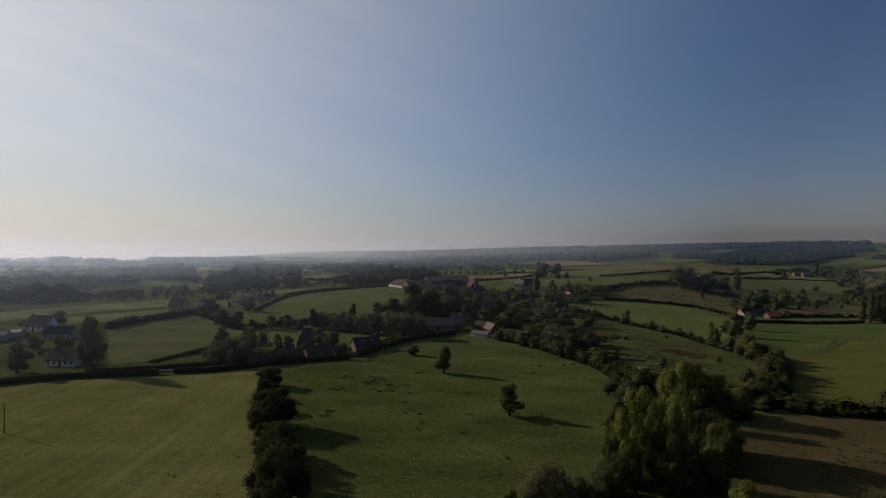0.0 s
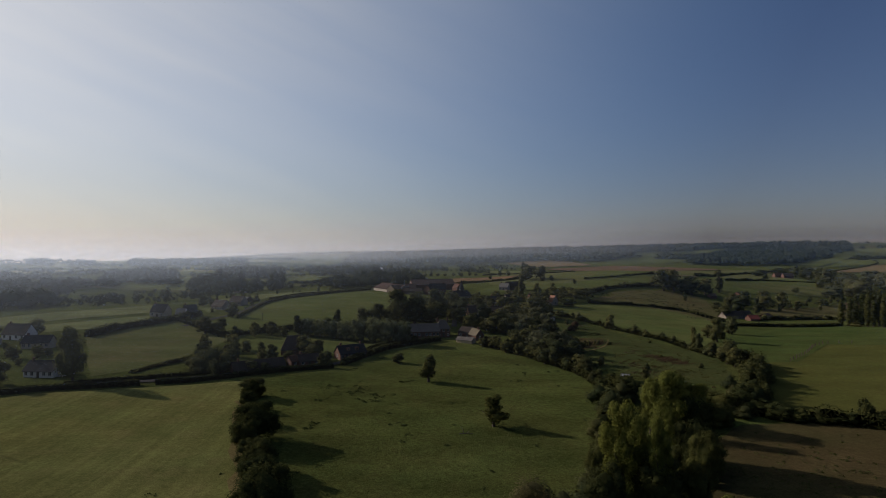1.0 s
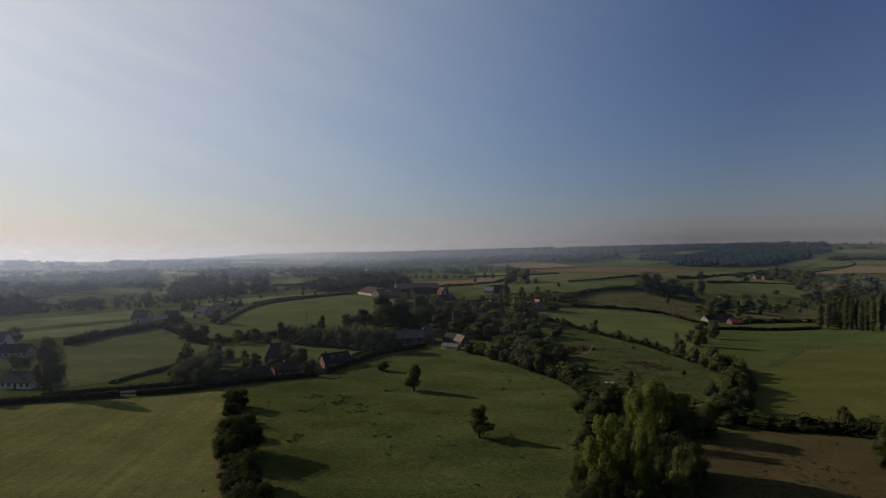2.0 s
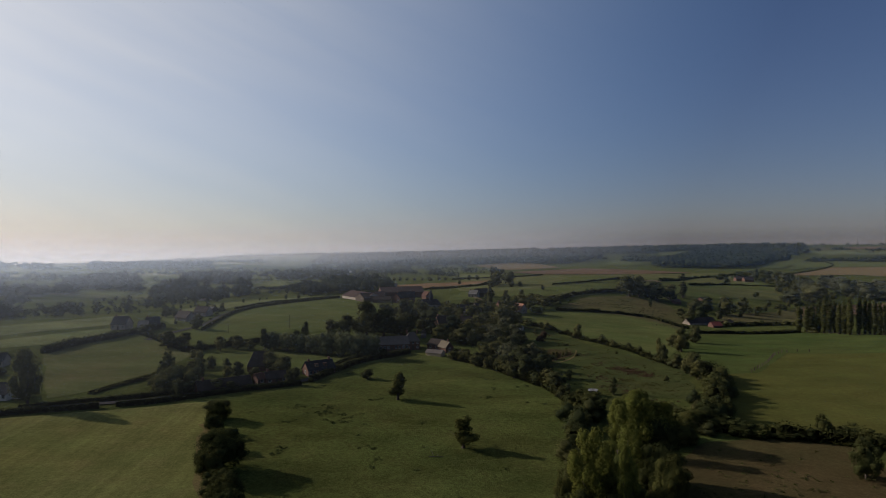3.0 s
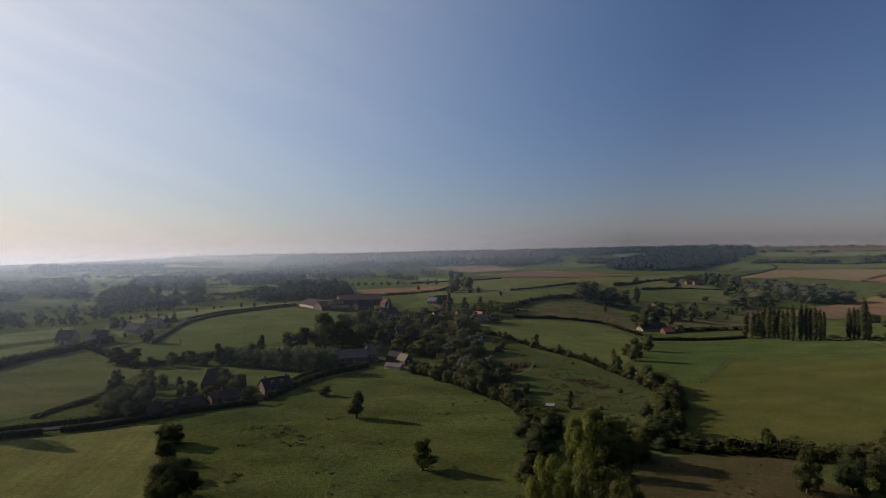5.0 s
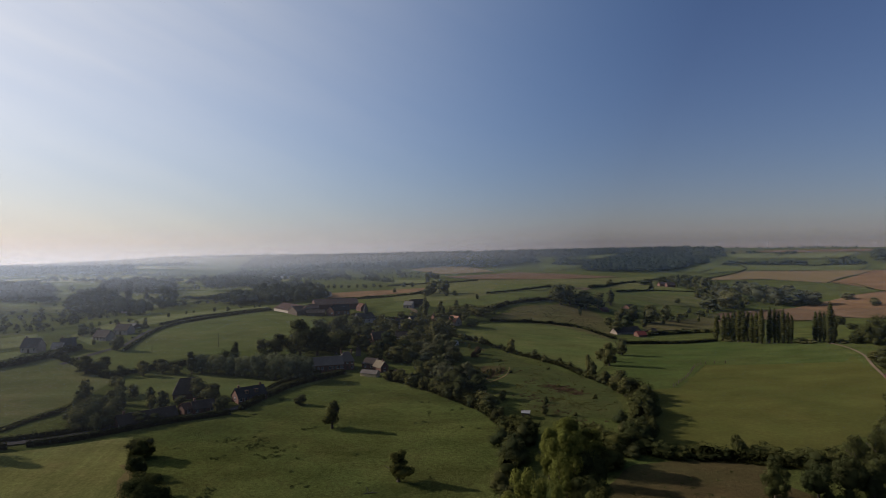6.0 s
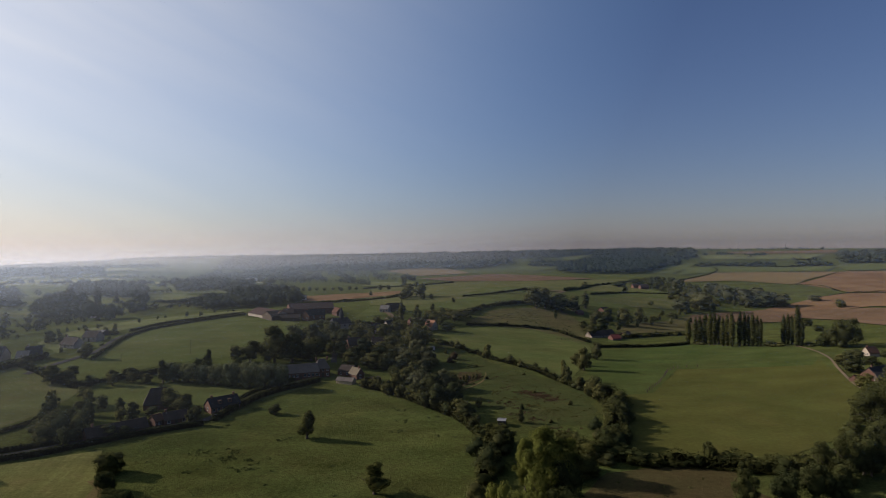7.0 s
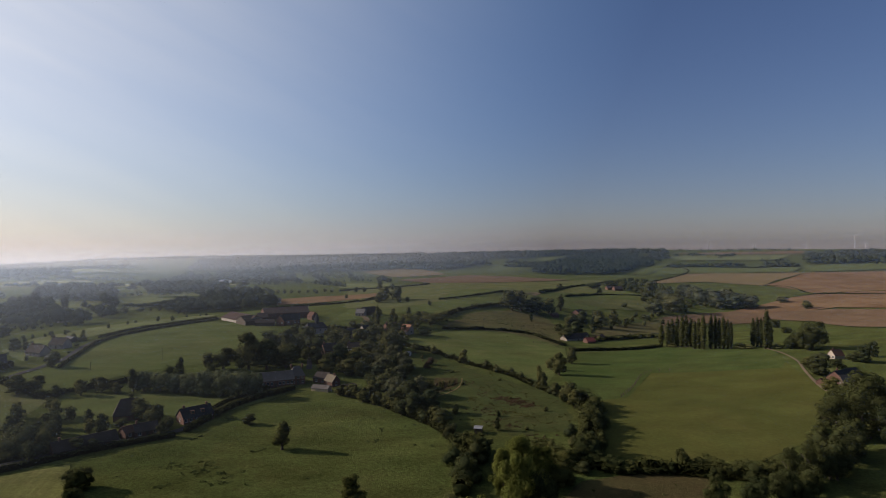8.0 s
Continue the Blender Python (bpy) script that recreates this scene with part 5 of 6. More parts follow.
bocage("hedgerow trees below the wooded ridge", [(26, 1337), (228, 1220), (225, 1740), (72, 1914)], 0.0, 140, 9, LEAF_FAR, 35, 0.5)
bocage("hedgerow trees on the far slope", [(1042, 1510), (1320, 1308), (1574, 1560), (1308, 1766)], 0.3, 170, 8, LEAF_FAR, 36, 0.3)
bocage("hedgerow trees between the valley woods", [(-217, 502), (-190, 547), (-107, 645), (-12, 764), (-19, 1212), (-339, 1386), (-472, 1091)], 0.25, 95, 8, LEAF_FAR, 37, 0.4)
woodland("low far woods in haze", [(-2300, 4300), (-1299, 4560), (-1426, 4900), (-2400, 4700)], 34, 10, LEAF_FAR, 26, -0.2)
woodland("far wooded hills in haze", [(-1299, 4599), (-440, 4367), (204, 3675), (221, 3981), (-483, 4793), (-1426, 5048)], 34, 13, LEAF_FAR, 24, -0.1)


# ---------------------------------------------------------------- buildings
SLATE = plain_material("slate_roof", (0.018, 0.02, 0.024), (0.03, 0.032, 0.037), 1.2, 0.85, 0.3, 0, (0.4, 1, 6), 0.02)
DARK_ROOF = plain_material("weathered_roof", (0.03, 0.026, 0.024), (0.045, 0.038, 0.034), 1.2, 0.8, 0.3, 0, (0.4, 1, 6), 0.02)
RED_ROOF = plain_material("clay_tile_roof", (0.25, 0.135, 0.088), (0.21, 0.115, 0.078), 1.2, 0.85, 0.3, 0, (0.4, 1, 6), 0.02)
PINK_ROOF = plain_material("faded_tile_roof", (0.065, 0.048, 0.043), (0.055, 0.044, 0.04), 0.8, 0.85, 0.3, 0, (0.4, 1, 6), 0.02)
DULL_TILE = plain_material("old_tile_roof", (0.078, 0.044, 0.034), (0.066, 0.04, 0.032), 1.2, 0.9, 0.3, 0, (0.4, 1, 6), 0.02)
BRIGHT_RED = plain_material("red_sheet_roof", (0.115, 0.03, 0.026), (0.1, 0.03, 0.026), 0.8, 0.6, 0.2)
GREY_ROOF = plain_material("fibre_cement_roof", (0.085, 0.083, 0.08), (0.11, 0.106, 0.10), 0.8, 0.8, 0.3, 0, (6, 0.4, 1))
METAL_ROOF = plain_material("galvanised_sheet", (0.17, 0.175, 0.185), (0.14, 0.145, 0.16), 0.8, 0.6, 0.3, 0.1, (6, 0.4, 1))
WHITE_WALL = plain_material("white_render", (0.54, 0.52, 0.48), (0.46, 0.44, 0.405), 0.7, 0.9, 0.15)
CREAM_LIGHT = plain_material("sunlit_limestone", (0.36, 0.285, 0.18), (0.31, 0.25, 0.16), 0.7, 0.9, 0.2)
CREAM_WALL = plain_material("cream_render", (0.27, 0.23, 0.18), (0.23, 0.2, 0.165), 0.7, 0.9, 0.15)
BRICK_WALL = plain_material("old_brick", (0.098, 0.054, 0.04), (0.08, 0.048, 0.037), 1.2, 0.9, 0.4, 0, (0.5, 0.5, 4))
STONE_WALL = plain_material("grey_stone", (0.28, 0.26, 0.24), (0.22, 0.205, 0.19), 1.0, 0.9, 0.4)
DEAD_WOOD = plain_material("bleached_dead_wood", (0.09, 0.08, 0.066), (0.065, 0.058, 0.048), 3.0, 0.9, 0.4)
PALE_SLATE = plain_material("sunlit_old_slate", (0.078, 0.071, 0.066), (0.098, 0.09, 0.082), 0.8, 0.85, 0.3, 0, (0.4, 1, 6), 0.02)
OLD_THATCH = plain_material("pale_weathered_tiles", (0.125, 0.108, 0.08), (0.10, 0.088, 0.066), 0.8, 0.9, 0.3, 0, (0.4, 1, 6), 0.02)
WOOD_DARK = plain_material("dark_boards", (0.05, 0.04, 0.03), (0.07, 0.055, 0.042), 2.0, 0.85, 0.4, 0, (4, 4, 0.4))
WHITE_PAINT = plain_material("white_paint", (0.3, 0.29, 0.275), (0.26, 0.255, 0.24), 1.0, 0.5, 0.05)
GLASS = plain_material("dark_window_glass", (0.02, 0.024, 0.03), (0.03, 0.034, 0.04), 1.0, 0.12, 0.0, 0, None, 0.8)
ASPHALT = field_material("lane_asphalt", (0.046, 0.045, 0.043), (0.058, 0.056, 0.053), (0.07, 0.065, 0.058), 0.4, None, 0.1, 1.0, 0.3)
DIRT = field_material("dirt_track", (0.13, 0.102, 0.068), (0.105, 0.083, 0.056), (0.15, 0.125, 0.09), 0.4, None, 0.3, 1.0, 0.5)
BROWN_SHEET = plain_material("rusted_barn_roof", (0.046, 0.031, 0.027), (0.038, 0.028, 0.025), 0.6, 0.9, 0.3, 0, (6, 0.4, 1), 0.02)
BARN_WALL = plain_material("pale_barn_boards", (0.25, 0.225, 0.185), (0.21, 0.19, 0.155), 0.7, 0.9, 0.3, 0, (6, 6, 0.4))
STEEL_WHITE = plain_material("white_coated_steel", (0.4, 0.4, 0.41), (0.37, 0.37, 0.38), 0.1, 0.4, 0.0)


def box(bm, x0, y0, z0, x1, y1, z1):
    v = [bm.verts.new(p) for p in ((x0, y0, z0), (x1, y0, z0), (x1, y1, z0), (x0, y1, z0), (x0, y0, z1), (x1, y0, z1), (x1, y1, z1), (x0, y1, z1))]
    for f in ((3, 2, 1, 0), (4, 5, 6, 7), (0, 1, 5, 4), (1, 2, 6, 5), (2, 3, 7, 6), (3, 0, 4, 7)):
        bm.faces.new([v[k] for k in f])


def prism(bm, quads_top, thick):
    """A slab: the corner points of its upper face, thickened downwards."""
    top = [bm.verts.new(p) for p in quads_top]
    low = [bm.verts.new((p[0], p[1], p[2] - thick)) for p in quads_top]
    bm.faces.new(top)
    bm.faces.new(low[::-1])
    n = len(top)
    for k in range(n):
        bm.faces.new((top[k], low[k], low[(k + 1) % n], top[(k + 1) % n]))
    bmesh.ops.recalc_face_normals(bm, faces=bm.faces[:])


def window(parent, x, y, z, w, h, facing, shutters=False):
    """A window let into a wall that faces -y ('front') or -x ('left'): frame bars, pane and sill."""
    d = 0.06
    bm = bmesh.new()
    bars = [(-w / 2, -h / 2, -w / 2 + 0.09, h / 2), (w / 2 - 0.09, -h / 2, w / 2, h / 2), (-w / 2 + 0.09, -h / 2, w / 2 - 0.09, -h / 2 + 0.09),
            (-w / 2 + 0.09, h / 2 - 0.09, w / 2 - 0.09, h / 2), (-0.04, -h / 2 + 0.09, 0.04, h / 2 - 0.09)]
    for a, b, c, e in bars:
        if facing == "front":
            box(bm, x + a, y - d, z + b, x + c, y + 0.02, z + e)
        else:
            box(bm, y - d, x + a, z + b, y + 0.02, x + c, z + e)
    frame_ob = part("window", bm, WHITE_PAINT, parent)
    bm = bmesh.new()
    if facing == "front":
        box(bm, x - w / 2 + 0.09, y - 0.025, z - h / 2 + 0.09, x + w / 2 - 0.09, y + 0.01, z + h / 2 - 0.09)
    else:
        box(bm, y - 0.025, x - w / 2 + 0.09, z - h / 2 + 0.09, y + 0.01, x + w / 2 - 0.09, z + h / 2 - 0.09)
    part("pane", bm, GLASS, frame_ob)
    bm = bmesh.new()
    if facing == "front":
        box(bm, x - w / 2 - 0.08, y - 0.16, z - h / 2 - 0.10, x + w / 2 + 0.08, y - 0.003, z - h / 2 - 0.005)
    else:
        box(bm, y - 0.16, x - w / 2 - 0.08, z - h / 2 - 0.10, y - 0.003, x + w / 2 + 0.08, z - h / 2 - 0.005)
    part("sill", bm, STONE_WALL, frame_ob)


BUILT = []


def house(name, label, a, b, depth, eaves, ridge, wall, roof, windows=0, rows=1, door=None, chimneys=0, along="x", hip=0.0, gable_windows=0, group="", gable=None, category="house", dormers=0):
    """A building on the front line a to b, going back by depth; ridge and eaves are heights over the ground."""
    A, B = Vector((a[0], a[1], 0)), Vector((b[0], b[1], 0))
    L = (B - A).length
    ang = math.degrees(math.atan2(B.y - A.y, B.x - A.x))
    u = (B - A).normalized()
    v = Vector((-u.y, u.x, 0))
    z0 = min(ground(p.x, p.y) for p in (A, B, A + v * depth, B + v * depth))
    root = empty(name, pose(A.x, A.y, z0, 0, 0, ang))
    tagged(root, label, category, group)
    mid = (A + B) / 2 + v * depth / 2
    BUILT.append((mid.x, mid.y, math.hypot(L, depth) / 2, A.x, A.y, B.x, B.y))
    D, t = depth, 0.16
    bm = bmesh.new()
    bot = -1.2
    if along == "x":
        ends = [(0, 0), (0, D)], [(L, 0), (L, D)]
        pts = [(0, 0, bot), (L, 0, bot), (L, D, bot), (0, D, bot), (0, 0, eaves), (L, 0, eaves), (L, D, eaves), (0, D, eaves)]
        tops = [(hip, D / 2, ridge - t), (L - hip, D / 2, ridge - t)]
    else:
        pts = [(0, 0, bot), (L, 0, bot), (L, D, bot), (0, D, bot), (0, 0, eaves), (L, 0, eaves), (L, D, eaves), (0, D, eaves)]
        tops = [(L / 2, hip, ridge - t), (L / 2, D - hip, ridge - t)]
    w = [bm.verts.new(p) for p in pts]
    s = [bm.verts.new(p) for p in tops]
    for f in ((0, 1, 5, 4), (1, 2, 6, 5), (2, 3, 7, 6), (3, 0, 4, 7)):
        bm.faces.new([w[k] for k in f])
    if along == "x":
        for f in ((w[4], w[7], s[0]), (w[5], s[1], w[6]), (w[4], s[0], s[1], w[5]), (w[7], w[6], s[1], s[0])):
            bm.faces.new(f)
    else:
        for f in ((w[4], s[0], w[5]), (w[7], w[6], s[1]), (w[4], w[7], s[1], s[0]), (w[5], s[0], s[1], w[6])):
            bm.faces.new(f)
    bmesh.ops.recalc_face_normals(bm, faces=bm.faces[:])
    part("wall", bm, wall, root)
    # roof slabs with overhang
    o, g = 0.35, 0.25
    if along == "x":
        drop = (ridge - eaves) / (D / 2) * o
        corners = [(-g, -o, eaves - drop), (L + g, -o, eaves - drop), (L + g - hip, D / 2, ridge), (hip - g, D / 2, ridge)]
        back = [(L + g, D + o, eaves - drop), (-g, D + o, eaves - drop), (hip - g, D / 2, ridge), (L + g - hip, D / 2, ridge)]
        sides = [[(-g, D + o, eaves - drop), (-g, -o, eaves - drop), (hip - g, D / 2, ridge)], [(L + g, -o, eaves - drop), (L + g, D + o, eaves - drop), (L + g - hip, D / 2, ridge)]]
    else:
        drop = (ridge - eaves) / (L / 2) * o
        corners = [(-o, D + g, eaves - drop), (-o, -g, eaves - drop), (L / 2, hip - g, ridge), (L / 2, D + g - hip, ridge)]
        back = [(L + o, -g, eaves - drop), (L + o, D + g, eaves - drop), (L / 2, D + g - hip, ridge), (L / 2, hip - g, ridge)]
        sides = [[(-o, -g, eaves - drop), (L + o, -g, eaves - drop), (L / 2, hip - g, ridge)], [(L + o, D + g, eaves - drop), (-o, D + g, eaves - drop), (L / 2, D + g - hip, ridge)]]
    up = [[(p[0], p[1], p[2] + 0.03) for p in q] for q in [corners, back] + (sides if hip > 0 else [])]
    for q in up:
        bm = bmesh.new()
        prism(bm, q, t)
        part("roof", bm, roof, root)
    bm = bmesh.new()
    if along == "x":
        box(bm, hip - g, D / 2 - 0.13, ridge - 0.02, L + g - hip, D / 2 + 0.13, ridge + 0.11)
    else:
        box(bm, L / 2 - 0.13, hip - g, ridge - 0.02, L / 2 + 0.13, D + g - hip, ridge + 0.11)
    part("ridge_cap", bm, roof, root)
    storey = eaves / rows
    for row in range(rows):
        for k in range(windows):
            x = L * (k + 0.5) / windows
            if door is not None and row == 0 and k == door:
                bm = bmesh.new()
                box(bm, x - 0.5, -0.05, 0.0, x + 0.5, 0.02, 2.1)
                d = part("door", bm, WOOD_DARK, root)
                bm = bmesh.new()
                box(bm, x + 0.32, -0.11, 1.0, x + 0.40, -0.053, 1.12)
                part("door_handle", bm, STONE_WALL, d)
            else:
                window(root, x, 0.0, storey * row + storey * 0.58, 1.15, min(1.35, storey * 0.5), "front")
    for k in range(gable_windows):
        window(root, D * (k + 0.5) / gable_windows, 0.0, min(eaves * 0.6, 1.7), 1.0, 1.2, "left")
    for k in range(chimneys):
        x = L * (0.12 if k == 0 else 0.88) if along == "x" else L / 2
        y = D / 2 if along == "x" else D * (0.2 if k == 0 else 0.8)
        bm = bmesh.new()
        box(bm, x - 0.35, y - 0.3, ridge - 0.9, x + 0.35, y + 0.3, ridge + 0.9)
        box(bm, x - 0.42, y - 0.37, ridge + 0.9, x + 0.42, y + 0.37, ridge + 1.02)
        part("chimney", bm, BRICK_WALL, root)
    for k in range(dormers):
        x = L * (k + 1) / (dormers + 1)
        zc = eaves + (ridge - eaves) * 0.35
        yc = D / 2 * 0.35
        bm = bmesh.new()
        box(bm, x - 0.7, yc - 0.45, zc - 0.3, x + 0.7, yc + 1.6, zc + 1.0)
        dm = part("dormer", bm, wall, root)
        bm = bmesh.new()
        box(bm, x - 0.45, yc - 0.49, zc - 0.05, x + 0.45, yc - 0.455, zc + 0.8)
        part("pane", bm, GLASS, dm)
    return root


# --- houses on the left, by the lane
house("cottage", "white rendered cottage with dark slate roof", (-145.4, 219.0), (-134.1, 217.8), 7.0, 2.6, 5.7, WHITE_WALL, SLATE, 5, 1, 2, 1)
house("garage", "small white garage with dark roof beside the cottage", (-135.4, 220.5), (-131.4, 219.8), 5.5, 2.4, 3.6, WHITE_WALL, DARK_ROOF, 0, 1, None, 0, category="garage")
house("cottage", "long pale cottage with white gable and slate roof", (-178.0, 266.6), (-166.4, 267.7), 6.5, 3.0, 5.8, CREAM_WALL, SLATE, 5, 1, 2, 1)
house("cottage", "house with white gable and steep dark roof", (-200.2, 286.5), (-188.3, 284.7), 7.5, 3.0, 7.4, WHITE_WALL, DARK_ROOF, 4, 1, 1, 1)
house("farm_shed", "low dark farm shed near the cottages", (-197.1, 259.9), (-191.4, 262.8), 8.0, 3.0, 4.6, STONE_WALL, GREY_ROOF, 0, category="shed")
house("farm_shed", "small low shed with pale sheet roof", (-197.6, 270.0), (-191.8, 271.8), 6.0, 2.4, 3.4, STONE_WALL, METAL_ROOF, 0, category="shed")
house("house", "pale house with white gable by the farm lane", (-142, 396), (-133, 391), 7.5, 2.6, 6.2, CREAM_WALL, DARK_ROOF, 4, 1, 1, 1, gable_windows=1)
house("house", "low grey-roofed house by the farm lane", (-137, 416), (-128, 413), 8.0, 3.0, 6.4, CREAM_WALL, DARK_ROOF, 3, 1, 1, 1)
house("farm_shed", "low open shed with pale roof by the lane", (-136, 438), (-131, 436), 6.0, 2.6, 3.6, WOOD_DARK, GREY_ROOF, 0, category="shed")
house("house", "dark-roofed house beside a hedge", (-164.9, 359.8), (-156.2, 358.4), 8.0, 3.4, 7.6, CREAM_WALL, SLATE, 3, 1, 1, 1)
house("house", "pale low house with grey roof", (-148.8, 357.0), (-143.7, 357.6), 7.0, 3.0, 5.4, WHITE_WALL, GREY_ROOF, 2, 1, 0, 0)
house("house", "dark barn-like house with pale roof light", (-144.6, 359.9), (-138.4, 363.1), 9.0, 3.2, 7.0, DARK_ROOF, SLATE, 2, 1, 0, 1)
house("far_farm", "distant low farm with pale walls", (-205, 637), (-194, 636), 12.0, 3.5, 6.0, CREAM_WALL, GREY_ROOF, 0)

# --- low houses behind the clipped hedge
house("brick_house", "brick house with slate roof and white window bands", (-36.3, 250.2), (-26.1, 256.6), 6.5, 2.7, 5.7, BRICK_WALL, SLATE, 6, 1, 3, 2, gable_windows=1, dormers=2)
house("thatched_barn", "tall dark hipped barn roof among trees", (-63.1, 259.4), (-52.2, 261.4), 9.0, 2.6, 7.8, BRICK_WALL, DARK_ROOF, 2, 1, 0, 0, hip=2.6, category="barn")
house("long_house", "long low house with dark weathered roof", (-71.4, 222.8), (-54.9, 233.4), 6.5, 2.0, 4.6, BRICK_WALL, DARK_ROOF, 6, 1, 2, 1, category="house")
house("brick_shed", "small brick shed with red tiled roof", (-53.6, 237.2), (-51.2, 239.7), 4.5, 2.4, 4.2, BRICK_WALL, DULL_TILE, 1, category="shed")
house("low_house", "low dark-roofed house behind the hedge", (-50.6, 238.4), (-43.4, 241.8), 6.0, 2.2, 4.4, BRICK_WALL, DARK_ROOF, 3, 1, 1, 1)

# --- the long manor and yard buildings
house("long_barn", "long brick barn with slate roof and window row", (-10.7, 297.2), (5.9, 300.1), 9.0, 3.8, 7.0, BRICK_WALL, PALE_SLATE, 9, 1, 4, 0, category="barn")
house("manor_house", "tall brick manor wing with hipped grey slate roof", (4.6, 302.4), (11.4, 303.3), 8.0, 4.6, 8.4, BRICK_WALL, PALE_SLATE, 3, 2, 1, 2, hip=2.2)
house("outbuilding", "brick outbuilding with weathered tile roof", (15.3, 305.8), (21.3, 301.5), 8.0, 2.6, 5.0, BRICK_WALL, DARK_ROOF, 2, category="outbuilding")
house("gable_house", "narrow brick house with sunlit pale roof", (23.8, 294.6), (27.8, 297.1), 6.5, 2.8, 5.4, BRICK_WALL, OLD_THATCH, 1, 2, None, 1, along="y")
house("low_barn", "low cream barn with grey sheet roof", (13.7, 290.4), (21.0, 286.0), 4.2, 1.8, 3.0, CREAM_LIGHT, PALE_SLATE, 0, category="barn")
house("lean_to", "dark lean-to shed with pale flat roof", (29.4, 285.4), (35.0, 288.4), 5.0, 2.4, 2.9, WOOD_DARK, DARK_ROOF, 0, category="shed")
house("garden_shed", "small white garden hut among the trees", (39.3, 274.7), (40.8, 274.4), 3.0, 2.2, 3.0, WHITE_WALL, METAL_ROOF, 0, category="shed")
house("village_house", "village house with dark roof among trees", (25.0, 362.0), (32.8, 364.1), 8.0, 3.6, 7.4, BRICK_WALL, DARK_ROOF, 3, 1, 1, 1, group="village houses")
house("village_house", "village house with pale fascia among trees", (39.4, 369.7), (47.0, 369.3), 8.0, 3.4, 6.4, WHITE_WALL, DARK_ROOF, 3, 1, 1, 1, group="village houses")
house("village_house", "village house with slate roof among trees", (44, 415), (50, 415), 8.0, 3.6, 7.0, CREAM_WALL, SLATE, 2, 1, 0, 1, group="village houses")
house("village_house", "brick village house with tiled roof among trees", (77, 443), (86, 447), 8.0, 3.4, 7.0, BRICK_WALL, PINK_ROOF, 3, 1, 1, 1, group="village houses")
house("village_house", "small cream-walled house between trees", (58, 432), (63, 435), 7.0, 3.2, 6.2, CREAM_WALL, SLATE, 1, 1, 0, 0, group="village houses")

# --- farm and church on the rise
house("cattle_barn", "long cattle barn with pale wall and rusty brown roof", (-47, 519), (-26, 478), 17.0, 2.7, 6.6, BARN_WALL, BROWN_SHEET, 0, category="barn", hip=0.0)
house("cattle_barn", "wide barn with dark weathered roof", (-26, 475), (-15, 481), 16.0, 3.4, 6.8, WOOD_DARK, DARK_ROOF, 0, category="barn")
house("tile_barn", "very long barn with faded pink tile roof", (-13, 508), (23, 516), 16.0, 5.0, 9.0, BRICK_WALL, PINK_ROOF, 0, category="barn")
house("brick_stable", "brick stable with pinkish roof", (-18, 499), (-10, 500), 9.0, 3.0, 6.0, BRICK_WALL, PINK_ROOF, 2, category="barn")
house("farm_house", "brick farmhouse with red gable and slate roof", (-4, 473), (2, 469), 10.0, 4.2, 8.0, BRICK_WALL, SLATE, 2, 1, 0, 1, along="y")
house("farm_house", "long farmhouse with blue-grey slate roof", (2, 472), (14, 473), 9.0, 4.4, 8.4, BRICK_WALL, SLATE, 5, 1, 2, 2)
house("farm_shed", "low dark farm shed below the barns", (-19, 471), (-5, 470), 8.0, 2.8, 5.0, WOOD_DARK, DARK_ROOF, 0, category="shed")
house("tile_house", "small house with reddish tile roof", (24, 497), (29, 500), 7.0, 3.2, 6.4, BRICK_WALL, DULL_TILE, 1, 1, None, 0, along="y")
house("farm_house", "pale house with sheet roof at the village edge", (62, 522), (69, 519), 9.0, 3.4, 6.4, CREAM_WALL, GREY_ROOF, 3, 1, 1, 1)
house("dark_barn", "dark timber barn at the village edge", (71, 526), (83, 531), 10.0, 4.0, 7.4, WOOD_DARK, DARK_ROOF, 0, category="barn")
house("pink_house", "cream gable house with bright clay tile roof", (90.5, 435.1), (96, 439.2), 8.0, 3.2, 7.2, CREAM_WALL, RED_ROOF, 1, 1, None, 0, along="y", gable_windows=1)
house("far_house", "small distant pale house beyond the farm", (-9, 742), (0, 742), 9.0, 3.4, 6.6, WHITE_WALL, GREY_ROOF, 2)


def church():
    a, b = (18, 432), (32, 436)
    root = house("church", "village church with slate roof and slender spire", a, b, 9.0, 4.2, 7.6, STONE_WALL, SLATE, 4, 1, None, 0, category="church", hip=2.0)
    L = math.dist(a, b)
    bm = bmesh.new()
    box(bm, L * 0.42 + 0.8, 3.3, 5.0, L * 0.42 + 3.2, 5.7, 9.0)
    tower = part("tower", bm, SLATE, root)
    bm = bmesh.new()
    ring = [bm.verts.new((L * 0.42 + 2 + 1.9 * math.cos(0.3927 + k * 0.7854), 4.5 + 1.9 * math.sin(0.3927 + k * 0.7854), 9.0)) for k in range(8)]
    tip = bm.verts.new((L * 0.42 + 2, 4.5, 15.2))
    for k in range(8):
        bm.faces.new((ring[k], ring[(k + 1) % 8], tip))
    bm.faces.new(ring[::-1])
    part("spire", bm, SLATE, root, "slender slate spire")


church()

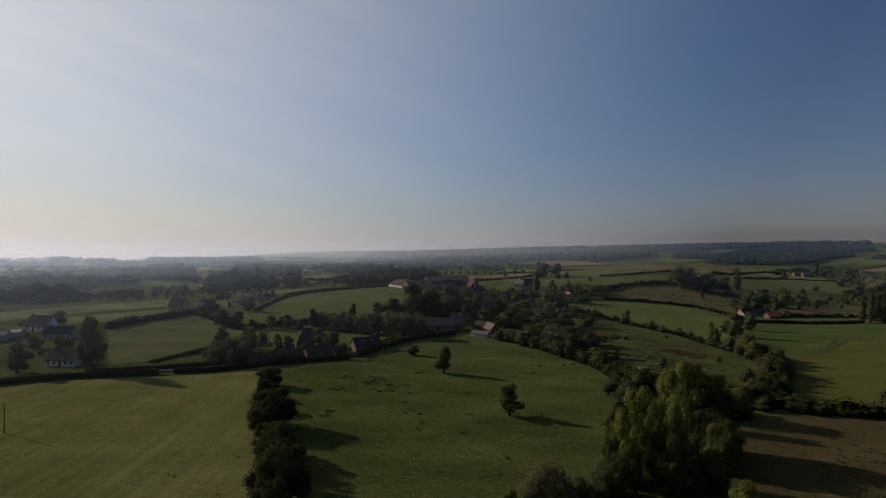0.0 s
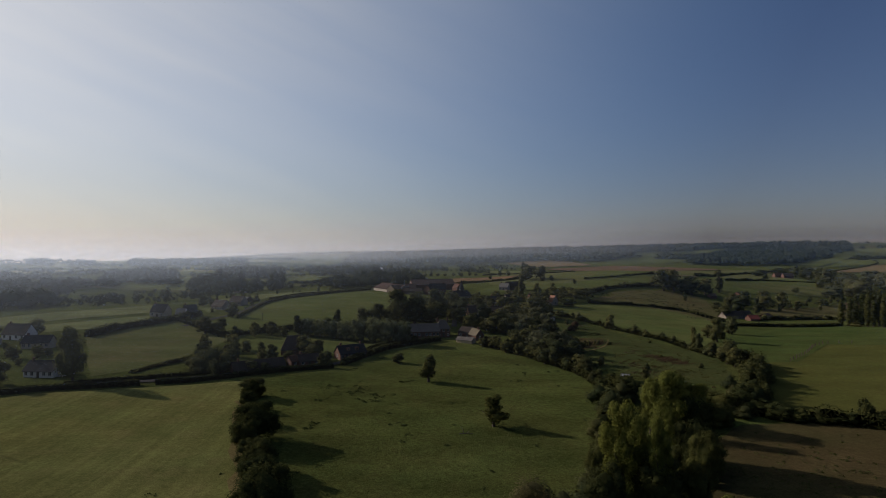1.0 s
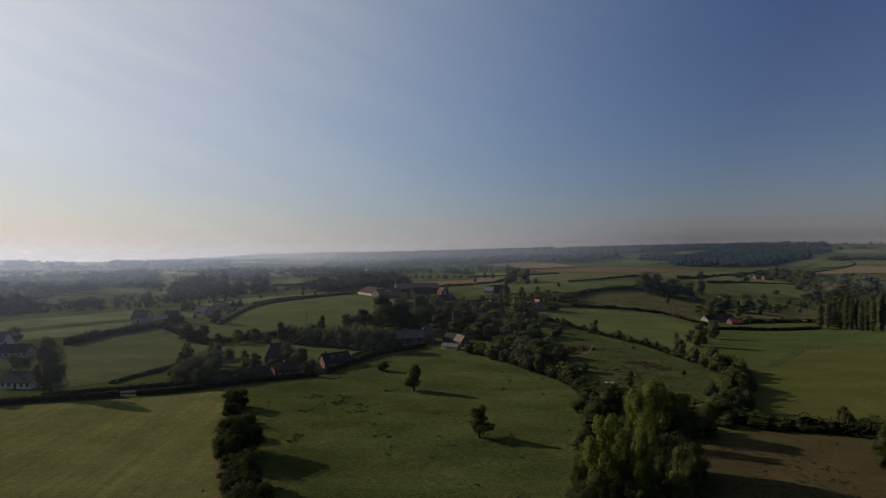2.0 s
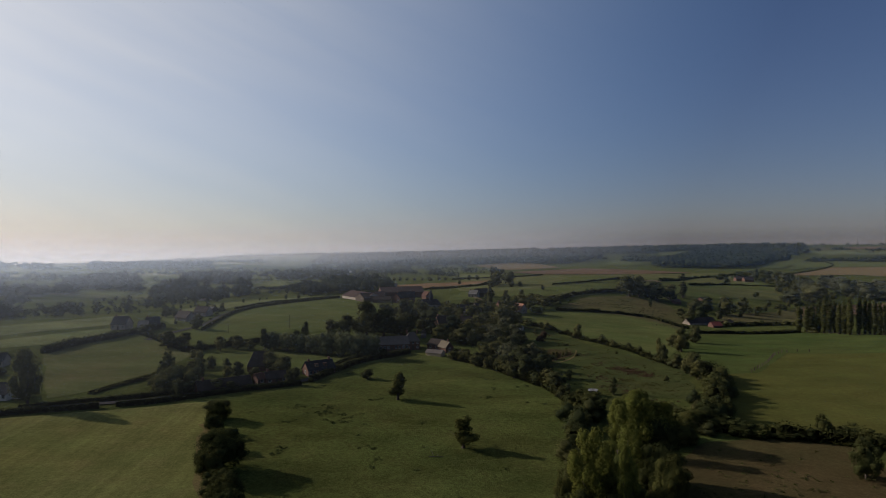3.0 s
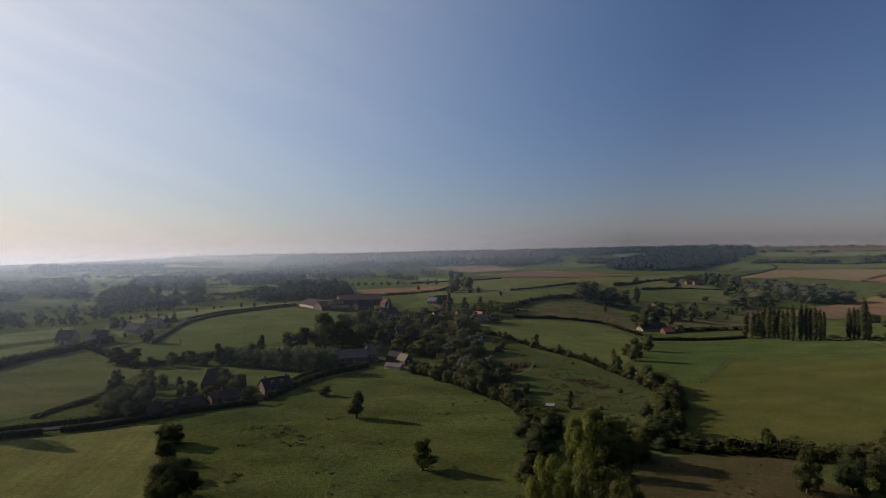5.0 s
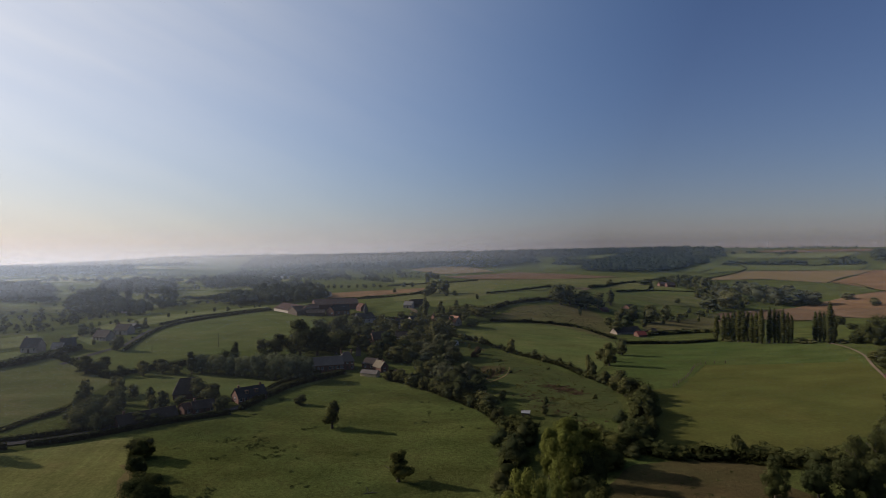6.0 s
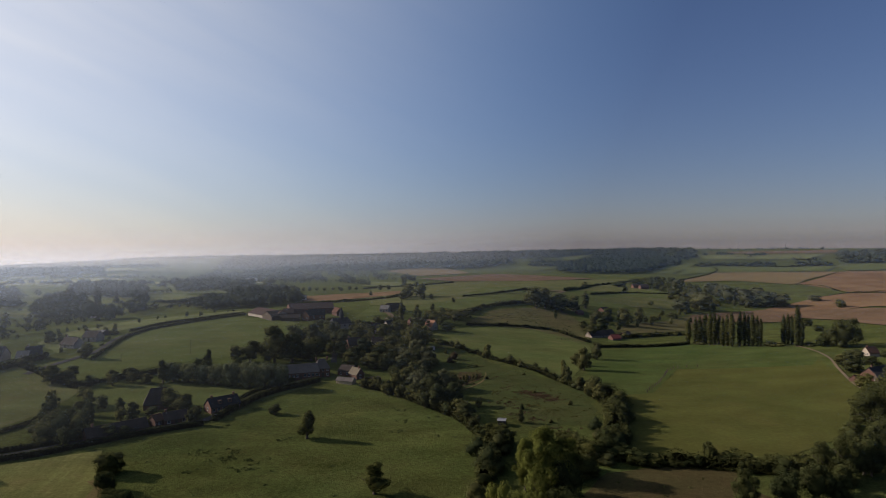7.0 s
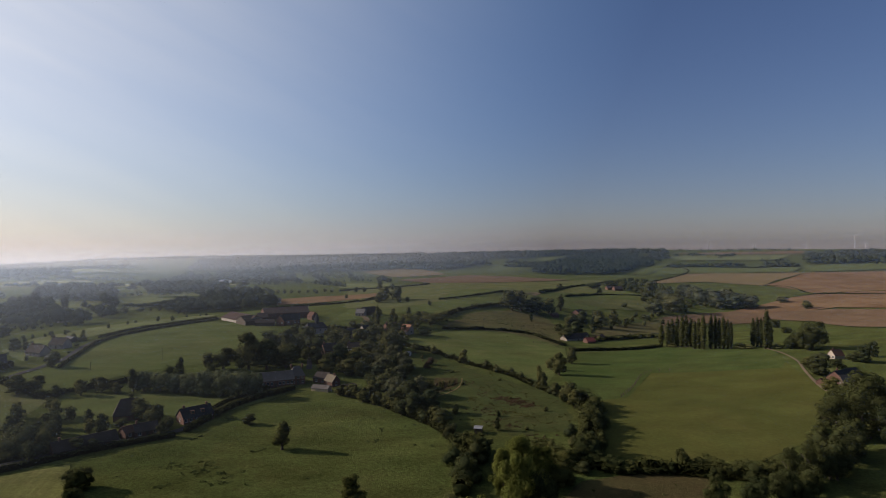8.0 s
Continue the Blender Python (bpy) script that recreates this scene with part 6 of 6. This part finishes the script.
# --- right side
house("long_cottage", "long dark-roofed cottage with pale gable", (221, 439), (246, 447), 7.5, 2.8, 6.0, CREAM_WALL, DARK_ROOF, 7, 1, 3, 1)
house("red_barn", "low barn with bright red sheet roof", (233, 427), (240, 427), 8.0, 2.0, 4.4, BRICK_WALL, BRIGHT_RED, 0, category="barn")
house("farm_shed", "small brick shed beside the red barn", (254, 444), (263, 451), 6.0, 2.4, 4.4, BRICK_WALL, PINK_ROOF, 0, category="shed")
house("far_farm", "distant brick farmhouse with pale roof", (489, 832), (501, 831), 9.0, 3.6, 7.0, BRICK_WALL, PINK_ROOF, 0)
house("far_farm", "distant brick barn with faded roof", (495, 821), (508, 820), 9.0, 3.6, 7.5, BRICK_WALL, PINK_ROOF, 0)
house("far_shed", "distant brown shed among trees", (303, 573), (313, 578), 9.0, 3.0, 6.0, BRICK_WALL, DARK_ROOF, 0, category="shed")
house("far_shed", "distant low brown shed by the track", (265, 555), (271, 555), 8.0, 3.0, 5.0, BRICK_WALL, PINK_ROOF, 0, category="shed")
house("gable_house", "pale gable house with red tile roof", (314, 286), (313, 280), 6.0, 2.7, 5.6, CREAM_WALL, DULL_TILE, 2, 1, None, 1, along="y", gable_windows=1)
house("slate_house", "brick house with broad slate roof among trees", (263.2, 231.3), (281.8, 235.7), 8.0, 2.9, 6.4, BRICK_WALL, SLATE, 4, 1, 1, 1)
house("slate_wing", "gabled slate-roofed dark timber wing", (264.2, 236.1), (261.5, 229.5), 6.0, 2.3, 5.0, WOOD_DARK, SLATE, 1, 1, None, 0, along="y", category="house")
house("tile_shed", "small shed with red tile roof by the track", (254.5, 233.9), (258.5, 235.4), 3.6, 1.9, 3.4, BRICK_WALL, DULL_TILE, 0, category="shed")
house("yard_shed", "low yard shed with pale pink roof", (252.2, 219.4), (253.8, 216.5), 5.0, 2.2, 3.4, CREAM_WALL, PINK_ROOF, 0, category="shed")
house("field_shelter", "open field shelter with flat grey sheet roof", (70.3, 216.4), (72.8, 215.2), 3.4, 2.2, 2.5, WOOD_DARK, METAL_ROOF, 0, category="shed")
house("field_hut", "small pale hut in the scrub pasture", (73.4, 362.2), (75.6, 360.6), 3.0, 2.0, 2.8, WHITE_WALL, METAL_ROOF, 0, category="shed")
for a, b in (((-125, 1330), (-107, 1320)), ((-158, 1231), (-145, 1252)), ((-194, 1196), (-189, 1220)), ((-92, 1343), (-85, 1338)), ((-152, 1924), (-128, 1908))):
    house("far_shed", "distant white shed in the haze", a, b, 14.0, 6.0, 8.5, WHITE_WALL, METAL_ROOF, 0, category="shed", group="distant white sheds")


# ---------------------------------------------------------------- lanes and tracks
def lane(name, label, line, width, material, lift=0.12):
    pts = smooth_line(line, 4.0)
    xy = np.array([(p.x, p.y) for p in pts])
    tang = np.gradient(xy, axis=0)
    tang /= np.linalg.norm(tang, axis=1)[:, None]
    side = np.stack([-tang[:, 1], tang[:, 0]], 1)
    rows = [xy + side * width * s for s in (-0.5, -0.17, 0.17, 0.5)]
    verts = []
    for k in range(len(pts)):
        for s, row in enumerate(rows):
            x, y = row[k]
            verts.append((x, y, ground(x, y) + lift + (0.06 if s in (1, 2) else 0) + 0.0004 * math.hypot(x, y)))
    faces = [(k * 4 + s, k * 4 + s + 1, k * 4 + s + 5, k * 4 + s + 4) for k in range(len(pts) - 1) for s in range(3)]
    ob = mesh_object(name, verts, faces, material, smooth=True)
    tagged(ob, label, "road", kind="structure")


lane("road", "narrow grey asphalt lane between hedges", [(-132.3, 327.8), (-127.8, 346.8), (-122.2, 363.2), (-117.3, 381.7), (-118, 418), (-113, 448), (-98, 475), (-75, 504), (-49, 543)], 3.6, ASPHALT, 0.25)
lane("road", "narrow asphalt lane between clipped hedges", [(-150.7, 189.3), (-135.9, 199.0), (-115.2, 209.2), (-88.8, 216.9), (-69.8, 228.5), (-50.0, 236.8), (-36.5, 243.9), (-23.8, 269.4), (-11.8, 284.9), (1.8, 297.4)], 3.6, ASPHALT, 0.25)
lane("track", "pale dirt track to the gable house", [(317, 337), (308, 313), (293, 287), (273.2, 262.6), (251.9, 234.1), (243.4, 218.8)], 1.5, DIRT, 0.25)
lane("track", "pale dirt farm track on the slope", [(267, 675), (283, 669), (311, 690), (288, 657)], 5.0, DIRT, 0.4)
lane("road", "village street between gardens", [(14.5, 331.9), (15.7, 351.6), (17.0, 373.4), (17.8, 397.9)], 3.0, ASPHALT, 0.25)
lane("track", "farm yard track", [(60, 465), (69, 501), (67, 522)], 5.0, DIRT, 0.3)


# ---------------------------------------------------------------- posts, poles, turbines, small things
def pole(spot, h, label, wires=True):
    x, y = spot
    root = empty("utility_pole", pose(x, y, ground(x, y), 0, 0, 30))
    tagged(root, label, "pole", "utility poles")
    bm = bmesh.new()
    limb(bm, (0, 0, -0.5), (0, 0, h), 0.14, 0.09, 8)
    part("post", bm, BARK, root)
    bm = bmesh.new()
    box(bm, -0.7, -0.05, h - 0.6, 0.7, 0.05, h - 0.48)
    part("crossarm", bm, BARK, root)


for p, h in (((-105.4, 143.9), 7.5), ((-64.3, 365.8), 8.0), ((-96.2, 351.2), 4.5), ((-30.8, 111.5), 7.0)):
    pole(p, h, "weathered wooden utility pole in a meadow")


def fence(label, line, gap, h, name="fence"):
    root = None
    r = random.Random(len(line) * 7 + int(line[0][0]))
    bm = bmesh.new()
    limb(bm, (0, 0, -0.3), (0, 0, 1), 0.24, 0.2, 6)
    me = bpy.data.meshes.new("post")
    bm.to_mesh(me)
    bm.free()
    me.materials.append(WOOD_DARK)
    pts = smooth_line(line, gap)
    root = empty(name, pose(pts[0].x, pts[0].y, ground(pts[0].x, pts[0].y)))
    tagged(root, label, "fence")
    for p in pts:
        o = new("post", me)
        o.parent = root
        o.matrix_basis = root.matrix_world.inverted() @ pose(p.x, p.y, ground(p.x, p.y), r.uniform(-6, 6), r.uniform(-6, 6), 0) @ Matrix.Diagonal((1, 1, h * r.uniform(0.85, 1.1), 1))


fence("row of dark wooden fence posts across grass", [(152.7, 248.5), (171.7, 267.6), (190.5, 289.8), (202.5, 298.6), (214.2, 297.8)], 4.2, 1.8)
fence("wooden post fence beside the pasture", [(186, 425), (195, 413), (196, 392)], 3.0, 1.3)


def turbine(x, y, z, h, turn):
    root = empty("wind_turbine", pose(x, y, z, 0, 0, turn))
    tagged(root, "distant white three-bladed wind turbine on the skyline", "wind turbine", "wind turbines")
    bm = bmesh.new()
    limb(bm, (0, 0, -40), (0, 0, h), 2.2, 1.3, 10)
    part("tower", bm, STEEL_WHITE, root)
    bm = bmesh.new()
    box(bm, -2.0, -5, h - 1.5, 2.0, 6, h + 2.5)
    part("nacelle", bm, STEEL_WHITE, root)
    for k in range(3):
        a = radians(120 * k + turn * 3)
        bm = bmesh.new()
        limb(bm, (0, -6, h + 0.5), (0.62 * h * math.sin(a), -6, h + 0.5 + 0.62 * h * math.cos(a)), 1.3, 0.4, 6)
        part("blade", bm, STEEL_WHITE, root)


for k, (x, y, z, h) in enumerate(((2653, 3759, 58.0, 44), (2962, 3655, 60.5, 57), (3280, 3570, 56.6, 53), (3640, 3472, 60.7, 53), (3973, 3382, 68.9, 101), (4051, 3361, 73.0, 41))):
    turbine(x, y, z, h, 20 + 31 * k)


def fallen_branch(spot):
    x, y = spot
    root = empty("fallen_branch", pose(x, y, ground(x, y), 0, 0, 10))
    tagged(root, "bleached fallen branch lying in the pasture", "branch")
    for a, b, r0 in (((-2.6, 0.4, 0.1), (1.6, -0.6, 0.35), 0.16), ((-0.6, 0, 0.2), (-1.0, 0.4, 2.0), 0.12), ((-1.0, 0.4, 2.0), (-1.9, 0.5, 3.1), 0.08), ((0.6, -0.3, 0.2), (1.9, 0.5, 0.9), 0.09), ((1.6, -0.6, 0.3), (3.4, -1.2, 0.2), 0.1)):
        bm = bmesh.new()
        limb(bm, Vector(a) * 0.62, Vector(b) * 0.62, r0 * 0.8, r0 * 0.5, 6)
        part("bough", bm, DEAD_WOOD, root)


fallen_branch((10.1, 160.8))


def tussocks(label, spots, material, seed, size=0.34, name="grass_tussocks"):
    """Clumps of coarse grass: (x, y, spread, how many)."""
    r = rng(seed)
    allp, alln = [], []
    for x, y, spread, many in spots:
        for _ in range(many):
            cx, cy = x + r.normal(0, spread), y + r.normal(0, spread * 0.7)
            k = r.integers(8, 18)
            d = r.normal(0, 1, (k, 3))
            d[:, 2] = np.abs(d[:, 2])
            d /= np.linalg.norm(d, axis=1)[:, None]
            s = r.uniform(0.35, 0.9)
            allp.append(np.array((cx, cy, ground(cx, cy) + 0.05)) + d * s * np.array((1.3, 1.3, 0.3)))
            alln.append(d)
    v, f = leaf_cards(r, np.concatenate(allp), np.concatenate(alln), size)
    ob = mesh_object(name, v, f.tolist(), material)
    tagged(ob, label, "grass", kind="stuff")


def spots(pts, spread, many):
    return [(x, y, spread, many) for x, y in pts]


tussocks("dark coarse tussocks and nettles in the pasture",
         spots([(-22.7, 202.6), (-26.2, 200.1), (-15.6, 197.7), (-16.9, 191.3), (-33.1, 208.3), (-24.3, 208.8)], 2.2, 7)
         + spots([(-33.1, 168.3), (-9.2, 167.2), (-31.6, 164.7), (32.0, 217.0), (36.6, 228.8), (34.8, 243.8), (-7.9, 216.3), (-20.2, 256.0), (-28.4, 233.9), (-35.0, 191.6), (49.6, 232.0)], 1.5, 4)
         + [(r0[0], r0[1], 34, 8) for r0 in ((-14.7, 186.1), (15.3, 139.4), (-17.3, 137.3), (38.5, 188.4))], LEAF_GREEN, 5)
tussocks("brown bracken and weeds on the scrub pasture",
         spots([(100.1, 253.7), (103.6, 249.0), (83.1, 291.3), (74.5, 281.4), (81.5, 246.0), (86.0, 240.7), (84.8, 346.2), (81.7, 370.8), (87.2, 221.1), (84.3, 229.2), (93.5, 206.1), (95.3, 266.8), (91.6, 290.0)], 3.2, 11), LEAF_RUST, 6, 0.42)
tussocks("weedy tussocks in the brown field", [(x, y, 12, 34) for x, y in ((80.8, 134.5), (97.9, 144.8), (67.0, 125.2), (82.5, 125.4))], LEAF_RUSTY, 7)
tussocks("rough weeds on the ochre pasture", [(x, y, 14, 40) for x, y in ((166, 525), (192, 520), (212, 501), (217, 477))], LEAF_DARK, 8, 0.6)


# ---------------------------------------------------------------- gardens and thickets between the houses
def thicket(name, label, corners, gap, low, high, style, material, detail, group, seed):
    """Trees strewn over a plot, clear of the buildings and of the ground just in front of them."""
    r = random.Random(seed)
    xs, ys = [p[0] for p in corners], [p[1] for p in corners]
    done = []
    for _ in range(int((max(xs) - min(xs)) * (max(ys) - min(ys)) / gap ** 2 * 3)):
        x, y = r.uniform(min(xs), max(xs)), r.uniform(min(ys), max(ys))
        if not inside(np.array([x]), np.array([y]), list(corners))[0]:
            continue
        if any(math.hypot(x - q[0], y - q[1]) < gap for q in done):
            continue
        if any(math.hypot(x - bx, y - by) < rad + 2.5 or math.hypot(x - bx, y - by + 7) < rad + 1 for bx, by, rad, *_ in BUILT):
            continue
        done.append((x, y, r.uniform(low, high), r.uniform(0.75, 1.15) * (low + high) / 2))
    plant(name, label, done, style, material, detail, group)


VILLAGE = [(-28.9, 345.9), (-20, 403), (1, 418), (18, 420), (40, 440), (73, 438), (86, 418), (64.6, 346.8), (69.1, 282.3), (62.4, 227.1), (54.8, 243.7), (37.9, 274.1), (39.6, 307.3), (27.3, 329.9), (14.8, 351.8), (-14.2, 343.2)]
thicket("village_tree", "dark garden tree in the wooded village", VILLAGE, 9.5, 4.5, 9.0, "dome", LEAF_DARK, "mid", "trees of the village", 3)
thicket("village_tree", "olive garden tree in the wooded village", VILLAGE, 16.0, 3.5, 7.0, "dome", LEAF_OLIVE, "mid", "trees of the village", 13)
thicket("village_tree", "grey-leaved willow in the wooded village", VILLAGE, 22.0, 5.0, 9.0, "tall", LEAF_GREY, "mid", "trees of the village", 14)
thicket("village_shrub", "mixed green shrub in village gardens", VILLAGE, 13.0, 3.0, 5.5, "dome", LEAF_OLIVE, "mid", "shrubs of the village", 4)
thicket("village_tree", "dark tree beyond the church", [(65, 437), (69, 501), (101, 540), (146, 529), (130, 490), (98, 455)], 12.0, 5.0, 9.0, "round", LEAF_DARK, "mid", "trees of the village", 5)
thicket("garden_tree", "dark tree round the low brick houses", [(-74.7, 235.3), (-72.0, 263.3), (-59.0, 268.0), (-39.7, 253.1), (-39.3, 238.4), (-55.5, 228.4), (-68.4, 220.7)], 8.0, 3.5, 7.0, "round", LEAF_DARK, "mid", "trees round the low houses", 6)
thicket("shrub", "dark scrub in the hedge corner", [(-88.5, 227.5), (-99.4, 255.4), (-84.5, 265.9), (-72.9, 234.9), (-77.1, 222.5)], 6.5, 3.0, 6.0, "bush", LEAF_DARK, "mid", "shrubs by the lane", 7)
thicket("willow_tree", "rounded willow behind the row", [(-63.0, 307.7), (-68.7, 335.4), (-44.8, 336.6), (-13.4, 324.7), (-9.5, 292.1), (-35.0, 300.1)], 12.0, 5.0, 8.0, "dome", LEAF_GREEN, "mid", "row of rounded willows", 8)
thicket("hedgerow_tree", "dark tree in the farmstead hedge", [(212, 449), (270, 539), (346, 583), (429, 601), (395, 554), (308, 510), (231, 452)], 15.0, 5.0, 8.5, "round", LEAF_DARK, "mid", "trees round the farmstead", 9)
thicket("copse_tree", "grey-green tree of the valley copse", [(503, 641), (601, 750), (633, 703), (574, 625)], 14.0, 6.0, 10.0, "dome", LEAF_GREY, "mid", "valley copse", 10)
thicket("tree", "leafy tree of the stream thicket", [(75.9, 167.6), (87.5, 193.0), (105.1, 206.2), (104.6, 188.4), (97.8, 172.8), (84.4, 169.6)], 6.5, 3.5, 6.5, "bush", LEAF_DARK, "near", "stream thicket", 11)
thicket("tree", "leafy tree near the slate house", [(186.0, 175.6), (234.3, 212.1), (272.5, 217.3), (227.4, 174.5), (196.1, 166.6)], 8.0, 5.0, 9.0, "round", LEAF_GREEN, "near", "trees by the farm track", 12)
thicket("hedgerow_tree", "dark tree of the valley tree belt", [(570, 971), (674, 1031), (549, 723), (480, 625), (426, 612), (495, 765)], 15.0, 6.0, 11.0, "dome", LEAF_DARK, "mid", "valley tree belt", 15)
thicket("shrub", "small thorn bush on the scrub pasture", [(78.0, 370.6), (96.4, 338.1), (121.2, 266.8), (107.6, 215.8), (82.5, 212.1), (76.6, 242.9), (69.1, 282.3)], 19.0, 0.9, 3.8, "bush", LEAF_OLIVE, "mid", "thorn bushes of the scrub pasture", 16)
thicket("garden_tree", "dark tree beside the low weathered roof", [(-90.7, 233.2), (-102.4, 273.0), (-92.6, 284.9), (-78.3, 264.6), (-72.8, 229.4), (-80.3, 218.3)], 7.0, 4.0, 7.5, "dome", LEAF_DARK, "mid", "trees round the low houses", 17)
thicket("garden_shrub", "small dark shrub in the cottage gardens", [(-160.0, 201.0), (-233.2, 292.9), (-218.1, 310.7), (-169.8, 283.9), (-129.2, 227.6), (-125.8, 213.8)], 9.0, 1.4, 4.0, "dome", LEAF_DARK, "mid", "shrubs of the cottage gardens", 18)
thicket("garden_shrub", "small dark shrub round the lane houses", [(-142.9, 366.5), (-172, 457), (-153, 493), (-130, 496), (-114.0, 375.3)], 11.0, 1.5, 4.5, "dome", LEAF_DARK, "mid", "shrubs round the lane houses", 19)
tussocks("rough grass and weeds over the scrub pasture", [(x, y, 11, 60) for x, y in ((87.7, 330.7), (94.6, 299.6), (101.8, 276.5), (109.0, 258.7), (90.1, 231.6), (103.6, 228.2), (87.0, 258.5))], LEAF_OLIVE, 9, 0.3)
tussocks("coarse weeds along the ochre slope", [(x, y, 16, 40) for x, y in ((183, 541), (212, 543), (227, 524))], LEAF_RUSTY, 10, 0.5)


# --- the kitchen garden on the scrub pasture, its footpath, and the withered bracken below it
def vegetable_row(x0, y0, x1, y1, tall):
    hedge("row of withered vegetables in the kitchen garden", [(x0, y0), ((x0 + x1) / 2 + 0.3, (y0 + y1) / 2), (x1, y1)], tall, 0.9, LEAF_RUST if tall < 0.6 else LEAF_OLIVE, 0.7, 0.22, 12, "vegetable_row")["category"] = "vegetables"


for k in range(7):
    vegetable_row(70.6 + 2.2 * k, 277.5 + 1.9 * k, 75.6 + 2.0 * k, 293.0 + 1.2 * k, 0.45 + 0.25 * (k % 3))
lane("footpath", "trodden earth path round the kitchen garden", [(62.5, 263.5), (66.5, 268.0), (75.1, 273.1), (83.5, 282.6), (88.5, 292.5), (91.5, 302.0)], 0.9, DRY, 0.1)
tussocks("patch of withered red-brown bracken", [(100.4, 258.0, 2.4, 60), (102.9, 252.5, 2.6, 80), (105.0, 246.0, 2.0, 40), (96.5, 260.5, 1.6, 22)], LEAF_RUST, 17, 0.34)
tussocks("dark sedge clumps on the scrub pasture", [(93.0, 240.0, 3.0, 30), (88.0, 250.0, 2.2, 20), (84.5, 262.5, 1.8, 16), (97.5, 232.0, 2.5, 22), (91.0, 318.0, 3.0, 30), (84.0, 330.0, 3.0, 26)], LEAF_OLIVE, 18, 0.3)


# --- a car parked by the lane houses
def car(x, y, turn, paint):
    root = empty("car", pose(x, y, ground(x, y) + 0.28, 0, 0, turn))
    tagged(root, "small white car parked beside the lane", "car")
    bm = bmesh.new()
    box(bm, -2.0, -0.85, 0.25, 2.0, 0.85, 0.85)
    bmesh.ops.bevel(bm, geom=bm.edges[:], offset=0.14, segments=2, affect="EDGES")
    part("body", bm, paint, root)
    bm = bmesh.new()
    low = [bm.verts.new(p) for p in ((-1.75, -0.76, 0.86), (1.05, -0.76, 0.86), (1.05, 0.76, 0.86), (-1.75, 0.76, 0.86))]
    top = [bm.verts.new(p) for p in ((-1.4, -0.62, 1.42), (0.35, -0.62, 1.42), (0.35, 0.62, 1.42), (-1.4, 0.62, 1.42))]
    bm.faces.new(top)
    bm.faces.new(low[::-1])
    for k in range(4):
        bm.faces.new((low[k], low[(k + 1) % 4], top[(k + 1) % 4], top[k]))
    part("windows", bm, GLASS, root, "dark car windows")
    bm = bmesh.new()
    box(bm, -1.38, -0.6, 1.424, 0.33, 0.6, 1.47)
    part("roof", bm, paint, root)
    for wx in (-1.25, 1.25):
        for wy in (-0.78, 0.62):
            bm = bmesh.new()
            limb(bm, (wx, wy, 0.05), (wx, wy + 0.18, 0.05), 0.31, 0.31, 14)
            part("wheel", bm, SLATE, root, "black tyre")


car(-126.5, 383.5, 68, WHITE_PAINT)


# ---------------------------------------------------------------- see-through curved sheets standing in for distance haze
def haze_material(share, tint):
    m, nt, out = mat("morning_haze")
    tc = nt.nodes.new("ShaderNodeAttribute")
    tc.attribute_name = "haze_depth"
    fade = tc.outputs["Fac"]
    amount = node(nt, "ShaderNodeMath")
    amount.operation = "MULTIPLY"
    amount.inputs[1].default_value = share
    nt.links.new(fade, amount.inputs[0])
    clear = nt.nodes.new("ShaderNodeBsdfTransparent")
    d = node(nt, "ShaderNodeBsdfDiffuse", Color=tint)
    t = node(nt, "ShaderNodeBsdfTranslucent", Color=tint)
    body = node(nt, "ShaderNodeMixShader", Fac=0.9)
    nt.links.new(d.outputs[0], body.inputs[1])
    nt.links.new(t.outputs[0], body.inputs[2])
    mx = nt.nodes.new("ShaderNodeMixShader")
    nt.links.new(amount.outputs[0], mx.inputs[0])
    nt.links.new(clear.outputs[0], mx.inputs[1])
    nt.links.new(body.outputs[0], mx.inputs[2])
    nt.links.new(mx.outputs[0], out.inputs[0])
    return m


# opacity: thin at the ground, thickest a few tens of metres up, fading out above
# and raised on the west, to put the sun's forward glow into the sheets
SUN_SIDE_GAIN = 1.6


def smooth(a):
    q = min(1, max(0, (a - radians(-45)) / radians(50)))
    return q * q * (3 - 2 * q)


LAYERS = ((-3, 0.0), (3, 0.06), (9, 0.28), (18, 0.7), (28, 1.0), (44, 0.8), (70, 0.3), (110, 0.08), (160, 0.0))
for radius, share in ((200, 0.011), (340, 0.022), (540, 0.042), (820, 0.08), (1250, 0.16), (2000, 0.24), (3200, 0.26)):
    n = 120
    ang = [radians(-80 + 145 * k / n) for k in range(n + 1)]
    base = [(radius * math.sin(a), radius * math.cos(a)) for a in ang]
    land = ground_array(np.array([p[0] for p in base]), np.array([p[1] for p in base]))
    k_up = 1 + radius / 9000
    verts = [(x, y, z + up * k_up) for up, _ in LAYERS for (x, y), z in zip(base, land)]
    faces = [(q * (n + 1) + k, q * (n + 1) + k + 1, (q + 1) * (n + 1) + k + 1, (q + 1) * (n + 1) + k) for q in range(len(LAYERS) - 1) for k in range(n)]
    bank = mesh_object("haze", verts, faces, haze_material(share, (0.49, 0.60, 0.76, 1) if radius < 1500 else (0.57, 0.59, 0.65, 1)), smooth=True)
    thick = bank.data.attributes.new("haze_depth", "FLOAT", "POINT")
    sun_side_gain = [1 + SUN_SIDE_GAIN * (1 - smooth(a)) * (1.0 if radius < 1000 else 1000 / radius * 0.7) for a in ang]
    thick.data.foreach_set("value", [d * (1 + (w - 1) * max(0.0, min(1.0, (75 - up) / 45))) for up, d in LAYERS for w in sun_side_gain])
    tagged(bank, "thin see-through sheet standing in for distance haze", "haze", kind="stuff")
